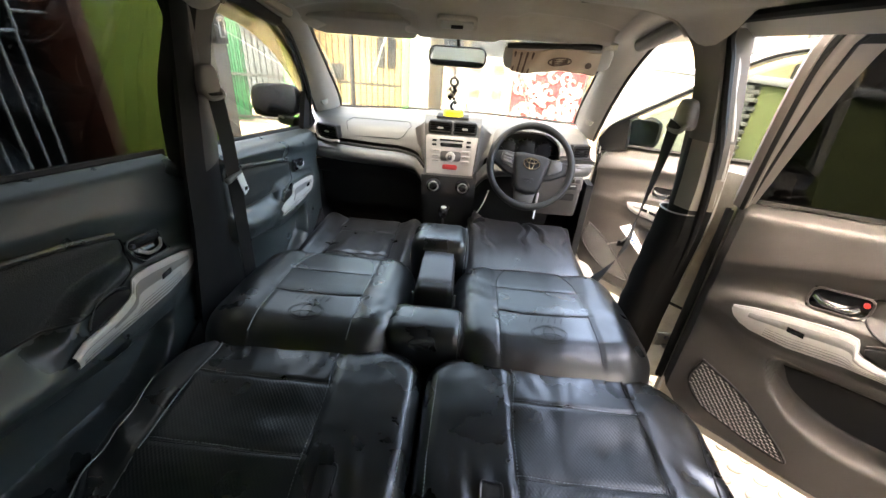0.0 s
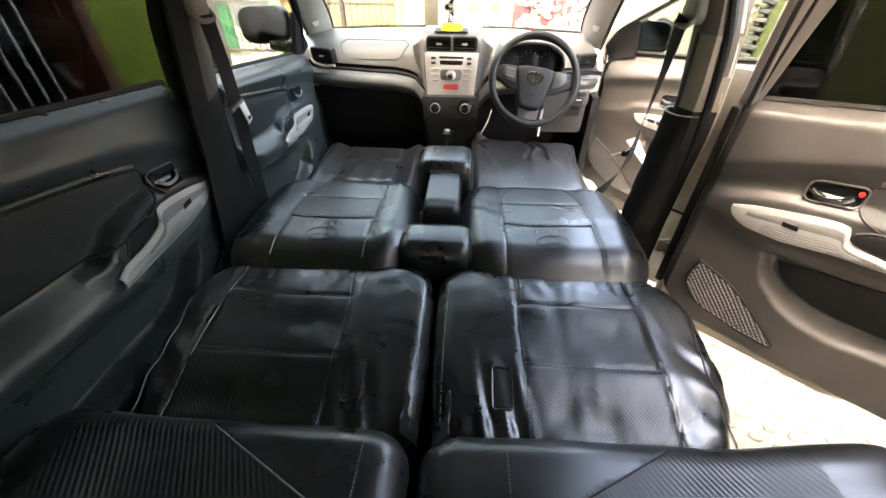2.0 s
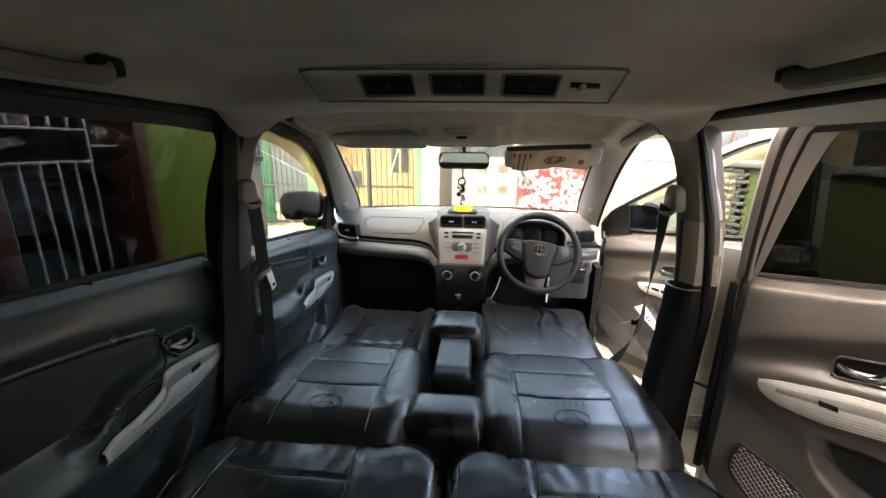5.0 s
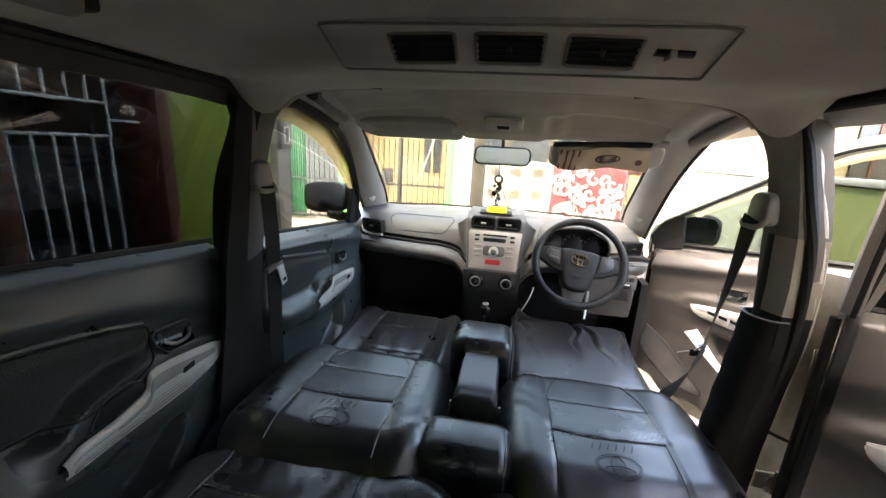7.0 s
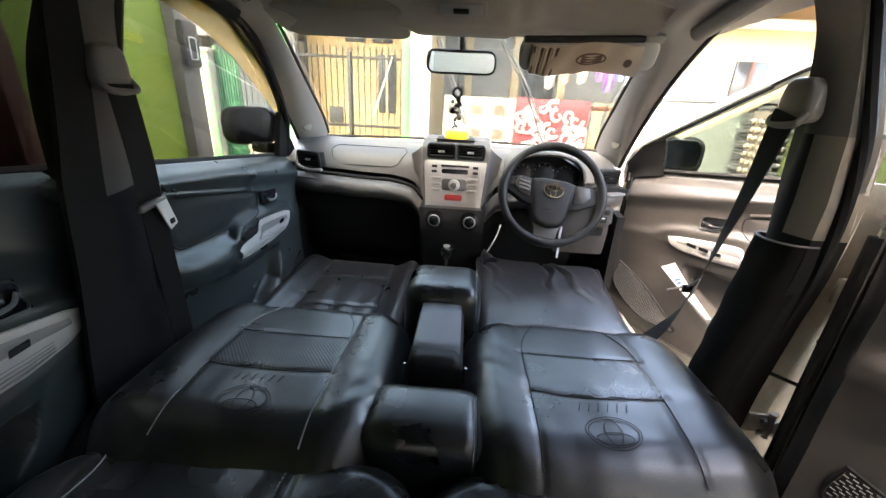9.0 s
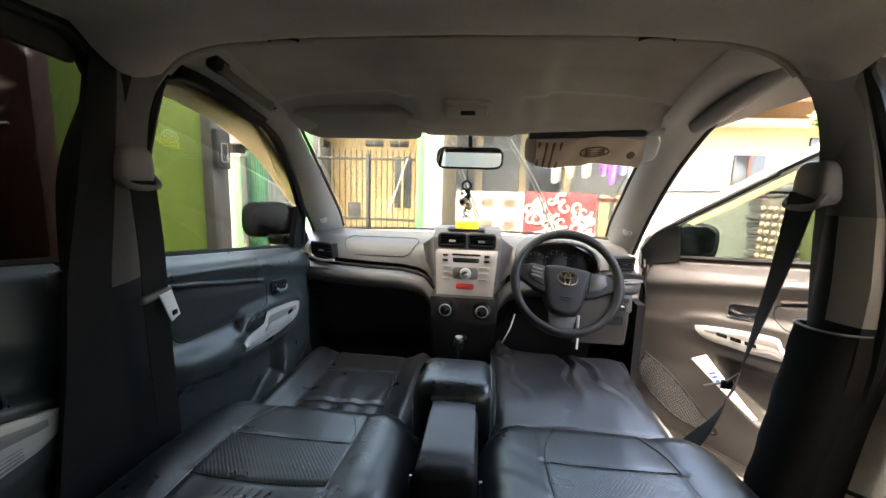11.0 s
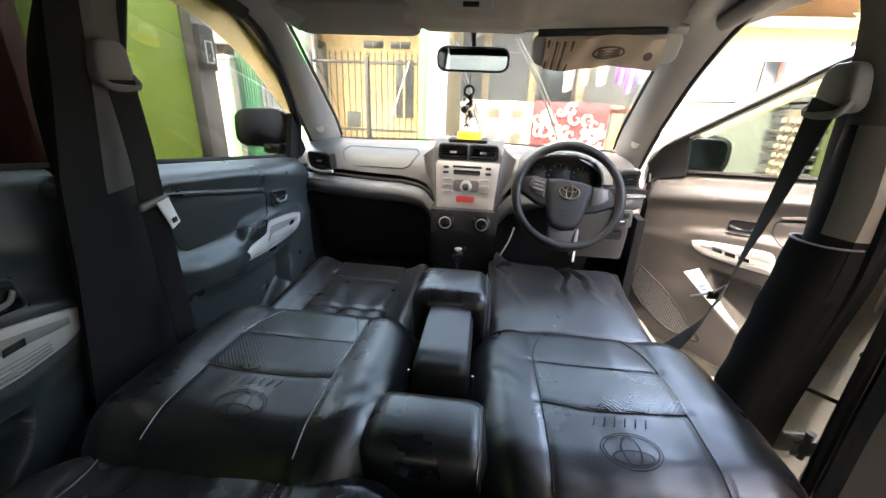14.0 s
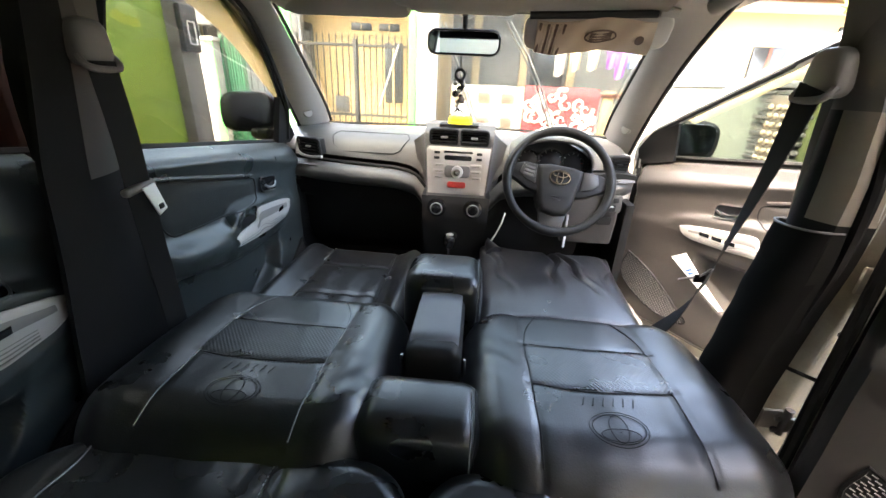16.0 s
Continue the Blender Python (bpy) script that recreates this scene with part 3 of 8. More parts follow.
        def jamb(u, v):
            z = 0.38 + 0.80 * v
            fy = lerp([(0.42, 1.465), (0.70, 1.430), (0.90, 1.390), (1.02, 1.358), (1.14, 1.336), (1.25, 1.334)], z)
            fx = lerp([(0.42, 0.738), (0.70, 0.736), (0.90, 0.722), (1.02, 0.708), (1.14, 0.690), (1.25, 0.676)], z)
            return (fx + (0.20 - 0.05 * v) * u, fy + 0.030 * math.sin(math.pi * min(1, u * 2.2)) + 0.01 * u, z)
        part("hinge_jamb", slab(jamb, 16, 20, (0, 0.02, 0)), JAMB, shell, "grimy painted jamb behind the open rear door")

# rear air duct panel under the roof
duct = thing("roof_air_vent", (0, 0, 0), "grey ceiling air vent panel with three dark louvred outlets", "air vent")
def on_duct(x, t, out=0.0):
    y = 1.095 + 0.062 * t
    return (x, y - out * 0.85, roof_z(x, y) - out * 0.5)
part("panel", slab(lambda u, v: (-0.275 + 0.60 * u, 1.055 + 0.115 * v, roof_z(-0.275 + 0.60 * u, 1.055 + 0.115 * v) - 0.001 - 0.005 * (1 - max(abs(2 * u - 1), abs(2 * v - 1)) ** 10)), 40, 24, (0, 0.004, 0.012)), HEADLINER, duct, "grey felt-covered panel")
part("panel_edge", tube([(0.025 + a * 0.30, 1.112 + b * 0.057, roof_z(0.025 + a * 0.30, 1.112 + b * 0.057) - 0.004) for a, b in rounded(2.0, 2.0, 0.12)], 0.0022, 6, closed=True), VISOR_GREY, duct)
for cx in (-0.1195, 0.0205, 0.161):
    fr = part("vent_frame", tube([on_duct(cx + a * 0.053, 0.47 + b * 0.47, 0.007) for a, b in rounded(2.0, 2.0, 0.2)], 0.0035, 6, closed=True), VISOR_GREY, duct)
    part("vent_back", slab(lambda u, v, cx=cx: on_duct(cx - 0.052 + 0.104 * u, 0.02 + 0.9 * v, 0.0065), 4, 4, (0, 0.002, 0.002)), BLACK_MATT, duct)
    for k in range(5):
        t = 0.10 + 0.18 * k
        part("slat", tube([on_duct(cx - 0.051, t, 0.009), on_duct(cx + 0.051, t, 0.009)], 0.0028, 6, flat=0.6), PILLAR_DARK, duct)
    part("tab", tube([on_duct(cx, 0.36, 0.012), on_duct(cx, 0.56, 0.012)], 0.004, 6), BLACK_MATT, duct)
part("slider_slot", tube([on_duct(0.236, 0.42, 0.006), on_duct(0.290, 0.42, 0.006)], 0.009, 8, flat=0.6), BLACK_MATT, duct)
part("slider_knob", box(0.252, 0.262, on_duct(0.25, 0.2)[1] - 0.012, on_duct(0.25, 0.6)[1] - 0.008, on_duct(0.25, 0.45)[2] - 0.014, on_duct(0.25, 0.45)[2] - 0.002, 0.002), PILLAR, duct)

# front dome lamp, its switches, and the mirror base
dome = thing("dome_lamp", (0.005, 1.690, roof_z(0, 1.690) - 0.006), "small grey overhead reading lamp with clear lens, switched off", "ceiling lamp")
sl = math.degrees(math.atan2(roof_z(0, 1.69) - roof_z(0, 1.72), 0.03))
dome.rotation_euler = (radians(-sl), 0, 0)
# roof hoop between the door pillars: rounded front edge, riser to the raised front lining, flanks
hoop_x = [-0.60 + 0.01 * k for k in range(121)]
part("roof_hoop", tube([(x, 1.377, lerp(ARCH, abs(x)) + 0.006) for x in hoop_x if abs(x) < 0.535], 0.0085, 8), HEADLINER, shell, "felt-covered roof hoop edge")
part("hoop_riser", slab(lambda u, v: (-0.575 + 1.15 * u, 1.377, lerp(ARCH, abs(-0.575 + 1.15 * u)) + 0.004 + v * (0.004 + max(0.0, roof_z(-0.575 + 1.15 * u, 1.38) - lerp(ARCH, abs(-0.575 + 1.15 * u)))) ), 60, 3, (0, 0.004, 0)), HEADLINER, shell)
for hx in (-0.30, 0.31):
    part("clip_recess", tube([(hx + 0.026 * math.cos(a / 10 * math.pi), 1.366 - 0.013 * math.sin(a / 10 * math.pi), lerp(ARCH, abs(hx)) - 0.001) for a in range(11)], 0.003, 6), PILLAR_DARK, shell)
for s in (-1, 1):
    fe = spline([(s * 0.655, 1.435, 1.02), (s * 0.622, 1.415, 1.20), (s * 0.600, 1.395, 1.30), (s * 0.576, 1.38, 1.385), (s * 0.553, 1.376, 1.437), (s * 0.536, 1.376, 1.461), (s * 0.512, 1.376, 1.483)], 6)
    fb = 1.0 if s > 0 else 0.0
    re_ = spline([(s * 0.672, 1.30 + 0.035 * fb, 1.02), (s * 0.648, 1.285 + 0.025 * fb, 1.20), (s * 0.628, 1.285 + 0.032 * fb, 1.30), (s * 0.608, 1.312 + 0.026 * fb, 1.40), (s * 0.597, 1.322 + 0.034 * fb, 1.46), (s * 0.585, 1.312 + 0.030 * fb, 1.485), (s * 0.562, 1.292 + 0.025 * fb, 1.503)], 6)
    def flank(u, v, s=s, fe=fe, re_=re_):
        i = min(len(fe) - 1, int(round(u * (len(fe) - 1))))
        m = fe[i].lerp(re_[i], v)
        return m + Vector((-s * 0.007 * math.sin(math.pi * v) ** 0.7, 0, -0.003 * math.sin(math.pi * v)))
    vs = 0.58 if s < 0 else 1.0
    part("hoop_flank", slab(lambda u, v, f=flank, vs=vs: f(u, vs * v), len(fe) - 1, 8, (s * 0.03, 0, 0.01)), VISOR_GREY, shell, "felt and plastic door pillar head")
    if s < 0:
        # shade at the rear of the left pillar head, put in as colour
        part("flank_edge", slab(lambda u, v, f=flank: f(u, 0.585 + 0.415 * v), len(fe) - 1, 6, (s * 0.03, 0, 0.01)), PILLAR_DARK, shell, "rear edge of the pillar head, blackened for shade")
part("housing", prism(rounded(0.118, 0.056, 0.010), (0, 0, 0.002), (1, 0, 0), (0, 1, 0), (0, 0, -0.010), 0.004), HEADLINER, dome)
part("lens", prism(rounded(0.096, 0.036, 0.006), (0, 0, -0.007), (1, 0, 0), (0, 1, 0), (0, 0, -0.006), 0.003), LAMP_LENS, dome, "frosted clear lens")
part("switch", box(-0.018, 0.018, -0.006, 0.006, -0.018, -0.012, 0.002), PILLAR_DARK, dome)

def grab(s, y0, y1, z, x, tip=0.0):
    """A folded grab handle along the roof edge; tip: degrees by which it dips to the front."""
    g = thing("grab_handle", (s * x, (y0 + y1) / 2, z), "grey plastic roof grab handle folded against the lining", "grab handle", group="roof grab handles")
    g.rotation_euler = (radians(-tip), 0, 0)
    h = (y1 - y0) / 2
    part("bar", tube(spline([(0, -h, 0.012), (-s * 0.016, -h * 0.82, -0.006), (-s * 0.020, 0, -0.010), (-s * 0.016, h * 0.82, -0.006), (0, h, 0.012)], 8), 0.0085, 8, flat=1.5), VISOR_GREY, g)
    for e in (-h, h):
        part("mount", box(-0.013, 0.013, e - 0.022, e + 0.022, -0.004, 0.024, 0.006), PILLAR_DARK, g)
grab(-1, 0.60, 0.86, 1.530, 0.475)
grab(1, 0.66, 0.93, 1.530, 0.505)
grab(-1, 1.475, 1.665, 1.487, 0.500, 10)


# ---- dashboard ----
dash = thing("dashboard", (0, 2.3, 0.9), "two-tone dashboard, grey above and black below", "dashboard")
DO = Vector((0, 2.3, 0.9))
def dpart(name, bm, mat, parent=None, label="", smooth=True):
    """A dashboard part given in car coordinates."""
    for q in bm.verts:
        q.co = q.co - DO
    return part(name, bm, mat, parent or dash, label, smooth)
def ends(x):
    return 0.05 * max(0, (abs(x) - 0.5) / 0.2) ** 2
TOP = [(0, 2.86, 1.035), (0.35, 2.55, 1.072), (0.62, 2.36, 1.072), (0.78, 2.28, 1.058), (0.9, 2.23, 1.02), (1.0, 2.205, 0.965)]
LOW = [(0, 2.205, 0.955), (0.25, 2.165, 0.945), (0.5, 2.145, 0.92), (0.75, 2.155, 0.895), (1.0, 2.20, 0.872)]
UND = [(0, 2.20, 0.874), (0.3, 2.255, 0.80), (0.6, 2.275, 0.70), (0.85, 2.29, 0.60), (1.0, 2.38, 0.52)]
def along(P, t):
    return lerp([(a, y) for a, y, z in P], t), lerp([(a, z) for a, y, z in P], t)
def smooth_along(P, t):
    r = [along(P, min(1, max(0, t + d))) for d in (-0.08, -0.04, 0, 0.04, 0.08)]
    return sum(a for a, b in r) / 5, sum(b for a, b in r) / 5
def drop(x):
    """The lower edge of the upper dash sweeps down towards the centre stack."""
    return lerp([(0.12, -0.085), (0.135, -0.066), (0.165, -0.028), (0.20, -0.014), (0.26, -0.004), (0.38, 0.0), (0.62, 0.014)], abs(x))
def face(P, x0, x1, off=0.0):
    def fn(u, v):
        x = x0 + (x1 - x0) * u
        y, z = smooth_along(P, v)
        if P is TOP:
            y -= (1 - min(1, abs(x) / 0.7) ** 2) * 0.0
        z += drop(x) * (sstep(0.80, 1.0, v) if P is TOP else 1.0)
        turn = max(0.0, (x - 0.58) / 0.094)
        return (x, y + ends(x) * (1 if v > 0.3 else 0) - off + 0.03 * turn ** 3, z + off * 0.2 - 0.035 * turn ** 3 * (1 if P is TOP else 0))
    return fn
dpart("upper_panel", sheet(face(TOP, -0.74, 0.674), 120, 40), DASH_GREY, label="grey grained upper dash")
dpart("middle_roll", sheet(face(LOW, -0.72, -0.115), 60, 20), DASH_GREY, label="grey rounded lower roll")
dpart("middle_roll", sheet(face(LOW, 0.115, 0.665), 40, 20), DASH_GREY, label="grey rounded lower roll")
dpart("glovebox", sheet(face(UND, -0.70, -0.10), 40, 20), DASH_BLACK, label="black lower dash with glovebox")
dpart("under_panel", sheet(face(UND, 0.13, 0.52), 20, 20), DASH_BLACK)
dpart("groove", tube([(x, 2.200 + ends(x), 0.958 + drop(x)) for x in [-0.70 + 0.0115 * k for k in range(51)]], 0.0075, 6), BLACK_MATT)
# airbag cover outline
ab = [(-0.50, 0.70), (-0.22, 0.70), (-0.205, 0.78), (-0.235, 0.905), (-0.26, 0.935), (-0.47, 0.935), (-0.505, 0.88), (-0.52, 0.78)]
def dpt(x, t, off=0.0):
    y, z = smooth_along(TOP, t)
    return Vector((x, y + ends(x) - off, z + off * 0.6))
loop = []
for (a, t), (b, s) in zip(ab, ab[1:] + ab[:1]):
    loop += [dpt(a + (b - a) * k / 8, t + (s - t) * k / 8, 0.0005) for k in range(8)]
dpart("airbag_seam", tube(loop, 0.0018, 5, closed=True), DASH_BLACK)

def vent(cx, cy, cz, w, h, yaw, slats, name="air_vent", frame_mat=None, tab_mat=None):
    v = new(name)
    v.parent = dash
    v.location = Vector((cx, cy, cz)) - DO
    v.rotation_euler = (radians(8), 0, radians(yaw))
    part("bezel", tube([(a, -0.002, b) for a, b in rounded(w, h, 0.010)], 0.0055, 8, closed=True, up=(0, 1, 0)), frame_mat or DASH_BLACK, v)
    part("cavity", box(-w / 2, w / 2, 0.002, 0.03, -h / 2, h / 2, 0.004), BLACK_MATT, v)
    for k in range(slats):
        z = -h / 2 + h * (k + 0.5) / slats
        part("louvre", box(-w / 2 + 0.003, w / 2 - 0.003, -0.006, 0.006, z - 0.0022, z + 0.0022, 0.001), BLACK_GLOSS, v)
    part("tab", box(-0.012, 0.012, -0.012, -0.003, -0.003, 0.004, 0.002), tab_mat or SILVER, v)
    return v

# centre stack
def stack_y(z):
    return lerp([(0.62, 2.10), (0.76, 2.075), (0.80, 2.065), (0.89, 2.075), (0.91, 2.085), (1.02, 2.105), (1.10, 2.135), (1.125, 2.18)], z)
def stack(x0, x1, z0, z1, bulge=0.004, nu=16, nv=16, taper=0.0):
    def fn(u, v):
        z = z0 + (z1 - z0) * v
        k = 1 - taper * (1 - v)
        x = (x0 + (x1 - x0) * u - (x0 + x1) / 2) * k + (x0 + x1) / 2
        e = max(abs(2 * u - 1), abs(2 * v - 1)) ** 10
        return (x, stack_y(z) - bulge * (1 - e), z)
    return fn
dpart("stack_body", slab(stack(-0.128, 0.128, 0.872, 1.128, 0.0, 12, 30, 0.17), 12, 30, (0, 0.20, -0.006)), DASH_GREY, label="grey centre stack surround")
def shoulder(s):
    def fn(u, v):
        z = 0.872 + 0.240 * u
        x0 = 0.128 * (1 - 0.17 * (1 - u)) - 0.001
        x1 = 0.150 + 0.030 * u
        k = math.sin(v * math.pi / 2)
        return (s * (x0 + (x1 - x0) * (1 - math.cos(v * math.pi / 2))), stack_y(z) + 0.002 + (2.225 - stack_y(z)) * k, z + 0.004 * (1 - v) - 0.055 * u * u * v)
    return fn
for _s in (-1, 1):
    dpart("stack_shoulder", sheet(shoulder(_s), 24, 10), DASH_GREY, label="rounded grey shoulder of the centre stack")
dpart("climate_panel", slab(stack(-0.125, 0.125, 0.60, 0.885, 0.006, 12, 20, 0.12), 12, 20, (0, 0.2, 0)), DASH_BLACK, label="black climate panel")
vent(-0.054, stack_y(1.085) - 0.006, 1.089, 0.097, 0.050, 0, 5)
vent(0.054, stack_y(1.085) - 0.006, 1.089, 0.097, 0.050, 0, 5)
part("vent_divider", box(-0.004, 0.004, -0.010, 0.0, -0.03, 0.03, 0.002), DASH_GREY, dash).location = Vector((0, stack_y(1.085) - 0.006, 1.089)) - DO
radio = dpart("radio", slab(stack(-0.116, 0.116, 0.894, 1.056, 0.008, 24, 16, 0.11), 24, 16, (0, 0.05, 0)), RADIO_SILVER, label="silver double-height car radio with knob and buttons")
def rz(z):
    return 0.897 + (z - 0.885) * 1.12
def rbutton(x, z, w, h, mat=None, d=0.004):
    z = rz(z)
    h *= 1.1
    b = prism(rounded(w, h, min(w, h) * 0.35), (x, stack_y(z) - 0.0075, z), (1, 0, 0), (0, 0.15, 1), (0, -d, 0), 0.0012)
    for q in b.verts:
        q.co = q.co - DO
    return part("button", b, mat or RADIO_SILVER, radio)
rbutton(0.0, 1.012, 0.105, 0.007, BLACK_GLOSS, 0.001)
rbutton(0.0, 0.995, 0.098, 0.016, BLACK_GLOSS, 0.001)
for sx in (-1, 1):
    rbutton(sx * 0.076, 1.010, 0.020, 0.008, BLACK_MATT)
    rbutton(sx * 0.076, 0.994, 0.020, 0.008, BLACK_MATT)
    for k in range(3):
        rbutton(sx * 0.066, 0.972 - 0.019 * k, 0.040, 0.011, None)
        rbutton(sx * 0.066, 0.972 - 0.019 * k, 0.026, 0.002, BLACK_MATT, 0.0046)
b = prism(rounded(0.092, 0.042, 0.012), (0, stack_y(0.974) - 0.0085, 0.974), (1, 0, 0), (0, 0.15, 1), (0, -0.002, 0), 0.001)
for q in b.verts:
    q.co = q.co - DO
part("knob_plate", b, DASH_GREY, radio, "darker grey plate round the knob")
b = disc((0, stack_y(0.974) - 0.016, 0.974), (0, -1, 0.1), 0.021, 0.02, 30, 0.004)
for q in b.verts:
    q.co = q.co - DO
part("volume_knob", b, SILVER, radio, "silver round volume knob")
b = disc((0, stack_y(0.974) - 0.027, 0.974), (0, -1, 0.1), 0.012, 0.004, 24, 0.001)
for q in b.verts:
    q.co = q.co - DO
part("knob_face", b, CHROME, radio)
rbutton(0.0, 0.912, 0.066, 0.020, RED_PLASTIC, 0.003)
# climate knobs
for kx in (-0.066, 0.066):
    kn = dpart("climate_knob", disc((kx, stack_y(0.845) - 0.012, 0.846), (0, -1, 0.1), 0.034, 0.016, 30, 0.004), BLACK_GLOSS, label="black round climate knob with silver ring")
    bb = bmesh.new()
    tube([(kx + 0.021 * math.cos(a / 30 * math.tau), stack_y(0.845) - 0.030, 0.846 + 0.021 * math.sin(a / 30 * math.tau)) for a in range(30)], 0.0018, 6, bb, True, up=(0, 1, 0))
    for q in bb.verts:
        q.co = q.co - DO
    part("ring", bb, SILVER, kn)
    bb = disc((kx, stack_y(0.845) - 0.026, 0.846), (0, -1, 0.1), 0.018, 0.022, 24, 0.004)
    box(kx - 0.003, kx + 0.003, stack_y(0.845) - 0.041, stack_y(0.845) - 0.03, 0.834, 0.862, 0.001, 1, bb)
    for q in bb.verts:
        q.co = q.co - DO
    part("grip", bb, BLACK_GLOSS, kn)
dpart("lighter_socket", disc((0.0, stack_y(0.72) - 0.008, 0.735), (0, -1, 0.1), 0.016, 0.012, 20), BLACK_GLOSS)

# side vents
vent(-0.588, 2.200, 1.017, 0.118, 0.060, -27, 5, frame_mat=DASH_BLACK)
vent(0.598, 2.212, 1.012, 0.088, 0.058, 24, 5, frame_mat=DASH_BLACK, tab_mat=BLACK_MATT)
dpart("vent_shelf", slab(lambda u, v: (0.50 + 0.17 * u, 2.165 + 0.03 * u + 0.14 * v, 0.975 + 0.008 * math.sin(math.pi * u)), 12, 6, (0, 0, -0.022)), DASH_BLACK, label="dark curved shelf under the side vent")
dpart("vent_surround", tube(spline([(-0.525, 2.158, 0.985), (-0.580, 2.185, 0.977), (-0.635, 2.216, 0.983), (-0.652, 2.230, 1.005), (-0.650, 2.232, 1.040)], 6), 0.006, 8), SILVER)
# instrument hood and dials
def hood(u, v):
    a = math.pi * (-0.04 + 1.08 * u)
    k = 1.0 + 0.10 * v
    e = math.sin(a)
    return (0.344 - 0.146 * k * math.copysign(abs(math.cos(a)) ** 0.8, math.cos(a)), 2.150 + 0.13 * v, 0.990 + (0.100 * k) * math.copysign(abs(e) ** 0.85, e))
dpart("instrument_hood", slab(hood, 40, 8, (0, 0.004, 0.013)), DASH_GREY, label="grey arched instrument hood")
dpart("hood_lip", tube([Vector(hood(k / 40, 0)) + Vector((0, -0.001, 0.006)) for k in range(41)], 0.0065, 8), DASH_GREY, label="rounded hood lip")
dpart("hood_lining", slab(lambda u, v: Vector(hood(u, v)) - Vector((0, 0.0, 0.002)), 40, 8, (0, 0, -0.002)), BLACK_MATT)
dpart("cluster_panel", slab(lambda u, v: (0.20 + 0.288 * u, 2.212, 0.935 + 0.150 * v * math.sin(math.pi * (0.12 + 0.76 * u)) ** 0.5), 16, 4, (0, 0.02, 0)), BLACK_MATT, label="dark instrument cluster")
for dx, r in ((-0.082, 0.040), (0.0, 0.048), (0.082, 0.040)):
    d = dpart("dial", disc((0.344 + dx, 2.208, 1.010), (0, -1, 0.2), r, 0.006, 28, 0.001), DIAL_DARK)
    bb = tube([(0.344 + dx + r * math.cos(a / 24 * math.tau), 2.203, 1.010 + r * math.sin(a / 24 * math.tau)) for a in range(24)], 0.0022, 6, None, True, up=(0, 1, 0))
    for q in bb.verts:
        q.co = q.co - DO
    part("rim", bb, SPOKE_GREY, d)
    for k in range(9):
        a = radians(210 - 30 * k)
        bb = tube([(0.344 + dx + r * f * math.cos(a), 2.2035, 1.010 + r * f * math.sin(a)) for f in (0.78, 0.92)], 0.0009, 4)
        for q in bb.verts:
            q.co = q.co - DO
        part("dial_mark", bb, WHITE_PAPER if k < 7 else RED_PLASTIC, d)
# lower driver panel with switches, to the right of the column
def driver(u, v):
    z = 0.69 + 0.27 * v
    xr = lerp([(0.69, 0.648), (0.80, 0.642), (0.96, 0.622)], z)
    x = 0.43 + (xr - 0.43) * u
    return (x, 2.165 + 0.05 * (1 - v) ** 2 + 0.03 * max(0, u - 0.8) * 5 * 0.2 + 0.04 * max(0, (u - 0.88) / 0.12) ** 2, z)
low = dpart("driver_panel", slab(driver, 20, 12, (0, 0.06, 0)), DASH_LOW, label="grey lower driver panel")
bb = prism(rounded(0.075, 0.066, 0.008), (0.588, 2.165, 0.872), (1, 0.1, 0), (0, 0.05, 1), (0, -0.007, 0), 0.003)
for q in bb.verts:
    q.co = q.co - DO
part("switch_plate", bb, DASH_LOW, low)
for dx, z, w, h, mt in ((-0.006, 0.858, 0.040, 0.024, BLACK_MATT), (0.012, 0.888, 0.020, 0.018, BLACK_MATT), (-0.016, 0.888, 0.022, 0.018, BLACK_GLOSS), (-0.006, 0.864, 0.026, 0.004, WHITE_PAPER)):
    bb = prism(rounded(w, h, 0.002), (0.588 + dx, 2.158, z), (1, 0.1, 0), (0, 0.05, 1), (0, -0.006 if mt is not WHITE_PAPER else -0.007, 0), 0.001)
    for q in bb.verts:
        q.co = q.co - DO
    part("switch", bb, mt, low)
bb = prism(rounded(0.076, 0.034, 0.004), (0.562, 2.172, 0.803), (1, 0.05, 0), (0, -0.1, 1), (0, -0.008, 0), 0.002)
for q in bb.verts:
    q.co = q.co - DO
part("coin_tray", bb, BLACK_MATT, low, "dark open coin tray")
# ---- steering wheel ----
WC = Vector((0.345, 2.008, 0.980))
wheel = thing("steering_wheel", WC, "black three-spoke steering wheel turned slightly, with grey spoke inserts", "steering wheel")
wheel.rotation_mode = "YXZ"
wheel.rotation_euler = (radians(-27), radians(7), 0)
R = 0.172
part("rim", tube([(R * math.cos(a / 72 * math.tau), 0, R * math.sin(a / 72 * math.tau)) for a in range(72)], lambda t: 0.0150 + 0.0015 * math.cos(t * 4 * math.tau), 14, closed=True, flat=1.1, up=(0, 1, 0)), WHEEL_SKIN, wheel, "black leather-look rim")
hub_o = [(-0.074, 0.046), (-0.04, 0.053), (0.04, 0.053), (0.074, 0.046), (0.078, 0.030), (0.068, -0.02), (0.057, -0.085), (0.040, -0.112), (0.0, -0.120), (-0.040, -0.112), (-0.057, -0.085), (-0.068, -0.02), (-0.078, 0.030)]
part("hub", prism(hub_o, (0, 0.05, 0), (1, 0, 0), (0, 0, 1), (0, -0.064, 0), 0.018, seg=5), DASH_BLACK, wheel, "black padded airbag hub")
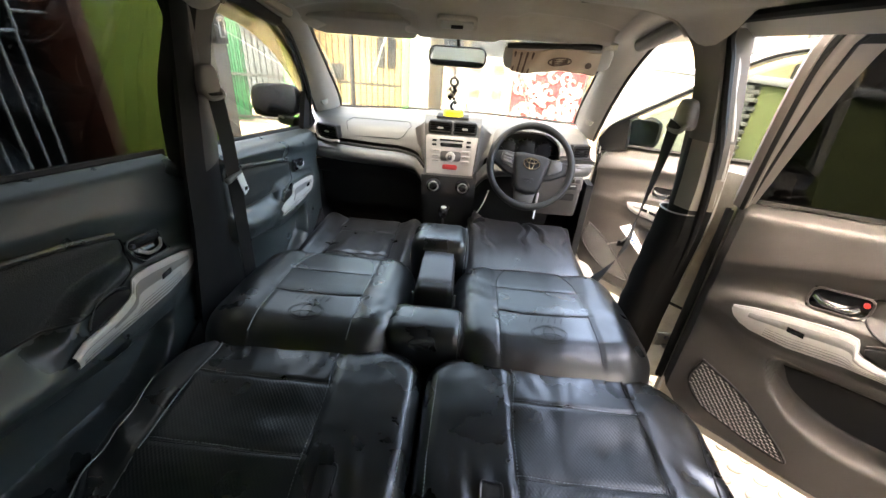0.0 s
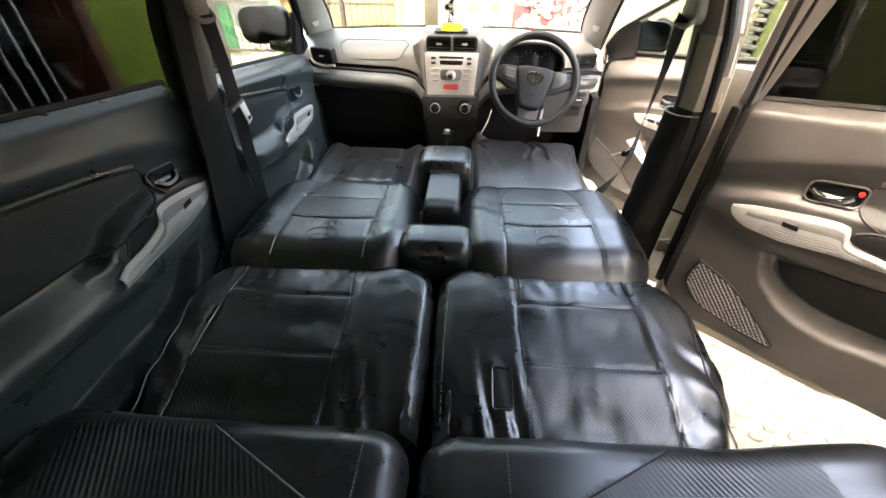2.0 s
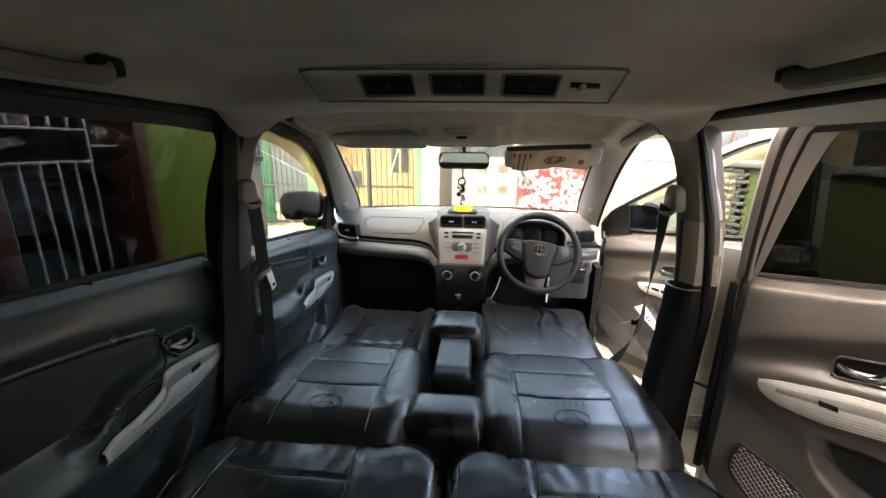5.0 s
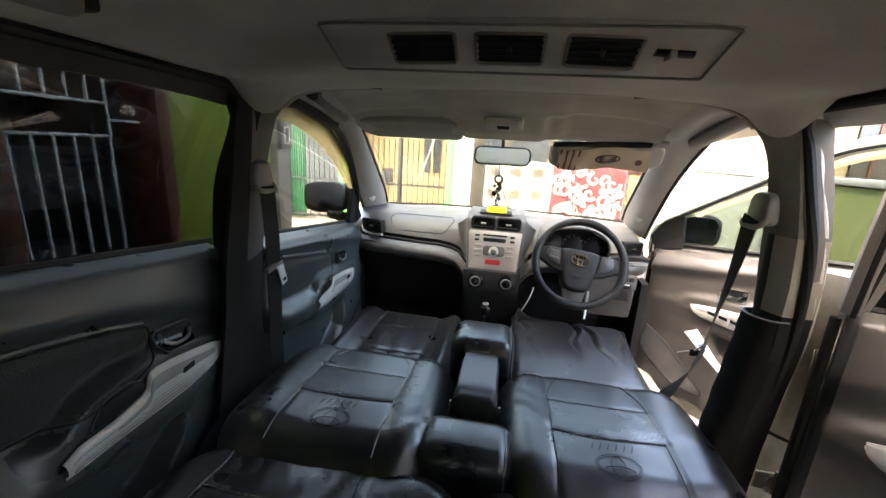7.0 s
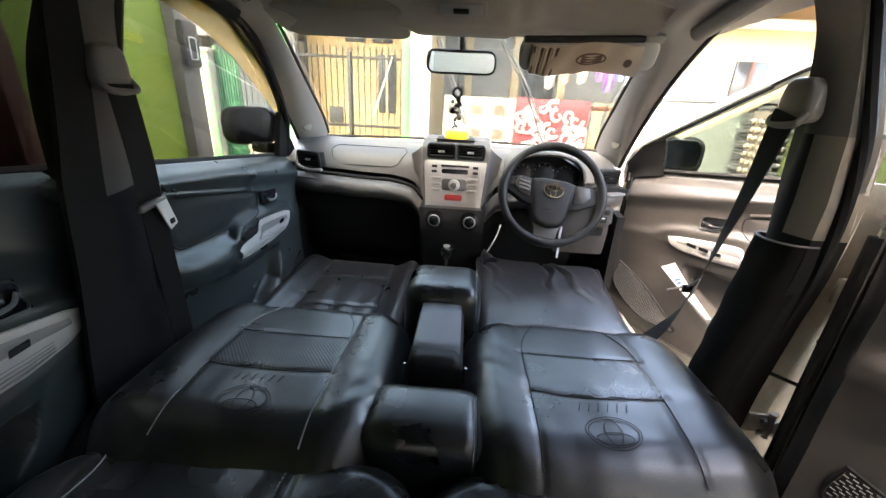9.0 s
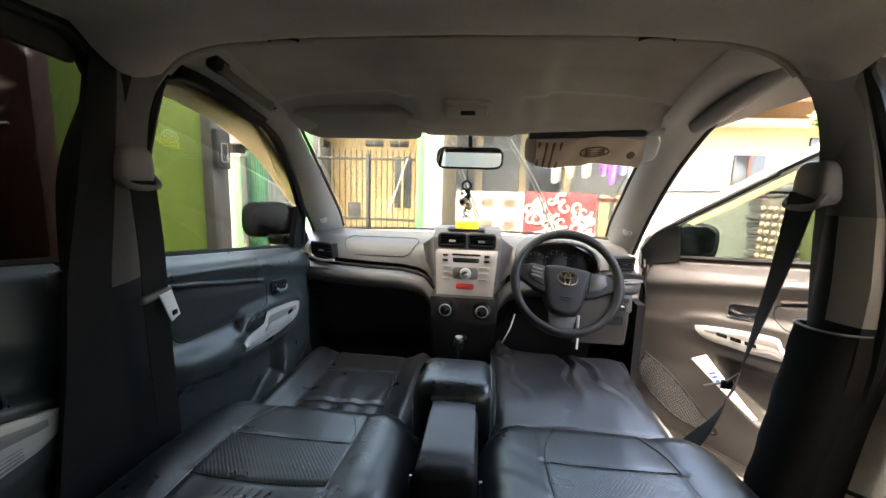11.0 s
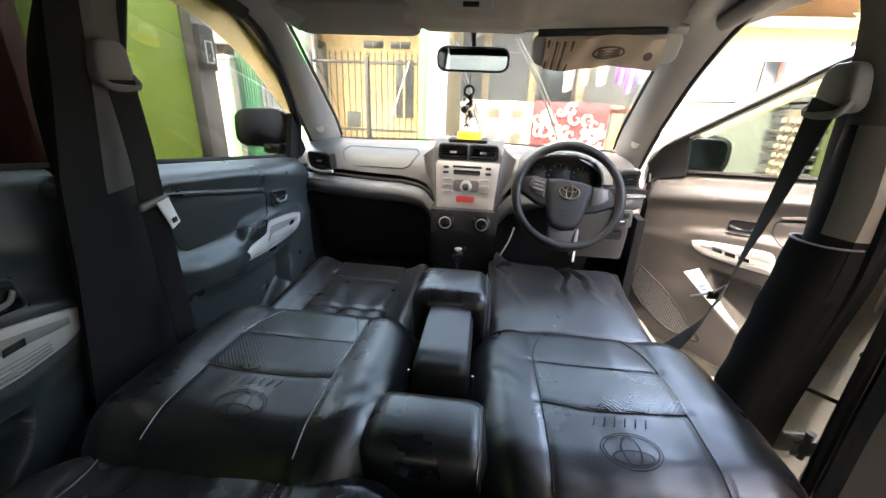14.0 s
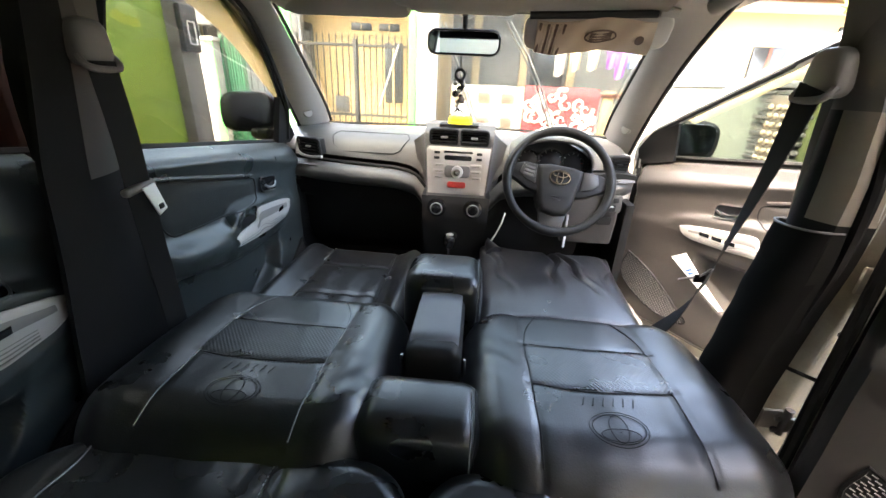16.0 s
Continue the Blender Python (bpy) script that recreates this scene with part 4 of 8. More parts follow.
for s in (-1, 1):
    sp = [(s * 0.060, 0.044), (s * 0.115, 0.050), (s * 0.166, 0.036), (s * 0.170, -0.004), (s * 0.135, -0.020), (s * 0.100, -0.040), (s * 0.060, -0.050)]
    part("spoke", prism(sp if s > 0 else sp[::-1], (0, 0.030, 0), (1, 0, 0), (0, 0, 1), (0, -0.028, 0), 0.007, seg=3), DASH_BLACK, wheel)
    ins = [(s * 0.078, 0.043), (s * 0.124, 0.042), (s * 0.132, 0.010), (s * 0.112, -0.012), (s * 0.076, -0.022)]
    part("spoke_insert", prism(ins if s > 0 else ins[::-1], (0, 0.006, 0), (1, 0, 0), (0, 0, 1), (0, -0.009, 0), 0.003), SPOKE_GREY, wheel, "satin grey spoke insert")
    if s < 0:
        for k in range(3):
            part("wheel_button", prism(rounded(0.036, 0.010, 0.003), (-0.101, -0.003, 0.028 - 0.0125 * k), (1, 0, -0.12), (0, 0, 1), (0, -0.004, 0), 0.0015), DASH_GREY, wheel)
part("lower_spoke", prism([(-0.048, -0.095), (-0.036, -0.168), (0.036, -0.168), (0.048, -0.095)], (0, 0.026, 0), (1, 0, 0), (0, 0, 1), (0, -0.020, 0), 0.006), SPOKE_GREY, wheel, "satin grey lower spoke")
bb = bmesh.new()
for rx, rz, cz in ((0.033, 0.023, 0), (0.010, 0.0215, 0), (0.024, 0.0092, 0.0105)):
    tube([(rx * math.cos(a / 30 * math.tau), -0.0165, 0.008 + cz + rz * math.sin(a / 30 * math.tau)) for a in range(30)], 0.0028, 6, bb, True, up=(0, 1, 0))
part("badge", bb, GOLD_CHROME, wheel, "warm chrome oval badge")
for k, w in ((0, 0.040), (1, 0.030)):
    part("embossed_bar", box(-w / 2, w / 2, -0.0165, -0.013, -0.058 - 0.009 * k, -0.055 - 0.009 * k, 0.001), DASH_BLACK, wheel)
part("column", tube([(0, 0.04, -0.01), (0, 0.20, -0.01)], 0.050, 16), DASH_BLACK, wheel, "black steering column shroud")
for s, z in ((-1, 0.02), (1, 0.0)):
    part("stalk", tube(spline([(s * 0.04, 0.085, z), (s * 0.11, 0.075, z + 0.008), (s * 0.178, 0.060, z + 0.012)], 6), 0.008, 8), BLACK_MATT, wheel)
part("key", box(0.066, 0.078, 0.10, 0.125, -0.135, -0.085, 0.002), STEEL, wheel, "ignition key hanging in the lock")
part("key_ring", tube([(0.075, 0.10, -0.14), (0.072, 0.085, -0.205)], 0.004, 6), CAP_WHITE, wheel)

# ---- centre console and gear lever ----
gear = thing("gear_lever", (-0.012, 2.05, 0.60), "black gear lever with silver-topped knob", "gear lever")
part("gaiter", tube([(0, 0, -0.02), (0, 0, 0.04)], lambda t: 0.05 - 0.035 * t, 14), LEATHER, gear)
part("shaft", tube([(0, 0, 0.0), (0, -0.01, 0.11)], 0.008, 8), CHROME, gear)
part("knob", tube(spline([(0, -0.010, 0.10), (0, -0.011, 0.12), (0, -0.012, 0.14), (0, -0.012, 0.148)], 4), lambda t: 0.012 + 0.012 * math.sin(math.pi * min(1, 0.15 + 0.8 * t)), 14), BLACK_GLOSS, gear)
part("knob_top", disc((0, -0.012, 0.149), (0, 0, 1), 0.014, 0.004, 18), SILVER, gear, "silver knob cap")
tunnel = part("console_tray", box(-0.095, 0.095, 1.66, 2.15, 0.42, 0.60, 0.02, 3), DASH_BLACK)
tagged(tunnel, "black plastic floor console around the gear lever", "console")
cups = thing("console_clutter", (0, 1.90, 0.60), "small silver packets lying in the console tray", "packet")
part("packet", box(-0.07, -0.01, -0.02, 0.03, 0.0, 0.035, 0.006), SILVER, cups)
part("packet", box(0.015, 0.06, -0.03, 0.02, 0.0, 0.028, 0.006), DASH_GREY, cups)


# ---- seats ----
def pad_point(hx, hy, rc, u, v):
    """Square (-1..1) to a rounded rectangle; also the distance to its rim."""
    px, py = hx * u, hy * v
    ax, ay = abs(px) - (hx - rc), abs(py) - (hy - rc)
    if ax > 0 and ay > 0:
        a, b = ax / rc, ay / rc
        a2, b2 = a * math.sqrt(1 - b * b / 2), b * math.sqrt(1 - a * a / 2)
        px = math.copysign(hx - rc + a2 * rc, px)
        py = math.copysign(hy - rc + b2 * rc, py)
        return px, py, rc * (1 - math.hypot(a2, b2))
    return px, py, min(hx - abs(px), hy - abs(py))


def pad(x0, x1, y0, y1, top, thick, r, rc=0.06, n=(70, 80), keep=None, warp=None, lift=0.0):
    """An upholstered pad: its upper side follows top(x, y), rounded over the rim and closed below. keep: only the faces it accepts."""
    bm = bmesh.new()
    cx, cy, hx, hy = (x0 + x1) / 2, (y0 + y1) / 2, (x1 - x0) / 2, (y1 - y0) / 2
    def spread(t):
        s = 2 * t - 1
        return math.copysign(1 - (1 - abs(s)) ** 1.35, s)
    grid = []
    for i in range(n[0] + 1):
        row = []
        for j in range(n[1] + 1):
            px, py, d = pad_point(hx, hy, rc, spread(i / n[0]), spread(j / n[1]))
            x, y = cx + px, cy + py
            if warp:
                x, y = warp(x, y)
            e = 1 - min(1, d / r)
            z = top(x, y) - r * (1 - math.sqrt(max(0, 1 - e * e))) + lift
            row.append(bm.verts.new((x, y, z)))
        grid.append(row)
    faces = []
    for i in range(n[0]):
        for j in range(n[1]):
            a = (grid[i][j], grid[i + 1][j], grid[i + 1][j + 1], grid[i][j + 1])
            if keep is None or keep(sum(q.co.x for q in a) / 4, sum(q.co.y for q in a) / 4):
                faces.append(bm.faces.new(a))
    if keep is None or thick:
        rim = [grid[i][0] for i in range(n[0])] + [grid[n[0]][j] for j in range(n[1])] + [grid[i][n[1]] for i in range(n[0], 0, -1)] + [grid[0][j] for j in range(n[1], 0, -1)]
        prev = rim
        for k in range(1, 7):
            t = k / 6
            inset = 1 - 0.03 * math.sin(math.pi * t * 0.5) ** 2 - (0.04 if k == 6 else 0)
            ring = [bm.verts.new((cx + (q.co.x - cx) * inset, cy + (q.co.y - cy) * inset, q.co.z - thick * t)) for q in rim]
            for a in range(len(rim)):
                b = (a + 1) % len(rim)
                bm.faces.new((prev[a], ring[a], ring[b], prev[b]))
            prev = ring
        bm.faces.new(prev)
    loose = [q for q in bm.verts if not q.link_faces]
    bmesh.ops.delete(bm, geom=loose, context="VERTS")
    return bm


def seam(pts, top, mat, parent, off, r=0.0016, name="seam", lift=0.0008):
    """A run of stitching lying on the pad's upper side."""
    p = [Vector((x, y, top(x, y) + lift)) - off for x, y in pts]
    return part(name, tube(p, r, 5), mat, parent)


def stitches(pts, top, parent, off, pitch=0.007, mat=None, name="stitching"):
    """Separate short stitches along a seam, in one mesh."""
    bm = bmesh.new()
    p = [Vector((x, y, top(x, y) + 0.0012)) - off for x, y in pts]
    carry = 0.0
    for a, b in zip(p, p[1:]):
        d = (b - a).length
        if d < 1e-6:
            continue
        t = carry
        while t < d:
            q, w = a.lerp(b, t / d), a.lerp(b, min(1, (t + pitch * 0.6) / d))
            tube([q, w], 0.0011, 4, bm)
            t += pitch
        carry = t - d
    return part(name, bm, mat or THREAD, parent)


def line(a, b, n=24):
    return [(a[0] + (b[0] - a[0]) * k / n, a[1] + (b[1] - a[1]) * k / n) for k in range(n + 1)]


def arc(xa, xb, ya, yb, sag, n=24):
    return [(xa + (xb - xa) * k / n, ya + (yb - ya) * k / n - sag * math.sin(math.pi * k / n)) for k in range(n + 1)]


def folded_back(root, s, cx, plain):
    """The backrest of a front seat laid flat, its top end towards the rear; s mirrors it."""
    off = root.matrix_world.translation.copy()
    xi, xo = cx - s * 0.127, cx + s * 0.125          # inner and outer seams
    seed = 3.0 if s > 0 else 11.0
    def top(x, y):
        d = (x - cx) * s
        z = 0.762 - 0.02 * max(0, (y - 1.30) / 0.25) - 0.045 * sstep(1.17, 1.02, y)
        z += 0.012 * math.exp(-((abs(d) - 0.185) / 0.06) ** 2)
        z += 0.006 * math.cos(d / 0.127 * 1.5) * (1 if abs(d) < 0.127 else 0)
        for sx in (-0.127, 0.125):
            z -= 0.0022 * math.exp(-((d - sx) / 0.005) ** 2)
        if abs(d) < 0.14:
            for ya, sag in ((1.392, 0.006), (1.266, 0.012)):
                yy = ya - sag * math.cos(d / 0.127 * math.pi / 2)
                z -= 0.0020 * math.exp(-((y - yy) / 0.005) ** 2)
        w = noise.noise(Vector((x * 9 + seed, y * 5, seed))) * (0.002 if plain else 0.004) + noise.noise(Vector((x * 26 + seed, y * 9, 1))) * (0.0005 if plain else 0.0009)
        # short pulls running in from the inner and outer flanks
        fl = sstep(0.12, 0.24, abs(d))
        w += fl * (0.0015 if d < 0 else 0.0006) * math.sin(y * 95 + 5 * noise.noise(Vector((y * 7, x * 10, seed))) + d * 60) * sstep(-0.2, 0.4, noise.noise(Vector((y * 6, seed, x * 4))))
        return z + w
    def warp(x, y):
        d = x - cx
        k = 1.03 - (0.02 if d * s > 0 else 0.09) * sstep(1.22, 1.06, y) - 0.03 * sstep(1.45, 1.58, y)
        return cx + d * k, y + 0.02 * (d / 0.25) ** 2 * (1 if y < 1.2 else -0.6)
    x0, x1 = (cx - 0.252, cx + 0.270) if s > 0 else (cx - 0.270, cx + 0.252)
    panel = lambda x, y: abs(x - cx + s * 0.0) < 0.126 and 1.268 - 0.012 * math.cos((x - cx) / 0.127 * 1.57) < y < 1.392 - 0.006 * math.cos((x - cx) / 0.127 * 1.57)
    b = pad(x0, x1, 1.045, 1.575, top, 0.10, 0.078, 0.10, (96, 110), warp=warp)
    for q in b.verts:
        q.co -= off
    seat = part("backrest", b, LEATHER_FRONT if plain else LEATHER_SOFT, root, "backrest laid flat, pale seams" if plain else "wrinkled backrest laid flat")
    b = pad(x0, x1, 1.045, 1.575, top, 0, 0.078, 0.10, (96, 110), keep=panel, warp=warp, lift=0.0012)
    for q in b.verts:
        q.co -= off
    part("centre_panel", b, WEAVE if plain else WEAVE_SOFT, seat, "diagonally woven leatherette panel")
    th = THREAD if plain else THREAD_DARK
    for sx in (xi, xo):
        bend = [(sx, 1.10), (sx, 1.16), (sx, 1.27), (sx, 1.40), (sx - math.copysign(0.012, sx - cx), 1.46), (sx - math.copysign(0.038, sx - cx), 1.515)]
        q = [(p.x, p.y) for p in spline([(a, c, 0) for a, c in bend], 8)]
        seam(q, top, th, seat, off, 0.0015)
    for ya, sag in ((1.392, 0.006), (1.266, 0.012)):
        seam(arc(cx - 0.125, cx + 0.125, ya, ya, sag), top, THREAD_DARK, seat, off, 0.0016)
        stitches(arc(cx - 0.125, cx + 0.125, ya - 0.004, ya - 0.004, sag), top, seat, off, 0.006, THREAD_DARK if not plain else THREAD)
    # embossed oval emblem and plain bars for the lettering
    bb = bmesh.new()
    ex, ey = cx, 1.172
    for rx, ry, dy in ((0.041, 0.028, 0), (0.014, 0.026, 0), (0.030, 0.0115, -0.013)):
        tube([Vector((ex + rx * math.cos(a / 40 * math.tau), ey + dy + ry * math.sin(a / 40 * math.tau), 0.0)) for a in range(40)], 0.0008, 5, bb, True)
    tube([Vector((ex + 0.046 * math.cos(a / 40 * math.tau), ey + 0.033 * math.sin(a / 40 * math.tau), 0.0)) for a in range(40)], 0.0007, 5, bb, True)
    for q in bb.verts:
        q.co = Vector((q.co.x, q.co.y, q.co.z * 0.7 + top(q.co.x, q.co.y) + 0.0018)) - off
    part("emblem", bb, THREAD_DARK, seat, "embossed oval emblem")
    bb = bmesh.new()
    for k in range(6):
        bx = ex - 0.042 + 0.0168 * k
        tube([(bx - 0.004, 1.219, 0), (bx + 0.002, 1.237, 0)], 0.0011, 5, bb)
    for q in bb.verts:
        q.co = Vector((q.co.x, q.co.y, q.co.z * 0.7 + top(q.co.x, q.co.y) + 0.0018)) - off
    part("lettering_bars", bb, THREAD_DARK, seat, "embossed bars")
    part("recliner_cover", box(cx - off.x - 0.02 - s * 0.24, cx - off.x + 0.02 - s * 0.24, -0.09, 0.07, 0.14, 0.32, 0.02, 3), BLACK_MATT, root)
    part("back_support", box(cx - off.x - 0.19, cx - off.x + 0.19, -0.50, -0.05, 0.0, 0.29, 0.02), CARPET_MAT, root)


def front_cushion(root, cx):
    off = root.matrix_world.translation.copy()
    def top(x, y):
        d = x - cx
        z = 0.635 + 0.03 * sstep(0.14, 0.21, abs(d)) - 0.01 * sstep(0.22, 0.26, abs(d))
        for sx in (-0.13, 0.13):
            z -= 0.006 * math.exp(-((d - sx) / 0.007) ** 2)
        if abs(d) < 0.13:
            for ya in (1.745, 1.95):
                z -= 0.004 * math.exp(-((y - ya) / 0.006) ** 2)
            z += 0.0022 * math.sin(d * 62 + 3 * noise.noise(Vector((y * 6, d * 5, 4)))) * sstep(1.98, 1.85, y)
        z += noise.noise(Vector((x * 16, y * 7, 7))) * 0.0025
        return z
    b = pad(cx - 0.245, cx + 0.245, 1.565, 2.13, top, 0.13, 0.06, 0.08, (80, 80))
    for q in b.verts:
        q.co -= off
    seat = part("cushion", b, LEATHER_SOFT, root)
    for sx in (-0.13, 0.13):
        seam(line((cx + sx * 1.03, 1.60), (cx + sx * 0.95, 2.08)), top, THREAD_DARK, seat, off, 0.0022)
    for ya in (1.745, 1.95):
        seam(line((cx - 0.13, ya), (cx + 0.13, ya)), top, THREAD_DARK, seat, off, 0.0016)
    seam(line((cx - 0.135, 1.99), (cx - 0.122, 2.09), 8), top, THREAD, seat, off, 0.002)
    part("seat_rail", box(-0.2, 0.2, 0.04, 0.5, 0.0, 0.16, 0.02), BLACK_MATT, root)


for _s, _x, _lab in ((-1, 0.322, "passenger seat folded flat, black leatherette with pale seams"), (1, 0.323, "driver seat folded flat, wrinkled black leatherette cover")):
    _root = thing("front_seat", (_s * 0.345, 1.56, 0.36), _lab, "car seat", group="front seats")
    folded_back(_root, _s, _s * _x, _s < 0)
    front_cushion(_root, _s * 0.345)

# loose pad on the driver cushion
pil = thing("seat_pad", (0.345, 1.81, 0.68), "creased dark grey leatherette pad lying on the driver seat", "cushion")
def pil_top(x, y):
    u, v = (x - 0.345) / 0.22, (y - 1.81) / 0.245
    z = 0.703 + 0.022 * (1 - u * u) * (1 - v * v)
    for fx, fa, fd in ((0.350, 0.10, 0.012), (0.405, -0.20, 0.010), (0.53, 0.25, 0.005), (0.155, -0.2, 0.005)):
        d = x - fx - fa * (y - 1.92) - 0.01 * math.sin(y * 30)
        z -= fd * math.exp(-(d / 0.010) ** 2) * sstep(1.66, 1.88, y) - fd * 0.7 * math.exp(-((d - 0.017) / 0.012) ** 2) * sstep(1.68, 1.9, y)
    z += noise.noise(Vector((x * 7, y * 6, 21))) * 0.006 + noise.noise(Vector((x * 30, y * 10, 2))) * 0.0008
    return z
def pil_warp(x, y):
    d, e = x - 0.345, (y - 1.81) / 0.25
    k = 0.93 + 0.10 * (e * 0.5 + 0.5) - 0.03 * (1 - e * e)
    return 0.338 + d * k + 0.012 * e, y + 0.02 * (d / 0.22) ** 2 * e - 0.05 * sstep(0, 1, e) * (d / 0.22) * 0.5
b = pad(0.105, 0.565, 1.575, 2.06, pil_top, 0.025, 0.03, 0.03, (110, 110), warp=pil_warp)
for q in b.verts:
    q.co -= Vector((0.345, 1.81, 0.68))
part("cover", b, PILLOW, pil)
# pointed cover corner at the far inner end
part("corner_tuft", tube(spline([(-0.19, 0.20, 0.02), (-0.208, 0.245, 0.035), (-0.212, 0.268, 0.05)], 6), lambda t: 0.028 * (1 - t) + 0.003, 10), PILLOW, pil)


def second_cushion(root, s, x0, x1, px0, px1):
    """The cushion of one half of the second-row bench seat."""
    cx = (x0 + x1) / 2
    off = root.matrix_world.translation.copy()
    pc, ph = (px0 + px1) / 2, (px1 - px0) / 2
    rows = (0.982, 0.815)
    inner = x0 + 0.15 if s > 0 else x1 - 0.15
    seed = 5 if s > 0 else 17
    def top(x, y):
        d = x - pc
        z = 0.700 + 0.018 * sstep(0.75, 1.0, y) - 0.03 * sstep(0.82, 0.66, y)
        z += 0.004 * math.exp(-((abs(d) - ph - 0.06) / 0.06) ** 2)
        for sx in (-ph, ph):
            z -= 0.0032 * math.exp(-((d - sx) / 0.005) ** 2)
        if abs(d) < ph:
            for ya in rows:
                z -= 0.0035 * math.exp(-((y - ya) / 0.005) ** 2)
            z -= 0.004 * math.exp(-((y - 0.90) / 0.05) ** 2)
            # slack hollows in the woven panel
            for hx, hy, hd in ((-0.3, 0.94, 0.003), (0.45, 0.90, 0.006), (-0.5, 0.72, 0.004), (0.1, 0.70, 0.005)):
                z -= hd * math.exp(-((d / ph - hx) / 0.22) ** 2 - ((y - hy - 0.15 * (d - hx * ph)) / 0.030) ** 2)
        out = (x - cx) * s
        z += 0.005 * math.sin(y * 70 + d * 50 + seed) * sstep(0.20, 0.29, out) * sstep(0.95, 0.8, y)
        iw = abs(x - inner)
        z += 0.004 * math.sin(x * 130 + y * 25) * sstep(0.09, 0.03, iw) * sstep(0.88, 0.74, y)
        z += noise.noise(Vector((x * 10, y * 7, seed))) * 0.004 + noise.noise(Vector((x * 35, y * 20, seed))) * 0.0014
        return z
    def warp(x, y):
        d = (x - cx) * s
        k = 1 - (0.05 * sstep(0.98, 1.11, y) + 0.10 * sstep(0.82, 0.66, y)) * (1 if d > 0 else 0.25)
        return cx + (x - cx) * k, y - 0.035 * max(0, d / 0.3) ** 3 * sstep(0.9, 1.1, y)
    panel = lambda x, y: px0 < x < px1 and y < rows[0] and y > 0.655
    b = pad(x0, x1, 0.64, 1.125, top, 0.16, 0.045, 0.085, (100, 100), warp=warp)
    for q in b.verts:
        q.co -= off
    seat = part("cushion", b, LEATHER, root)
    b = pad(x0, x1, 0.64, 1.125, top, 0, 0.045, 0.085, (100, 100), warp=warp, keep=panel, lift=0.0012)
    for q in b.verts:
        q.co -= off
    part("centre_panel", b, WEAVE, seat, "woven leatherette centre panel")
    for sx in (px0, px1):
        q = [(sx, 0.66), (sx, 0.80), (sx, 0.95), (sx - 0.010 * (1 if sx > pc else -1), 1.05), (sx - 0.004, 1.105)]
        q = [(p.x, p.y) for p in spline([(a, c, 0) for a, c in q], 6)]
        outer = (sx - cx) * s > 0
        seam(q, top, THREAD if (s < 0 and outer) else THREAD_DARK, seat, off, 0.0016 if outer else 0.0013)
        if not outer:
            stitches([(a + 0.004 * (1 if sx < pc else -1), c) for a, c in q], top, seat, off)
    for ya in rows:
        seam(line((px0, ya), (px1, ya - 0.004)), top, THREAD_DARK, seat, off, 0.0015)
        stitches(line((px0, ya + 0.005), (px1, ya + 0.001)), top, seat, off)
    # outer welt and inner welt
    ow = [(p.x, p.y) for p in spline([(cx + s * 0.265, 0.66, 0), (cx + s * 0.272, 0.74, 0), (cx + s * 0.268, 0.84, 0), (cx + s * 0.285, 0.95, 0)], 8)]
    seam(ow, top, THREAD if s < 0 else THREAD_DARK, seat, off, 0.0015, "welt", 0.001)
    iwl = [(p.x, p.y) for p in spline([(cx - s * 0.285, 0.68, 0), (cx - s * 0.288, 0.85, 0), (cx - s * 0.283, 1.05, 0)], 8)]
    stitches(iwl, top, seat, off)
    # buckle slot in the cover: a dark patch stands for the shaded hole
    sx = inner
    sl = slab(lambda u, v: Vector((sx - 0.017 + 0.034 * u, 0.722 + 0.075 * v, top(sx - 0.017 + 0.034 * u, 0.722 + 0.075 * v) + 0.0045)) - off, 6, 10, (0, 0, -0.006))
    part("buckle_slot", sl, CARPET_MAT, seat, "dark patch for the shaded buckle slot")
    rim = [Vector((sx + a, 0.760 + c, top(sx + a, 0.760 + c) + 0.0035)) - off for a, c in rounded(0.040, 0.082, 0.008)]
    part("slot_edge", tube(rim, 0.0025, 5, closed=True), LEATHER, seat)
    # loose tab of cover hanging at the rear inner corner
    part("cover_flap", slab(lambda u, v: Vector((cx - s * (0.27 + 0.03 * v), 0.66 + 0.09 * u, 0.69 - 0.05 * v + 0.006 * math.sin(u * 9))) - off, 8, 4, (0.003 * s, 0, 0)), LEATHER_SOFT, seat)
    part("seat_base", box(-0.26, 0.26, 0.06, 0.42, 0.0, 0.20, 0.02), CARPET_MAT, root)


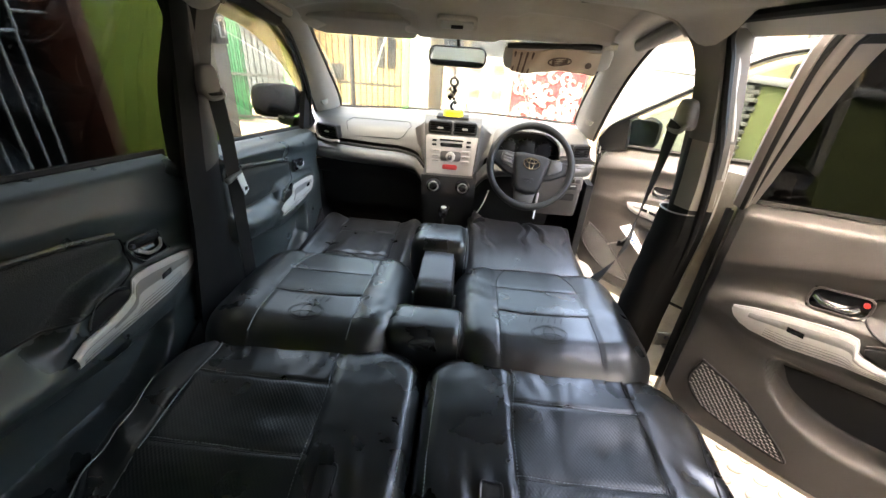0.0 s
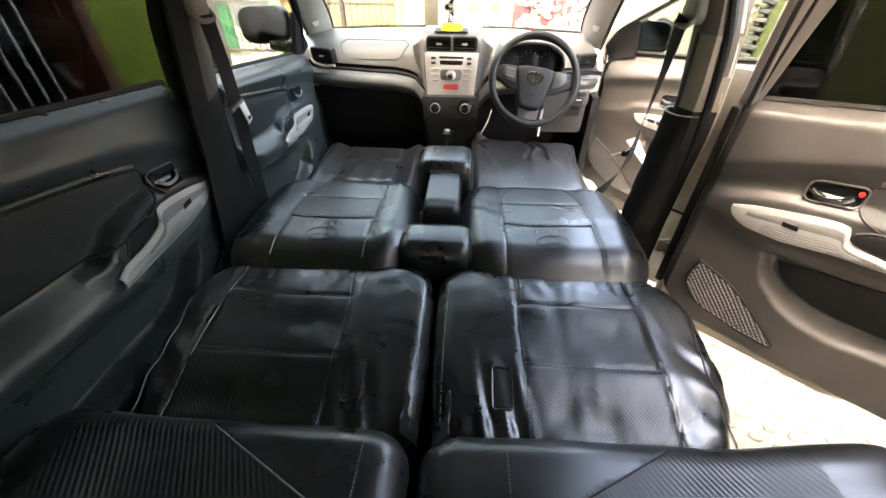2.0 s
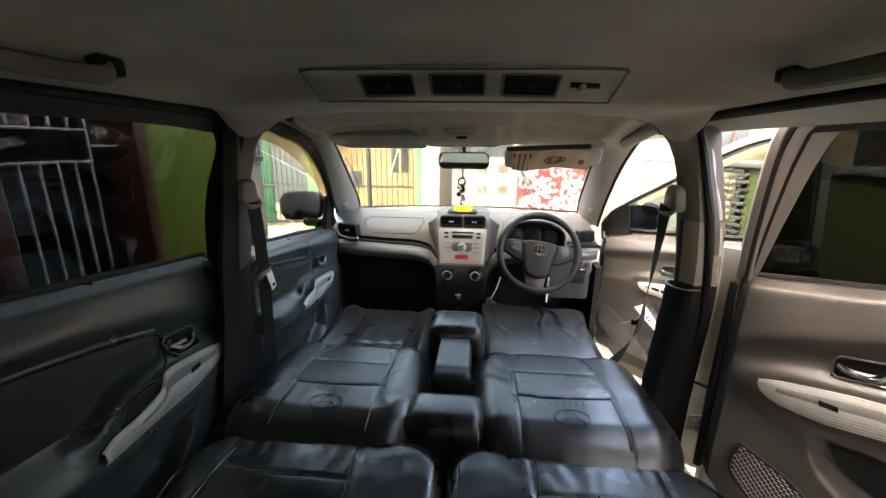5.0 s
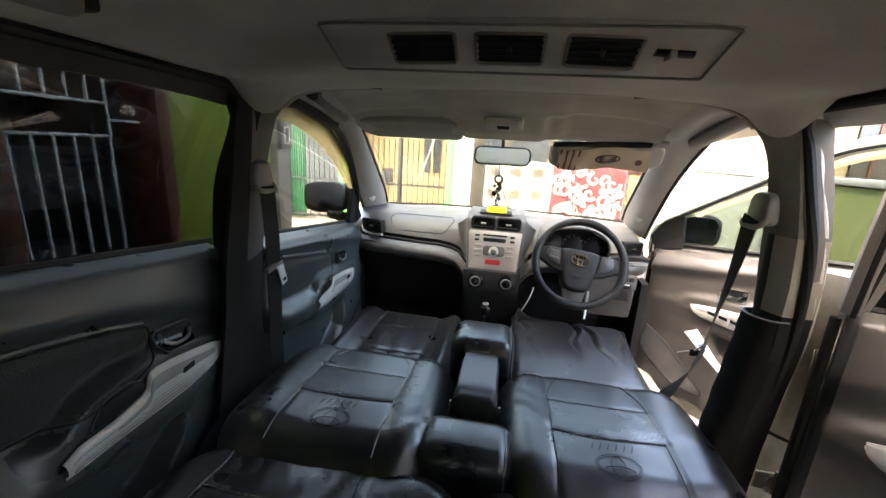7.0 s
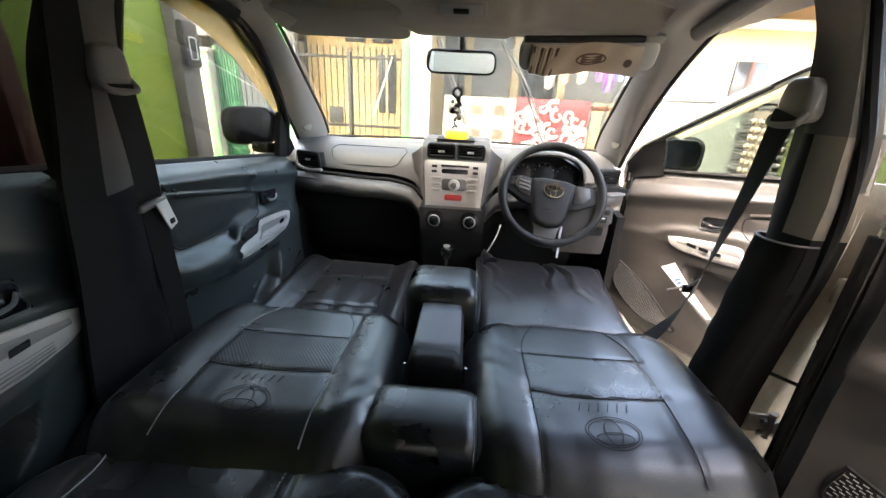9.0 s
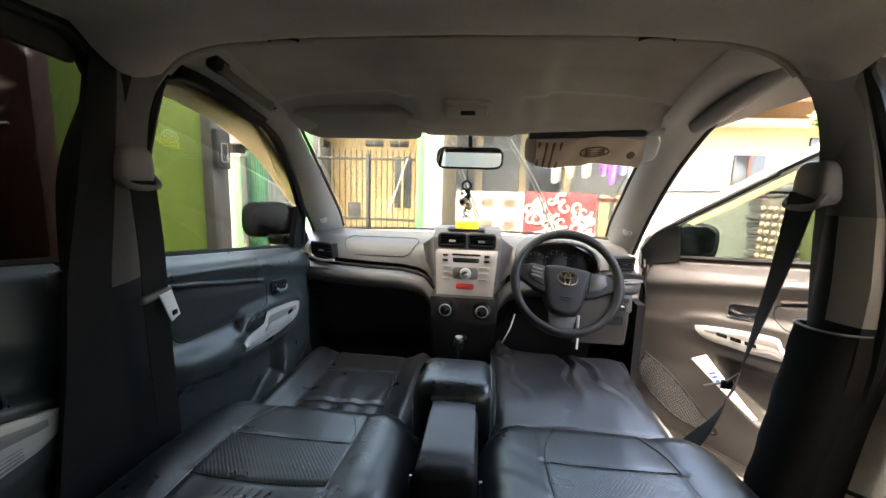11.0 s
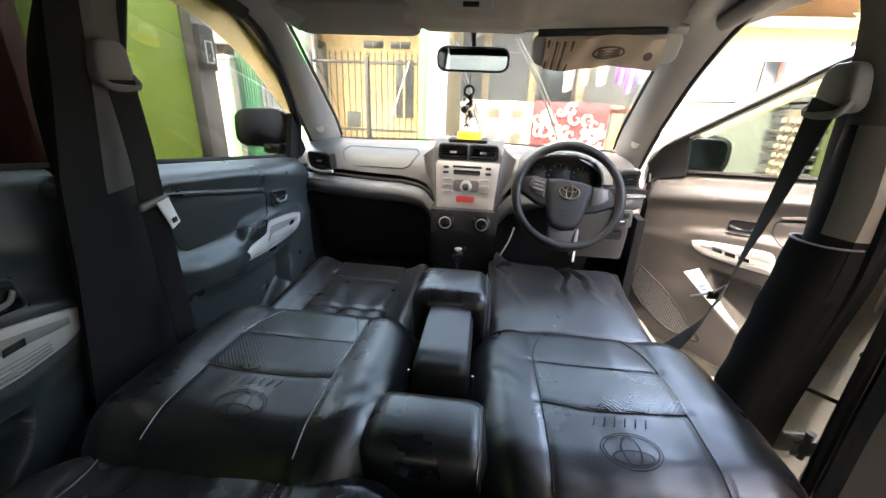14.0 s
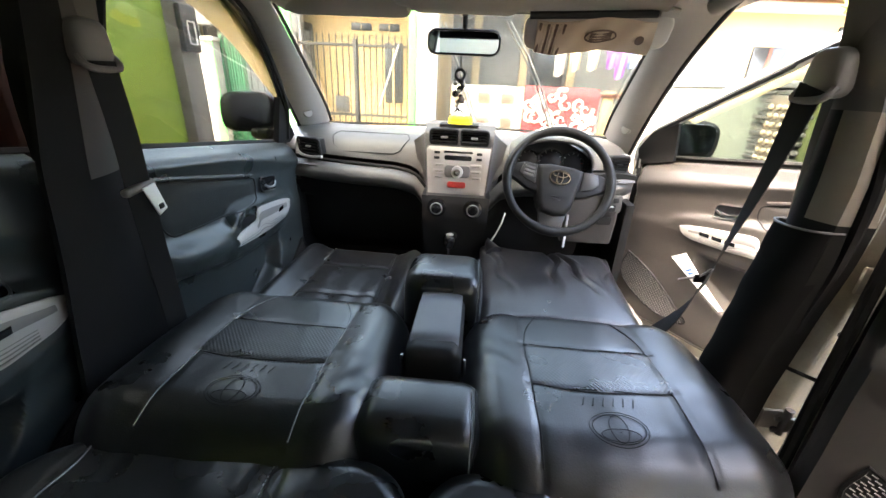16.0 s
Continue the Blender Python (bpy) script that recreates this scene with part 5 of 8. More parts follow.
def second_back(root, s, x0, x1):
    """The reclined backrest of the second row, under and behind the camera."""
    cx = (x0 + x1) / 2
    off = root.matrix_world.translation.copy()
    def top(x, y):
        d = (x - cx) * s
        z = 0.722 + 0.10 * (0.6 - y) * (1 if y < 0.6 else 0.3)
        z += (0.050 if s > 0 else 0.02) * sstep(0.10, 0.34, d) - 0.01 * sstep(-0.22, -0.33, d)
        z += noise.noise(Vector((x * 8, y * 6, 31 + s))) * 0.004
        return z
    inner = (lambda x, y: -0.20 < (x - cx) * s < 0.24 and y > 0.30 and y < 0.645 - 0.55 * max(0, -(x - cx) * s + 0.02))
    b = pad(x0, x1, 0.02, 0.668, top, 0.12, 0.055, 0.07, (60, 60))
    for q in b.verts:
        q.co -= off
    seat = part("backrest", b, LEATHER, root, "reclined backrest with ribbed panel")
    b = pad(x0, x1, 0.02, 0.668, top, 0, 0.055, 0.07, (60, 60), keep=inner, lift=0.0015)
    for q in b.verts:
        q.co -= off
    part("ribbed_panel", b, WEAVE_WIDE, seat, "ribbed leatherette panel")
    a = (cx - s * 0.20, 0.52)
    seam(line(a, (cx + s * 0.02, 0.640), 14), top, THREAD if s < 0 else THREAD_DARK, seat, off, 0.0015, lift=0.002)
    seam(line((cx - s * 0.19, 0.30), a, 14), top, THREAD_DARK, seat, off, 0.0015, lift=0.002)
    stitches(line((cx - s * 0.26, 0.08), (cx - s * 0.26, 0.62), 30), top, seat, off)
    part("seat_frame", box(-0.25, 0.25, -0.60, -0.05, 0.0, 0.24, 0.03), CARPET_MAT, root)


for _s, _a, _b, _lab in ((-1, (-0.610, 0.006, -0.510, -0.195), (-0.69, -0.008), "reclined black leatherette second-row seat with woven centre and pale seams"), (1, (0.014, 0.640, 0.212, 0.500), (0.008, 0.835), "reclined black leatherette second-row seat with creased woven centre")):
    _root = thing("second_row_seat", (_s * 0.325, 0.66, 0.36), _lab, "car seat", group="second row seats")
    second_cushion(_root, _s, *_a)
    second_back(_root, _s, *_b)

# ---- boxes between the front seats ----
def box_pad(name, x0, x1, y0, y1, z0, z1, mat, label, r=0.03, slope=0.0, stitch=None, taper=0.0):
    ob = thing(name, ((x0 + x1) / 2, (y0 + y1) / 2, z0), label, "armrest")
    bm = box(-(x1 - x0) / 2, (x1 - x0) / 2, -(y1 - y0) / 2, (y1 - y0) / 2, 0, z1 - z0, r, 5)
    h = z1 - z0
    for q in bm.verts:
        k = q.co.z / h
        q.co.z += slope * q.co.y * k
        q.co.x *= 1 + taper * (1 - k)
        q.co.z += 0.006 * k * (1 - (q.co.x / ((x1 - x0) / 2)) ** 2)
    part("cover", bm, mat, ob)
    if stitch is not None:
        w, hy = (x1 - x0) / 2, (y1 - y0) / 2
        for k in (0, 0.006):
            path = [(stitch + k, -hy - 0.001, 0.03), (stitch + k, -hy - 0.001, h - r), (stitch + k, -hy + r * 0.3, h - r * 0.3 + 0.001), (stitch + k, -hy + r, h + 0.002), (stitch + k, hy - r, h + 0.002)]
            part("stitching", tube(path, 0.0012, 4), THREAD_DARK if k else THREAD, ob)
    return ob


box_pad("armrest_box", -0.112, 0.110, 1.118, 1.268, 0.45, 0.766, LEATHER, "black leatherette armrest box with double stitching", 0.042, stitch=0.088)
_bin = box_pad("console_bin", -0.052, 0.064, 1.30, 1.545, 0.50, 0.778, DASH_BLACK, "black plastic console bin with ribbed satin lid", 0.022, slope=-0.03)
def lid_fn(u, v):
    x, y = -0.050 + 0.100 * u, -0.105 + 0.215 * v
    return (x, y + 0.018, 0.284 - 0.03 * y + 0.004 * (1 - (2 * u - 1) ** 4) - 0.02 * max(0, 0.12 - v) ** 2 * 30)
part("lid", slab(lid_fn, 14, 20, (0, 0, -0.014)), material("satin_grey_lid", (0.10, 0.10, 0.105), 0.42, fine=500, fine_bump=0.4), _bin, "dark satin plastic lid")
for s in (-1, 1):
    part("side_bracket", tube([(s * 0.064, -0.10, 0.256), (s * 0.068, -0.105, 0.176), (s * 0.074, -0.10, 0.076)], 0.003, 6), STEEL, _bin, "thin steel bracket")
box_pad("armrest_box", -0.098, 0.106, 1.535, 1.72, 0.50, 0.818, LEATHER, "black leatherette armrest between the front seats", 0.042, taper=0.02, stitch=0.088)


# ---- doors ----
def sill_line(y):
    return 1.10 - 0.107 * (y - 1.48)


def door(side, rear, place, turn, name, label, trim_mat, glass_mat, paint_out):
    """A car door in its own frame: x inwards, y forwards, front edge at the origin; side -1: left, +1: right (mirrored)."""
    d = thing(name, place, label, "car door", group="car doors", turn=turn)
    y_front = 1.315 if rear else 2.19
    length = 0.88 if rear else 0.79
    def sill(u):
        return sill_line(y_front - u)
    def put(nm, bm, mat, parent=None, lab="", smooth=True, shadow=True):
        if side > 0:
            flip_x(bm)
        return part(nm, bm, mat, parent or d, lab, smooth, shadow)
    low = 0.46 if rear else 0.36
    # the right front trim sits a little further back and lower in its own frame
    du, ds = (0.080, -0.026) if side > 0 and not rear else (0.0, 0.0)
    if rear:
        crease = [(0.0, -0.150), (0.05, -0.142), (0.15, -0.121), (0.31, -0.095), (0.44, -0.086), (0.53, -0.079), (0.9, -0.070)]
        arm_top = [(0.05, -0.237), (0.10, -0.225), (0.18, -0.214), (0.27, -0.214), (0.33, -0.226), (0.42, -0.248), (0.55, -0.256), (0.9, -0.258)]
        arm_edge = [(0.05, -0.245), (0.09, -0.256), (0.12, -0.272), (0.18, -0.290), (0.27, -0.300), (0.40, -0.310), (0.47, -0.306), (0.60, -0.297), (0.9, -0.297)]
        lip = [(0.19, 0.775), (0.205, 0.74), (0.224, 0.711), (0.28, 0.667), (0.337, 0.647), (0.398, 0.638), (0.487, 0.645), (0.9, 0.65)]
        reach_in = 0.060
        arm_edge = [(a, b + (-0.016 if side < 0 else 0.010) * sstep(0.06, 0.2, a)) for a, b in arm_edge]
    else:
        crease = [(-0.1, -0.085), (0.0, -0.075), (0.09, -0.068), (0.5, -0.042), (0.73, -0.029), (0.9, -0.024)]
        arm_top = [(0.08, -0.200), (0.15, -0.191), (0.30, -0.182), (0.39, -0.186), (0.44, -0.195), (0.54, -0.202), (0.67, -0.209), (0.76, -0.205), (0.9, -0.20)]
        arm_edge = [(0.08, -0.205), (0.16, -0.214), (0.24, -0.240), (0.36, -0.258), (0.46, -0.266), (0.513, -0.264), (0.55, -0.250), (0.68, -0.243), (0.74, -0.232), (0.78, -0.210), (0.9, -0.20)]
        lip = [(0.22, 0.70), (0.26, 0.62), (0.36, 0.56), (0.50, 0.54), (0.9, 0.55)]
        reach_in = 0.055
    # armrest trim plate: smooth face, upper edge with the grip notch, lower edge
    if rear:
        tt = [(0.080, -0.237), (0.117, -0.228), (0.172, -0.222), (0.240, -0.217), (0.280, -0.217), (0.296, -0.222), (0.302, -0.234), (0.306, -0.250), (0.318, -0.260), (0.345, -0.269), (0.385, -0.279), (0.443, -0.286), (0.470, -0.300)]
        tl = [(0.080, -0.245), (0.088, -0.262), (0.105, -0.276), (0.129, -0.287), (0.204, -0.303), (0.304, -0.312), (0.390, -0.319), (0.470, -0.327)]
        sw, ends_u, face_at = (0.205, -0.250), (0.080, 0.470), (0.043, 0.077)
        hole = [(0.312, -0.238), (0.330, -0.230), (0.355, -0.228), (0.390, -0.237), (0.412, -0.256), (0.420, -0.272), (0.390, -0.272), (0.345, -0.261), (0.318, -0.251)]
        if side > 0:
            tl = [(a, b + 0.020 * sstep(0.14, 0.34, a)) for a, b in tl]
    else:
        tt = [(0.139, -0.197), (0.170, -0.191), (0.215, -0.188), (0.283, -0.186), (0.360, -0.186), (0.380, -0.190), (0.388, -0.200), (0.391, -0.214), (0.402, -0.223), (0.449, -0.231), (0.497, -0.240), (0.518, -0.252)]
        tl = [(0.139, -0.208), (0.144, -0.228), (0.160, -0.244), (0.190, -0.256), (0.302, -0.270), (0.424, -0.276), (0.518, -0.276)]
        sw, ends_u, face_at = (0.230, -0.216), (0.139, 0.518), (0.036, 0.14)
        hole = [(0.400, -0.206), (0.415, -0.199), (0.441, -0.199), (0.470, -0.205), (0.482, -0.216), (0.483, -0.230), (0.448, -0.225), (0.412, -0.217)]
        if side > 0:
            tt = [(a, b - 0.011) for a, b in tt]
            tl = [(a, b + 0.006) for a, b in tl]
            hole = [(a, b - 0.011) for a, b in hole]
    def trim_face(ub):
        return face_at[0] + 0.06 * (ub - face_at[1])
    def trim_top(u):
        return lerp(tt, u)
    def trim_low(u):
        return min(trim_top(u) - 0.0002, lerp(tl, u))
    if rear:
        seat_top = [(0.08, -0.237), (0.117, -0.228), (0.172, -0.222), (0.24, -0.217), (0.30, -0.218), (0.355, -0.222), (0.395, -0.231), (0.425, -0.250), (0.47, -0.285)]
    else:
        seat_top = [(0.139, -0.197), (0.215, -0.188), (0.283, -0.186), (0.38, -0.187), (0.44, -0.192), (0.475, -0.199), (0.495, -0.214), (0.518, -0.240)]
    def raw(u, s, z):
        ub, sb = u - du, s - ds
        c, a, e = min(-0.044, lerp(crease, ub)), lerp(arm_top, ub), lerp(arm_edge, ub)
        amp = reach_in * (sstep(-0.04, 0.11, ub) if rear else sstep(0.04, 0.18, ub) * sstep(0.80, 0.70, ub))
        # ahead of the grip the top face stands steep, behind it lies flat
        steep = (sstep(0.46, 0.32, ub) if rear else sstep(0.53, 0.42, ub)) * amp / reach_in
        amp *= (trim_face(min(0.62, max(ends_u[0], ub))) - 0.024) / reach_in
        r = lerp([(-0.9, 0.020), (e - 0.13, 0.024), (e - 0.075, 0.022 + amp * 0.18), (e - 0.036, 0.024 + amp * 0.72), (e - 0.012, 0.026 + amp), (e + 0.004, 0.024 + amp * 0.93),
                  (a - 0.002, 0.023 + 0.026 * steep), (a + 0.008, 0.019 + 0.018 * steep), (min(a + 0.034, c - 0.036), 0.018), (c - 0.034, 0.018), (c - 0.010, 0.026), (c + 0.004, 0.034), (c + 0.020, 0.034), (-0.018, 0.012), (-0.006, 0.002), (0.006, -0.034)], sb)
        return r
    def w(u, s, z):
        """Inward relief of the panel."""
        r = sum(raw(u, s + k, z) for k in (-0.011, -0.0075, -0.004, 0.0, 0.004, 0.0075, 0.011)) / 7
        ub, sb = u - du, s - ds
        # seat of the trim plate
        near = min(sb - lerp(tl, ub), lerp(seat_top, ub) + 0.004 - sb)
        seat = sstep(-0.034, -0.002, near) * sstep(ends_u[0] - 0.06, ends_u[0], ub) * sstep(ends_u[1] + 0.06, ends_u[1] - 0.02, ub)
        r += (trim_face(ub) - 0.003 - r) * seat
        # hollow under the armrest, then the pocket bulge
        zl = lerp(lip, ub)
        e = lerp(arm_edge, ub)
        cave = sstep(zl - 0.012, zl + 0.012, z) * sstep(e - 0.055, e - 0.095, sb) * sstep(lip[0][0] - 0.01, lip[0][0] + 0.03, ub)
        r -= 0.045 * cave
        r += 0.024 * sstep(zl + 0.008, zl - 0.022, z) * sstep(0.15, 0.34, ub)
        r += 0.012 * sstep(-0.36, -0.46, sb) * sstep(0.34, 0.10, ub)
        r -= 0.03 * sstep(low + 0.03, low, z)
        # rolled edges at the front and rear
        r -= 0.03 * (sstep(0.022, 0.0, u) + sstep(length - 0.03, length, u))
        return r
    def panel(u, v):
        uu = length * u
        bottom = low + (0.10 * sstep(0.12, 0.0, uu)) + (0.30 * sstep(0.52, 0.88, uu) if rear else 0)
        knee = -0.43
        if v > 0.35:
            z = sill(uu) + 0.004 + (knee - 0.004) * (1 - v) / 0.65
        else:
            z = bottom + (sill(uu) + knee - bottom) * v / 0.35
        return (w(uu, z - sill(uu), z), -uu, z)
    put("trim_panel", slab(panel, 170, 150, (-0.05, 0, 0)), trim_mat, lab="moulded plastic trim panel")
    # outer skin
    put("outer_skin", slab(lambda u, v: (-0.085 - 0.025 * math.sin(math.pi * v), -length * u + 0.02, low - 0.10 + (0.30 * sstep(0.52, 0.88, length * u) if rear else 0) * (1 - v) + (sill(length * u) - low + 0.09) * v), 12, 12, (-0.015, 0, 0)), PAINT)
    put("edge_frame", slab(lambda u, v: (-0.10 * u - 0.02, 0.004, low - 0.06 + (sill(0) - low + 0.05) * v), 6, 10, (0, 0.01, 0)), PAINT, lab="painted door edge")
    put("edge_seal", tube(spline([(-0.012, 0.014, low + 0.08), (-0.018, 0.016, 0.75), (-0.026, 0.016, sill(0) - 0.02)], 8), 0.011, 8), RUBBER)
    # armrest trim: bright strip with grip hole and window switch
    def arm_xyz(u, s, lift=0.0):
        z = sill(u) + s
        return Vector((w(u, s, z) + lift, -u, z))
    def band(top, bottom, u0, u1, lift, thick, nm, mat, lab="", nu=60, nv=10):
        """A strip lying on the panel between two curves of height over its length."""
        def fn(a, b, up):
            u = u0 + (u1 - u0) * a
            hi, lo = top(u), bottom(u)
            edge = min(1.0, 9 * min(b, 1 - b)) if hi - lo > 1e-4 else 0.0
            q = lo + (hi - lo) * b
            return Vector((trim_face(u) + 0.004 * math.sin(math.pi * b) * sstep(ends_u[0], ends_u[0] + 0.06, u) + lift + up * (0.35 + 0.65 * edge), -(u + du), sill(u + du) + q + ds))
        bm = bmesh.new()
        sheet(lambda a, b: fn(a, b, thick), nu, nv, bm)
        rim = [fn(k / nu, 0.0, thick * 0.0) for k in range(nu + 1)]
        tube([q + Vector((thick * 0.2, 0, 0)) for q in rim], thick * 0.5, 5, bm)
        tube([fn(k / nu, 1.0, 0.0) + Vector((thick * 0.2, 0, 0)) for k in range(nu + 1)], thick * 0.5, 5, bm)
        return put(nm, bm, mat, lab=lab)
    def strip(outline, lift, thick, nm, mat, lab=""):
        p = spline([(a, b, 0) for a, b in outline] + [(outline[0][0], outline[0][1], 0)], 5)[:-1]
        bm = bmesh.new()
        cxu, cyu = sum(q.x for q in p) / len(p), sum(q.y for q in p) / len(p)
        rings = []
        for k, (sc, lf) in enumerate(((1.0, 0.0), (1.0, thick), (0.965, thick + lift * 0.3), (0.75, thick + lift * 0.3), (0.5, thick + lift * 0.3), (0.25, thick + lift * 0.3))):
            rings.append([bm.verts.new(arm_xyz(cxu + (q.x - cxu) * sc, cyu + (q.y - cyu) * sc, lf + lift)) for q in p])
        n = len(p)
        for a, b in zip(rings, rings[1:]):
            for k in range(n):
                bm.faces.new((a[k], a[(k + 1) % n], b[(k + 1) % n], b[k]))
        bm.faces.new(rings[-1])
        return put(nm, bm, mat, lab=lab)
    band(trim_top, trim_low, ends_u[0], ends_u[1], 0.0, 0.004, "armrest_trim", SILVER, "bright silver armrest trim", 150, 10)
    def inner_top(u):
        return trim_top(u) - 0.30 * min(0.030, trim_top(u) - trim_low(u))
    def inner_low(u):
        return trim_low(u) + (0.42 if rear else 0.40) * (trim_top(u) - trim_low(u))
    band(inner_top, inner_low, ends_u[0] + 0.035, ends_u[0] + (0.30 if rear else 0.27), 0.0034, 0.0012, "ribbed_insert", TRIM_GREY, "grey armrest insert", 90, 6)
    for k in range(4 if rear else 3):
        f = 0.10 + 0.085 * k
        q = []
        for t in range(41):
            u = ends_u[0] + 0.075 + (ends_u[1] - ends_u[0] - 0.085) * t / 40
            h = trim_low(u) + f * min(0.085, trim_top(u) - trim_low(u)) * (1.0 if u < 0.3 else 1 + sstep(0.3, 0.36, u) * 0.9)
            q.append((trim_face(u) + 0.0068, -(u + du), sill(u + du) + min(h, trim_top(u) - 0.004) + ds))
        put("trim_rib", tube(q, 0.0012, 5), TRIM_GREY)
    # no real hole: a black plate stands for the shaded grip
    put("grip_hole_shade", prism([(q.x, q.y) for q in spline([(-(a + du), sill(a + du) + b + ds, 0) for a, b in hole + hole[:1]], 4)[:-1]], (trim_face(hole[3][0]) - 0.006, 0, 0), (0, 1, 0), (0, 0, 1), (0.006, 0, 0), 0.0008), BLACK_MATT, lab="black plate standing in for the shaded grip hole")
    put("grip_rim", tube(spline([(trim_face(a) - 0.001, -(a + du), sill(a + du) + b + ds + (0.006 if k < 4 else 0)) for k, (a, b) in enumerate(hole[:6])], 6), 0.0024, 7, up=(1, 0, 0)), trim_mat)
    for k in range(3 if side > 0 and not rear else 1):
        sx = sw[0] + 0.042 * k
        sz = sw[1] - (0.006 + 0.006 * k if side > 0 and not rear else 0.0)
        put("window_switch", prism([(-sx - 0.017 - du, sill(sx + du) + sz + ds - 0.008), (-sx + 0.015 - du, sill(sx + du) + sz + ds - 0.006), (-sx + 0.017 - du, sill(sx + du) + sz + ds + 0.006), (-sx - 0.015 - du, sill(sx + du) + sz + ds + 0.005)], (trim_face(sx) + 0.006, 0, 0), (0, 1, 0), (0, 0, 1), (0.004, 0, 0), 0.001), BLACK_GLOSS)
    # black patch puts the shade of the right rear pocket into colour
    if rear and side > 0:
        strip([(0.225, -0.385), (0.33, -0.385), (0.60, -0.385), (0.84, -0.385), (0.84, -0.53), (0.60, -0.52), (0.44, -0.508), (0.34, -0.488), (0.26, -0.440)], 0.002, 0.002, "pocket_shade", BLACK_MATT, "black patch standing in for the shaded door pocket")
    # release handle in its bowl
    hu, hs = ((0.203, -0.177) if side < 0 else (0.243, -0.164)) if rear else ((0.250, -0.124) if side < 0 else (0.358, -0.160))
    def bowl(u, s, lift):
        z = sill(u) + s
        return Vector((w(u, s, z) + lift, -u, z))
    put("handle_bowl", tube([bowl(hu + a, hs + b, 0.008) for a, b in rounded(0.098, 0.048, 0.015)], 0.0024, 8, closed=True, up=(1, 0, 0)), trim_mat)
    put("handle_recess", slab(lambda a, b: bowl(hu - 0.048 + 0.096 * a, hs - 0.0235 + 0.047 * b, 0.008), 12, 8, (-0.004, 0, 0)), BLACK_GLOSS, lab="dark handle bowl")
    put("release_lever", tube(spline([bowl(hu - 0.042, hs + 0.002, 0.012), bowl(hu - 0.022, hs - 0.010, 0.018), bowl(hu + 0.016, hs - 0.012, 0.019), bowl(hu + 0.032, hs - 0.002, 0.015)], 6), 0.0048, 8, flat=0.6, up=(1, 0, 0)), CHROME if side > 0 else STEEL, lab="chrome release lever")
    put("lock_knob", tube([bowl(hu + 0.038, hs + 0.010, 0.004), bowl(hu + 0.038, hs + 0.010, 0.016)], 0.0055, 8), RED_PLASTIC if (rear and side > 0) else trim_mat)
    # inset panel, the rolled ridge over it and the seam round it
    if rear:
        top_run = [(0.86, -0.106), (0.60, -0.112), (0.544, -0.113), (0.449, -0.117), (0.354, -0.125), (0.268, -0.138)]
        loop = top_run + [(0.253, -0.150), (0.254, -0.170), (0.268, -0.195), (0.305, -0.216), (0.365, -0.236), (0.448, -0.246), (0.54, -0.250), (0.64, -0.251), (0.86, -0.250)]
    else:
        top_run = [(0.730, -0.066), (0.66, -0.071), (0.58, -0.078), (0.512, -0.085), (0.42, -0.092), (0.335, -0.099)]
        loop = top_run + [(0.322, -0.110), (0.324, -0.140), (0.345, -0.160), (0.410, -0.174), (0.537, -0.190), (0.66, -0.198), (0.700, -0.196), (0.722, -0.172), (0.735, -0.120), (0.738, -0.078)]
    if side > 0:
        hx_ = 0.030 if rear else 0.030
        loop = [(max(a, a + (hx_ if a < 0.40 else 0.0)), b) for a, b in loop]
        top_run = loop[:6]
    lp = [(q.x + du, q.y + ds) for q in spline([(a, b, 0) for a, b in loop + loop[:1]], 6)]
    put("panel_ridge", tube([bowl(q.x + du, q.y + 0.009 + ds, 0.001) for q in spline([(a, b, 0) for a, b in top_run], 8)], 0.0065, 8, up=(1, 0, 0)), trim_mat, lab="rolled ridge over the inset panel")
    put("panel_seam", tube([bowl(a, b, 0.0012) for a, b in lp], 0.0022, 6, up=(1, 0, 0)), BLACK_MATT)
    def inset(a, b):
        u = loop[6][0] + 0.004 + ((0.85 if rear else 0.733) - loop[6][0] - 0.004) * a
        lo = lerp(sorted((p, q) for p, q in loop[6:]), u)
        hi = lerp(sorted(top_run), u)
        k = lo + 0.002 + (hi - lo - 0.004) * b
        return bowl(u + du, k + ds, 0.0008 + 0.004 * min(1, 6 * min(b, 1 - b, a * 2, (1 - a) * 3)))
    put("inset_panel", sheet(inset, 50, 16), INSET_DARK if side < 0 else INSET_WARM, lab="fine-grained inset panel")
    # speaker mesh low at the front
    sp = spline([(0.075, 0.697, 0), (0.172, 0.657, 0), (0.270, 0.585, 0), (0.317, 0.540, 0), (0.290, 0.532, 0), (0.206, 0.536, 0), (0.111, 0.562, 0), (0.063, 0.620, 0), (0.075, 0.697, 0)], 6)[:-1] if rear else spline([(0.050, 0.646, 0), (0.183, 0.582, 0), (0.290, 0.492, 0), (0.335, 0.455, 0), (0.300, 0.435, 0), (0.193, 0.444, 0), (0.080, 0.505, 0), (0.035, 0.570, 0), (0.050, 0.646, 0)], 6)[:-1]
    bm = bmesh.new()
    cu, cz = sum(q.x for q in sp) / len(sp), sum(q.y for q in sp) / len(sp)
    mid = [[bm.verts.new((w(cu + (q.x - cu) * k, cz + (q.y - cz) * k - sill(cu), cz + (q.y - cz) * k) + 0.004, -(cu + (q.x - cu) * k), cz + (q.y - cz) * k)) for q in sp] for k in (1, 0.7, 0.4, 0.15)]
    for a, b in zip(mid, mid[1:]):
        for k in range(len(sp)):
            bm.faces.new((a[k], a[(k + 1) % len(sp)], b[(k + 1) % len(sp)], b[k]))
    bm.faces.new(mid[-1])
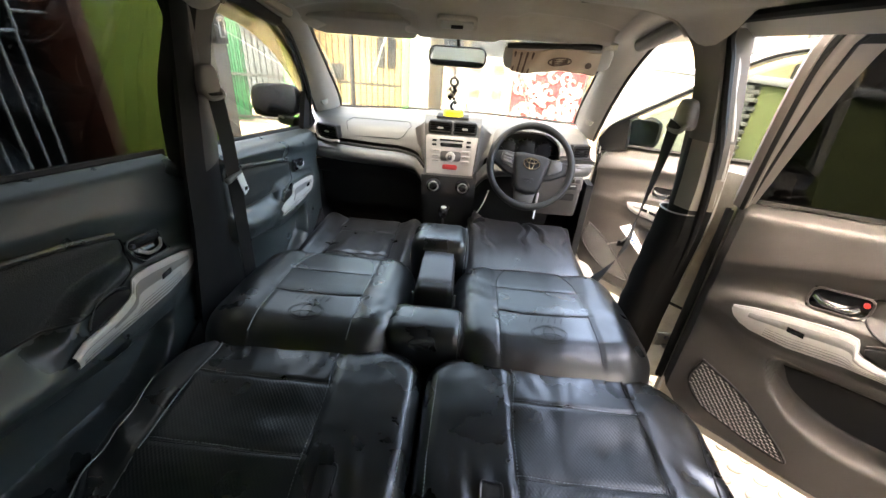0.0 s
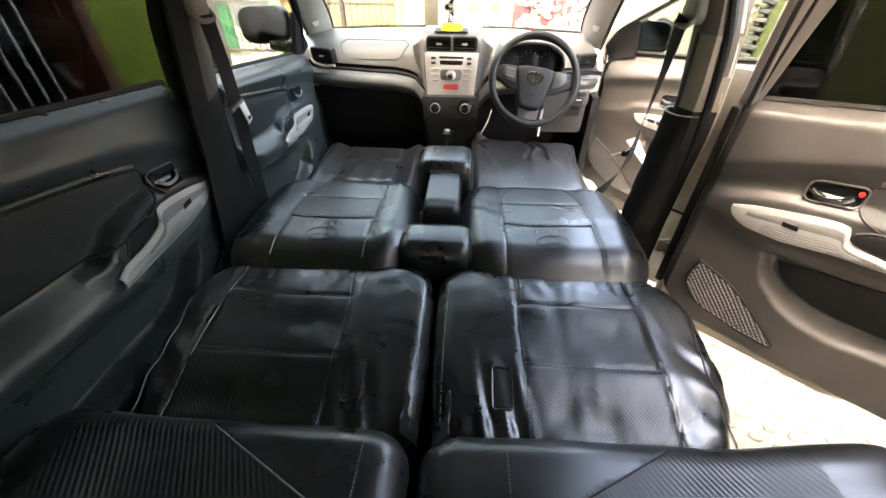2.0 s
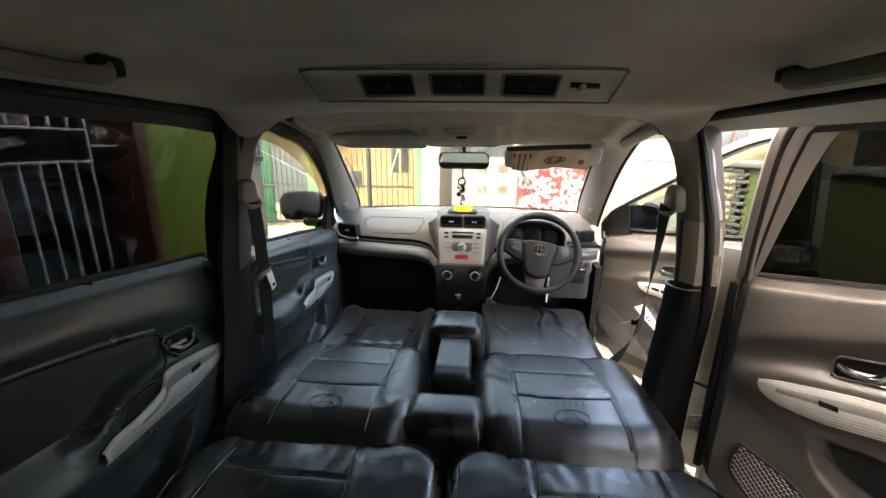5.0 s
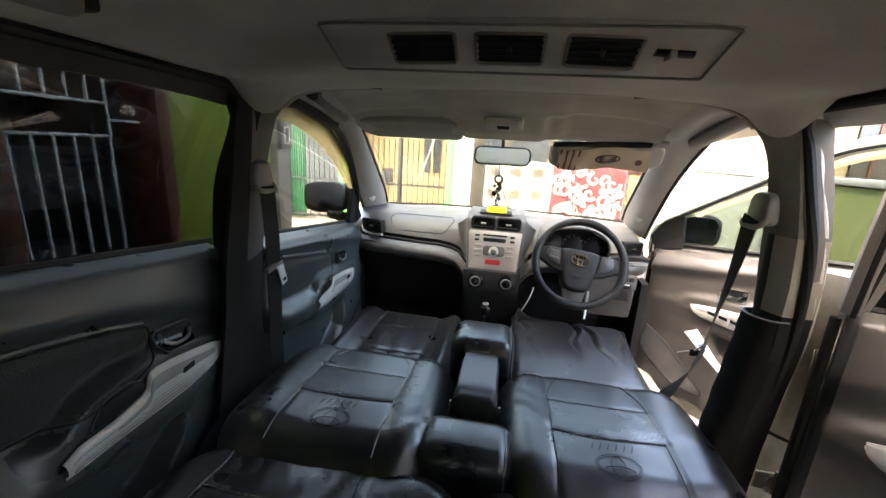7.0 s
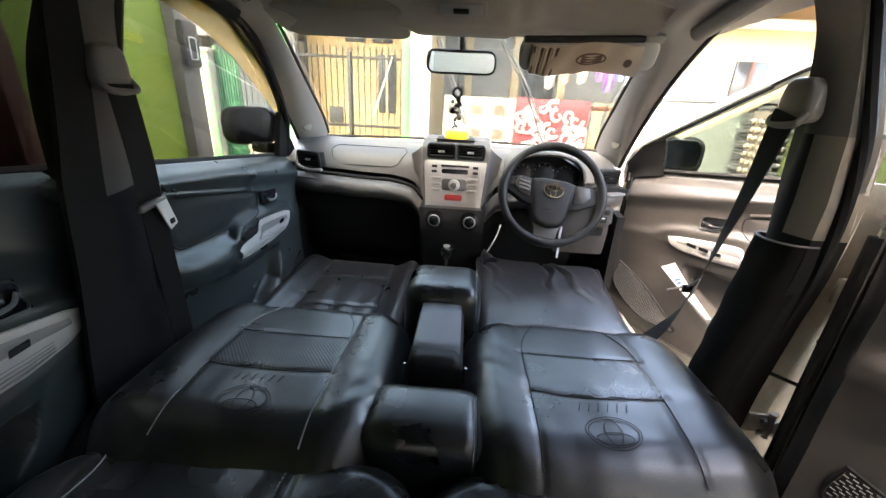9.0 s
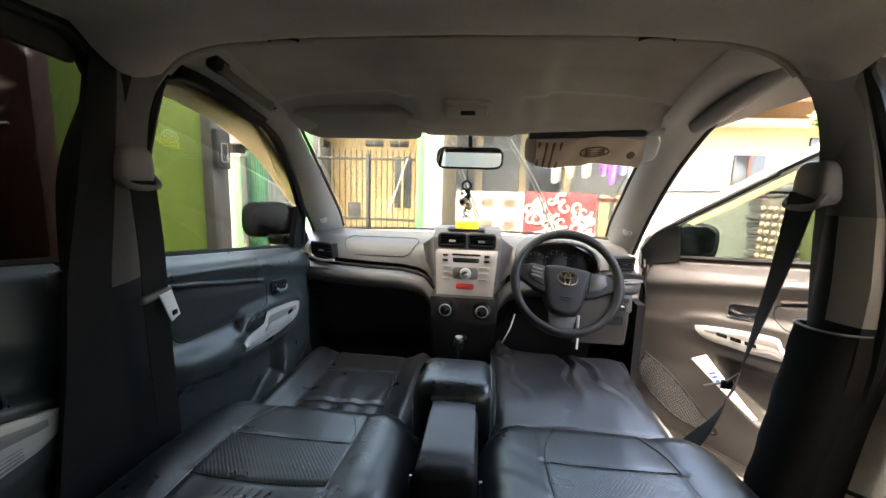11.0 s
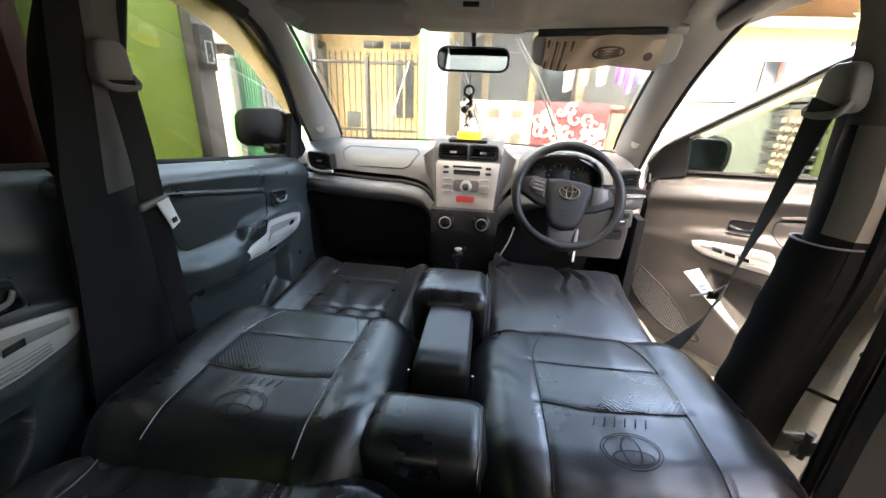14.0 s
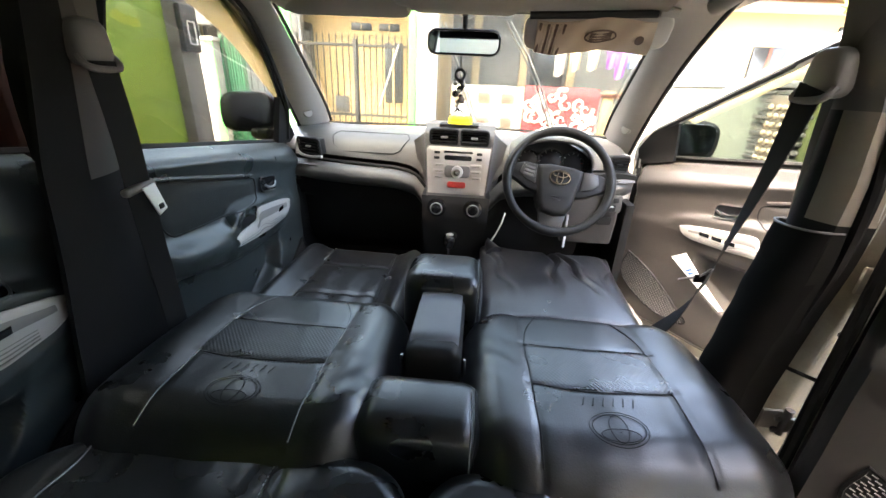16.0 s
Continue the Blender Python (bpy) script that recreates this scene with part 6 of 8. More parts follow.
    spk = put("speaker_grille", bm, MESHMAT, lab="punched speaker mesh")
    rimp = [Vector((w(q.x, q.y - sill(q.x), q.y) + 0.005, -q.x, q.y)) for q in sp]
    put("speaker_rim", tube(rimp, 0.004, 6, closed=True, up=(1, 0, 0)), BLACK_MATT)
    bm = bmesh.new()
    us, zs = [q.x for q in sp], [q.y for q in sp]
    def inside(a, b):
        c = False
        for i in range(len(sp)):
            p, q = sp[i], sp[i - 1]
            if (p.y > b) != (q.y > b) and a < (q.x - p.x) * (b - p.y) / (q.y - p.y) + p.x:
                c = not c
        return c
    k = 0
    zz = min(zs)
    while zz < max(zs):
        uu = min(us) + (0.0065 if k % 2 else 0)
        while uu < max(us):
            if inside(uu, zz) and inside(uu + 0.008, zz):
                x = w(uu, zz - sill(uu), zz) + 0.0075
                tube([(x, -uu, zz), (x, -uu - 0.0078, zz - 0.002)], 0.0016, 4, bm)
            uu += 0.013
        zz += 0.0075
        k += 1
    # rib tone per door: lighter where the right doors catch light
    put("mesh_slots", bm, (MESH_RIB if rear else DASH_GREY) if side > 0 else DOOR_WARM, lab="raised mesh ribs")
    # window frame, leaning inwards, and its pane
    def lean(z, u):
        return 0.0 + 0.235 * max(0, z - sill(u))
    if rear:
        fo = -0.055 if side < 0 else 0.0
        out = [(fo, sill(0.0)), (0.008 + fo, 1.26), (0.018 + fo, 1.39), (0.030 + fo, 1.465), (0.055 + fo * 0.7, 1.505), (0.12, 1.518), (0.45, 1.522), (0.75, 1.508), (length - 0.02, 1.44), (length, sill(length))]
    else:
        if side < 0:
            out = [(0.0, 1.05), (0.025, 1.145), (0.050, 1.192), (0.120, 1.267), (0.208, 1.346), (0.290, 1.408), (0.37, 1.448), (0.48, 1.478), (0.60, 1.492), (0.69, 1.494), (0.745, 1.484), (0.768, 1.44), (0.785, sill(0.785))]
        else:
            out = [(-0.028, 0.985), (-0.022, 1.060), (0.026, 1.132), (0.105, 1.186), (0.250, 1.275), (0.373, 1.350), (0.47, 1.408), (0.58, 1.462), (0.68, 1.486), (0.745, 1.482), (0.768, 1.44), (0.785, sill(0.785))]
    fp = spline([(-0.03 + lean(z, u), -u, z) for u, z in out], 6)
    put("window_frame", tube(fp, 0.012 if side < 0 else 0.020, 8, flat=1.25, up=(1, 0, 0)), PAINT if side > 0 and not rear else FRAME_GREY if side > 0 else BLACK_GLOSS, lab="window frame")
    put("frame_seal", tube([p + Vector((0.016, -0.004 if p.y > -length / 2 else 0.004, -0.008)) for p in fp], 0.008, 6), RUBBER)
    if side > 0 and rear:
        def frame_trim(a, b):
            z = sill(0.0) - 0.01 + 0.39 * a
            u = lerp([(sill(0.0), 0.0), (1.26, 0.008), (1.39, 0.018), (1.465, 0.030), (1.505, 0.055)], z) + (0.022 + 0.060 * a) * b
            return (-0.012 + lean(z, u) - 0.016 * b + 0.006 * math.sin(math.pi * min(1, b * 2.0)) ** 2, -u, z)
        put("frame_trim", slab(frame_trim, 16, 12, (-0.012, 0, 0)), FRAME_GREY, lab="wide taupe inner window frame")
        put("frame_groove", tube([frame_trim(k / 12, 0.5) for k in range(13)], 0.004, 6), RUBBER)
    if side > 0 and not rear:
        put("chrome_strip", tube([p + Vector((-0.008, 0.012, 0.016)) for p in fp], 0.0065, 6), SILVER)
    if rear:
        put("upper_frame", slab(lambda a, b: (-0.020 + lean(1.47 + 0.05 * b, 0.1), -0.02 - 0.82 * a, 1.474 + 0.046 * b - 0.012 * (2 * a - 1) ** 4), 12, 3, (-0.012, 0, 0)), BLACK_MATT, lab="black upper window frame")
    def top_z(u):
        return lerp(out, u)
    u0, u1 = out[0][0] + 0.005, out[-1][0] - 0.005
    def pane(a, b):
        u = u0 + (u1 - u0) * a
        z = (sill(u) - 0.02) + (max(top_z(u), sill(u) + 0.005) - sill(u) + 0.02) * b
        return (-0.042 + lean(z, u), -u, z)
    put("pane", slab(pane, 36, 8, (-0.003, 0, 0)), glass_mat, shadow=False, lab="tinted window pane" if rear else "lightly tinted window pane")
    if rear:
        uq = length - 0.24
        put("quarter_bar", tube([(-0.03 + lean(sill(uq), uq), -uq, sill(uq)), (-0.03 + lean(1.49, uq), -uq + 0.03, 1.49)], 0.014, 8), BLACK_GLOSS)
    put("sill_seal", tube([(-0.035, -length * t / 12, sill(length * t / 12) + 0.006) for t in range(13)], 0.009, 6), RUBBER)
    put("belt_trim", tube([(-0.075, -length * t / 12, sill(length * t / 12) - 0.004) for t in range(13)], 0.012, 6), BLACK_GLOSS)
    # smoked rain deflector outside the upper frame
    if not rear:
        vis = [(u, z) for u, z in out if 0.05 < u < 0.76]
        vp = spline([(u, z, 0) for u, z in vis], 8)
        def band(a, b):
            u = 0.0 + 0.755 * a
            hi = lerp([(0.0, 1.214), (0.10, 1.285), (0.19, 1.347), (0.29, 1.400), (0.38, 1.441), (0.50, 1.478), (0.59, 1.494), (0.69, 1.504), (0.76, 1.502)], u)
            lo = lerp([(0.0, 1.172), (0.15, 1.258), (0.24, 1.312), (0.34, 1.364), (0.46, 1.409), (0.55, 1.434), (0.62, 1.447), (0.70, 1.458), (0.76, 1.461)], u)
            z = hi + (lo - hi) * b
            return (-0.055 + lean(z, u) - 0.010 * math.sin(1.6 * b), -u, z)
        def dfl(a, b):
            q = vp[min(len(vp) - 1, int(round(a * (len(vp) - 1))))]
            z = q.y - 0.008 - (0.010 + 0.026 * a) * b
            u = q.x + 0.012 + 0.020 * b * (1 - a)
            return (-0.062 + lean(z, u) - 0.014 * math.sin(1.6 * b), -u, z)
        put("rain_deflector", slab(band if side < 0 else dfl, len(vp) - 1, 5, (-0.003, 0, 0)), AMBER, lab="smoked amber rain deflector", shadow=False)
        if side > 0:
            put("corner_sail", slab(lambda a, b: (-0.012 + lean(1.0 + 0.17 * b, 0.1), 0.020 - 0.130 * a, sill(0.0) - 0.03 + 0.035 * a + (top_z(-0.020 + 0.130 * a) - 0.004 - sill(0.0) + 0.03 - 0.035 * a) * b), 10, 6, (-0.018, 0, 0)), BLACK_MATT, lab="black mirror base triangle")
        else:
            put("corner_sail", slab(lambda a, b: (-0.012 + lean(sill(0.1) + 0.10 * b, 0.1), 0.02 - 0.09 * a, sill(0.09 * a) + (0.03 + 0.13 * a) * b), 6, 4, (-0.02, 0, 0)), BLACK_MATT, lab="black mirror base triangle")
        # outside mirror
        mo = bmesh.new()
        bmesh.ops.create_uvsphere(mo, u_segments=28, v_segments=18, radius=1.0)
        for q in mo.verts:
            x, y, z = q.co
            e = 0.55
            x, y, z = (math.copysign(abs(c) ** e, c) for c in (x, y, z))
            y = y * (0.055 if y > 0 else 0.018)
            if side > 0:
                q.co = (0.43 * x * 0.078 - 0.9 * y - 0.095, 0.9 * x * 0.078 + 0.43 * y - 0.128, z * 0.067 + 1.112 + 0.008 * x)
                continue
            q.co = (x * 0.116 - 0.185, y + 0.06, z * 0.076 + 1.128 + 0.006 * x)
        mh = put("mirror_housing", mo, BLACK_GLOSS if side < 0 else BLACK_MATT, lab="black door mirror housing")
        mp = prism(rounded(0.128, 0.108, 0.034), (-0.0785, -0.1362, 1.112), (0.431, 0.902, 0), (0, 0, 1), (0.0030, -0.0014, 0), 0.001)
        if side > 0:
            put("mirror_glass", mp, MIRROR, mh, "mirror glass", smooth=False)
        else:
            mp.free()
        put("mirror_arm", tube([(-0.04, -0.06, 1.06), (-0.11 if side > 0 else -0.15, -0.09 if side > 0 else 0.03, 1.05)], 0.022, 10), BLACK_MATT, mh)
    return d


# inset vinyl copied per side as well, its light and shade in the colour
INSET_DARK = material("shaded_side_inset_vinyl", (0.014, 0.0172, 0.0168), 0.5, spec=0.4, vary=0.15, fine=420, fine_bump=0.9, bump=0.05)
INSET_WARM = material("lit_side_inset_vinyl", (0.038, 0.0345, 0.032), 0.55, vary=0.15, fine=420, fine_bump=0.9, bump=0.05)
TRIM_GREY = material("satin_grey_trim_insert", (0.20, 0.195, 0.185), 0.42, metal=0.2, vary=0.08, fine=700, fine_bump=0.12, bump=0.02)
MESH_RIB = material("light_grey_mesh_rib", (0.17, 0.16, 0.15), 0.45, vary=0.1)
MESHMAT = material("dark_mesh", (0.010, 0.0095, 0.009), 0.6, fine=400)
door(-1, False, (-0.66, 2.19, 0), 0, "front_door", "closed left front car door with trim in a shaded grey and silver armrest", DOOR_DARK, TINT_FRONT, PAINT)
door(-1, True, (-0.685, 1.315, 0), 0, "rear_door", "closed left rear car door with trim in a shaded grey and dark window", DOOR_DARK, TINT, PAINT)
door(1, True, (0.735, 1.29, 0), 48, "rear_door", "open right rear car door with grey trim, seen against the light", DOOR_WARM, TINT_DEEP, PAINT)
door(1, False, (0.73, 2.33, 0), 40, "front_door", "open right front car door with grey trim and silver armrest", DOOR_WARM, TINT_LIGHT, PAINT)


# ---- belts ----
def belt(s, anchor_y, anchor_z, path, tongue, label, x=0.588, twist=None):
    b = thing("seat_belt", (s * x, anchor_y, anchor_z), label, "seat belt", group="front seat belts")
    off = Vector((s * x, anchor_y, anchor_z))
    cap = bmesh.new()
    bmesh.ops.create_uvsphere(cap, u_segments=20, v_segments=14, radius=1.0)
    for q in cap.verts:
        c = [math.copysign(abs(k) ** 0.55, k) for k in q.co]
        q.co = (c[0] * 0.020, c[1] * 0.035 * (1 - 0.10 * c[2]), c[2] * 0.036 + 0.030)
    part("anchor_cap", cap, BELT_GREY, b, "grey plastic belt anchor cap")
    part("guide_loop", tube(spline([(-s * 0.010, -0.033, 0.010), (-s * 0.022, -0.030, -0.006), (-s * 0.024, 0.0, -0.010), (-s * 0.022, 0.030, -0.006), (-s * 0.010, 0.033, 0.010)], 6), 0.0060, 8), BELT_GREY, b)
    p = spline([Vector(q) - off for q in path], 8)
    def strap(u, v):
        i = min(len(p) - 1, int(round(u * (len(p) - 1))))
        t = (p[min(len(p) - 1, i + 1)] - p[max(0, i - 1)]).normalized()
        side = t.cross(Vector((s, 0.25, 0))).normalized()
        if twist:
            a = radians(lerp(twist, u))
            side = side * math.cos(a) + t.cross(side) * math.sin(a)
        return p[i] + side * (v - 0.5) * 0.046
    part("webbing", slab(strap, len(p) - 1, 4, (-s * 0.0015, 0, 0)), WEBBING, b, "black woven webbing")
    if tongue:
        tp = Vector(tongue) - off
        h = part("tongue_holder", box(-0.008, 0.008, -0.038, 0.034, -0.007, 0.008, 0.006, 3), BELT_GREY, b, "grey belt tongue holder")
        h.location = tp
        h.rotation_euler = (radians(8), 0, 0)
        tg = part("tongue", prism([(0.012, -0.062), (0.036, -0.056), (0.026, 0.0), (-0.004, 0.0)], (-s * 0.008, 0, 0), (0, 1, 0), (0, 0, 1), (-s * 0.003, 0, 0), 0.001), BRIGHT_STEEL, h, "steel belt tongue")
        part("tongue_slot", box(-0.0025, 0.0025, -0.006, 0.006, -0.005, 0.005, 0.001), BLACK_MATT, h).location = (-s * 0.0105, 0.022, -0.046)
    return b


belt(-1, 1.350, 1.272, [(-0.568, 1.346, 1.275), (-0.560, 1.346, 1.15), (-0.562, 1.348, 1.02), (-0.585, 1.38, 0.80), (-0.60, 1.40, 0.58)], (-0.558, 1.346, 1.062), "hanging black passenger seat belt with steel tongue")
belt(1, 1.385, 1.275, [(0.566, 1.375, 1.285), (0.585, 1.43, 1.14), (0.605, 1.50, 0.98), (0.625, 1.565, 0.84), (0.59, 1.565, 0.76), (0.545, 1.57, 0.69)], None, "slack black driver seat belt", x=0.592, twist=[(0, 0), (0.25, 25), (0.6, 62), (0.72, 40), (1, 10)])
_lt = new("belt_tongue")
tagged(_lt, "grey belt tongue bar threaded on the slack driver belt", "belt tongue")
_lt.location = (0.598, 1.540, 0.881)
part("bar", tube([Vector(q) - Vector(_lt.location) for q in ((0.567, 1.565, 0.857), (0.598, 1.540, 0.881), (0.610, 1.525, 0.908))], 0.0045, 8, flat=0.6), BELT_GREY, _lt)
part("tab", box(-0.012, 0.012, -0.003, 0.003, -0.016, 0.004, 0.002), BLACK_MATT, _lt)
# black sleeve wrapped round the lower right pillar
sl = thing("pillar_sleeve", (0.65, 1.37, 0.8), "black fabric sleeve wrapped around the door pillar", "pillar cover")
def sleeve(u, v):
    z = 0.52 + 0.55 * v
    y0 = lerp([(0.52, 1.41), (0.75, 1.385), (1.07, 1.325)], z)
    y1 = lerp([(0.52, 1.55), (0.75, 1.49), (1.07, 1.437)], z)
    a = u * math.pi
    x = lerp([(0.52, 0.675), (0.75, 0.665), (1.07, 0.662)], z)
    return Vector((x - 0.052 * math.sin(a) ** 0.6 + 0.0015 * math.sin(z * 60 + u * 7), (y0 + y1) / 2 - math.cos(a) * (y1 - y0) / 2, z - 0.01 * u)) - Vector((0.65, 1.37, 0.8))
part("sleeve", slab(sleeve, 24, 30, (0.006, 0, 0)), material("black_fabric", (0.008, 0.0075, 0.007), 0.9, spec=0.15, fine=700, fine_bump=0.7, bump=0.4), sl)
part("piping", tube([Vector(sleeve(k / 20, 1.0)) + Vector((-0.002, 0, 0)) for k in range(21)], 0.002, 6), BELT_GREY, sl, "pale top hem")
# door check strap, hinge and cable sleeve at the open rear door
ck = new("door_check")
ck.parent = shell
ck.location = (0.715, 1.40, 0.76)
part("strap", tube([(0.0, 0.0, 0.0), (0.06, -0.03, -0.012), (0.13, -0.07, -0.03)], 0.0055, 8, flat=0.7), BLACK_MATT, ck, "dark check rod")
part("pin", tube([(0.0, 0.0, -0.012), (0.0, 0.0, 0.012)], 0.008, 8), RUBBER, ck)
for z in (0.60, 0.98):
    hg = new("door_hinge")
    hg.parent = shell
    hg.location = (0.775, 1.405 if z < 0.8 else 1.345, z)
    part("knuckle", tube([(0.02, 0.0, -0.035), (0.02, 0.0, 0.035)], 0.009, 10), STEEL, hg)
    part("leaf", box(-0.03, 0.02, 0.004, 0.012, -0.026, 0.026, 0.003), JAMB, hg)
    part("leaf", box(0.018, 0.055, -0.012, -0.004, -0.020, 0.020, 0.003), JAMB, hg)
    for dz in (-0.016, 0.016):
        part("bolt", disc((-0.004, -0.008, dz), (0, -1, 0), 0.008, 0.006, 6, 0.001), STEEL, hg)
bm = bmesh.new()
pts = spline([(0, 0, 0.03), (0.015, -0.015, 0.0), (0.018, -0.02, -0.05), (0.035, -0.03, -0.075)], 10)
tube(pts, lambda t: 0.011 + 0.0035 * math.sin(t * 62), 10, bm)
for q in bm.verts:
    q.co += Vector((0.790, 1.375, 0.83))
part("cable_boot", bm, BELT_GREY, shell, "ribbed rubber cable boot")

# ---- mirror, visors, hanging things ----
rv = thing("rear_view_mirror", (0.003, 1.962, 1.377), "interior rear-view mirror in a black housing", "mirror")
rv.rotation_euler = (radians(2.9), 0, radians(-1.9))
part("housing", prism(rounded(0.208, 0.064, 0.024, 7), (0, 0.004, 0), (1, 0, 0), (0, 0, 1), (0, 0.030, 0), 0.012, seg=4), BLACK_GLOSS, rv)
part("rim", tube([(a, 0.002, b) for a, b in rounded(0.208, 0.064, 0.024, 7)], 0.003, 8, closed=True, up=(0, 1, 0)), BLACK_GLOSS, rv)
part("glass", prism(rounded(0.202, 0.058, 0.021, 7), (0, 0.004, 0), (1, 0, 0), (0, 0, 1), (0, -0.003, 0), 0.001), MIRROR, rv, "mirror glass", smooth=False)
part("stem", tube([(0, 0.02, 0.02), (0, 0.0, 0.07), (0, -0.05, 0.092)], 0.007, 8), BLACK_MATT, rv)
part("mount", box(-0.035, 0.035, -0.085, -0.035, 0.078, 0.098, 0.008), PILLAR, rv)
ch = thing("hanging_charm", (-0.002, 1.952, 1.343), "dark beaded charm hanging from the mirror", "charm")
part("cord", tube([(0, 0, 0), (0.002, 0, -0.04)], 0.0015, 5), BLACK_MATT, ch)
part("ring", tube([(0.014 * math.cos(a / 16 * math.tau), 0, -0.052 + 0.014 * math.sin(a / 16 * math.tau)) for a in range(16)], 0.004, 6, closed=True, up=(0, 1, 0)), BLACK_MATT, ch)
rg = random.Random(12)
for k in range(9):
    bmx = bmesh.new()
    bmesh.ops.create_icosphere(bmx, subdivisions=2, radius=rg.uniform(0.006, 0.012))
    o = part("bead", bmx, (BLACK_MATT, PILLAR, BLACK_GLOSS)[k % 3], ch)
    o.location = (rg.uniform(-0.013, 0.013), rg.uniform(-0.006, 0.006), -0.07 - 0.007 * k)
for k in range(4):
    part("tassel", tube(spline([(0, 0, -0.12), (rg.uniform(-0.01, 0.01), 0, -0.14), (rg.uniform(-0.015, 0.015), 0.004, -0.158)], 5), 0.0016, 5), BLACK_MATT, ch)
duck = thing("dash_ornament", (-0.005, 2.215, 1.128), "yellow and off-white dashboard ornament", "ornament")
part("base", disc((0, 0, 0.005), (0, 0, 1), 0.046, 0.010, 28, 0.004), YELLOW, duck)
bm = bmesh.new()
bmesh.ops.create_uvsphere(bm, u_segments=28, v_segments=14, radius=1.0)
for q in bm.verts:
    a = math.atan2(q.co.y, q.co.x)
    k = 1 + 0.05 * math.cos(a * 8)
    q.co = (q.co.x * 0.043 * k, q.co.y * 0.040 * k, max(-0.3, q.co.z) * 0.026 + 0.013)
part("dome", bm, YELLOW, duck, "yellow scalloped dome")
bm = bmesh.new()
bmesh.ops.create_uvsphere(bm, u_segments=24, v_segments=14, radius=1.0)
for q in bm.verts:
    q.co = (q.co.x * 0.034, q.co.y * 0.032, max(-0.2, q.co.z) * 0.030 + 0.034)
part("cap", bm, CAP_WHITE, duck, "off-white rounded cap")
part("mat", box(-0.072, 0.070, -0.05, 0.045, -0.004, 0.0005, 0.0015), BLACK_MATT, duck, "thin dark anti-slip mat")

vl = thing("sun_visor", (-0.310, 1.812, 1.464), "grey passenger sun visor folded up", "sun visor", group="sun visors")
vl.rotation_euler = (radians(-14), 0, 0)
part("board", prism(rounded(0.345, 0.19, 0.035, 6), (0, 0.0, 0.0), (1, 0, 0), (0, 1, 0), (0, 0, -0.020), 0.009, seg=4), VISOR_VINYL, vl)
part("pivot_rod", tube([(-0.15, 0.045, -0.01), (-0.185, 0.055, 0.008)], 0.006, 8), BLACK_MATT, vl)
part("clip", box(0.125, 0.155, 0.04, 0.062, -0.012, 0.008, 0.003), BLACK_MATT, vl)
vr = thing("sun_visor", (0.338, 1.80, 1.433), "grey driver sun visor wrapped in a tan pouch", "sun visor", group="sun visors")
vr.rotation_euler = (radians(-58), radians(-2), 0)
part("board", prism(rounded(0.355, 0.082, 0.026, 6), (0.0, 0.040, 0.008), (1, 0, 0), (0, 1, 0), (0, 0, -0.018), 0.008, seg=4), PILLAR, vr)
def pouch(u, v):
    x = -0.150 + 0.285 * u
    return (x, 0.006 + 0.078 * v + 0.006 * math.sin(u * 8), -0.014 - 0.006 * math.sin(math.pi * v) - 0.0025 * math.sin(u * 23 + v * 4))
po = part("pouch", slab(pouch, 40, 20, (0, 0, 0.010)), TAN_CLOTH, vr, "tan cloth pouch with brown print")
for k in range(7):
    part("pleat", tube([Vector(pouch(0.03 + 0.035 * k, 0.04)) + Vector((0, 0, -0.002)), Vector(pouch(0.02 + 0.03 * k, 0.96)) + Vector((0, 0, -0.002))], 0.0035, 6), TAN_CLOTH if k % 2 else BROWN_PRINT, po)
part("print", tube([Vector(pouch(0.55 + 0.13 * math.cos(a / 20 * math.tau), 0.5 + 0.18 * math.sin(a / 20 * math.tau))) + Vector((0, 0, -0.001)) for a in range(20)], 0.0022, 5, closed=True), BROWN_PRINT, po)
for k in range(3):
    part("print_bar", tube([Vector(pouch(0.46, 0.42 + 0.08 * k)) + Vector((0, 0, -0.001)), Vector(pouch(0.64, 0.42 + 0.08 * k)) + Vector((0, 0, -0.001))], 0.003, 5), BROWN_PRINT, po)
part("print_spot", disc(Vector(pouch(0.88, 0.5)) + Vector((0, 0, -0.004)), (0, 0, 1), 0.011, 0.002, 16), BROWN_PRINT, po)
part("hook", box(0.135, 0.18, -0.014, 0.006, -0.008, 0.016, 0.004), PILLAR, vr, "grey visor hook")
part("rod", tube([(-0.17, -0.002, -0.004), (0.13, -0.004, -0.004)], 0.009, 8), BLACK_MATT, vr)

# wipers standing off the glass
for nm, a, c, e in (("wiper", (0.43, 2.80, 1.07), (0.30, 2.74, 1.32), (0.155, 2.70, 1.53)), ("wiper", (0.045, 2.86, 1.06), (-0.05, 2.80, 1.30), (-0.14, 2.74, 1.52))):
    wp = thing(nm, a, "windscreen wiper lifted off the glass", "wiper", group="wipers")
    o = Vector(a)
    pp = [Vector(a) - o, Vector(c) - o, Vector(e) - o]
    part("arm", tube(spline(pp, 8), 0.0045, 6), STEEL, wp)
    part("blade", tube([p + Vector((0.018, -0.01, 0)) for p in spline(pp, 8)], 0.0045, 6), SILVER, wp)

# phone and cable
wire = part("charging_cable", tube(spline([(0.115, 2.10, 0.66), (0.14, 2.06, 0.72), (0.17, 2.05, 0.79), (0.185, 2.06, 0.84)], 8), 0.003, 6), CAP_WHITE)
tagged(wire, "thin pale charging cable by the console", "cable")

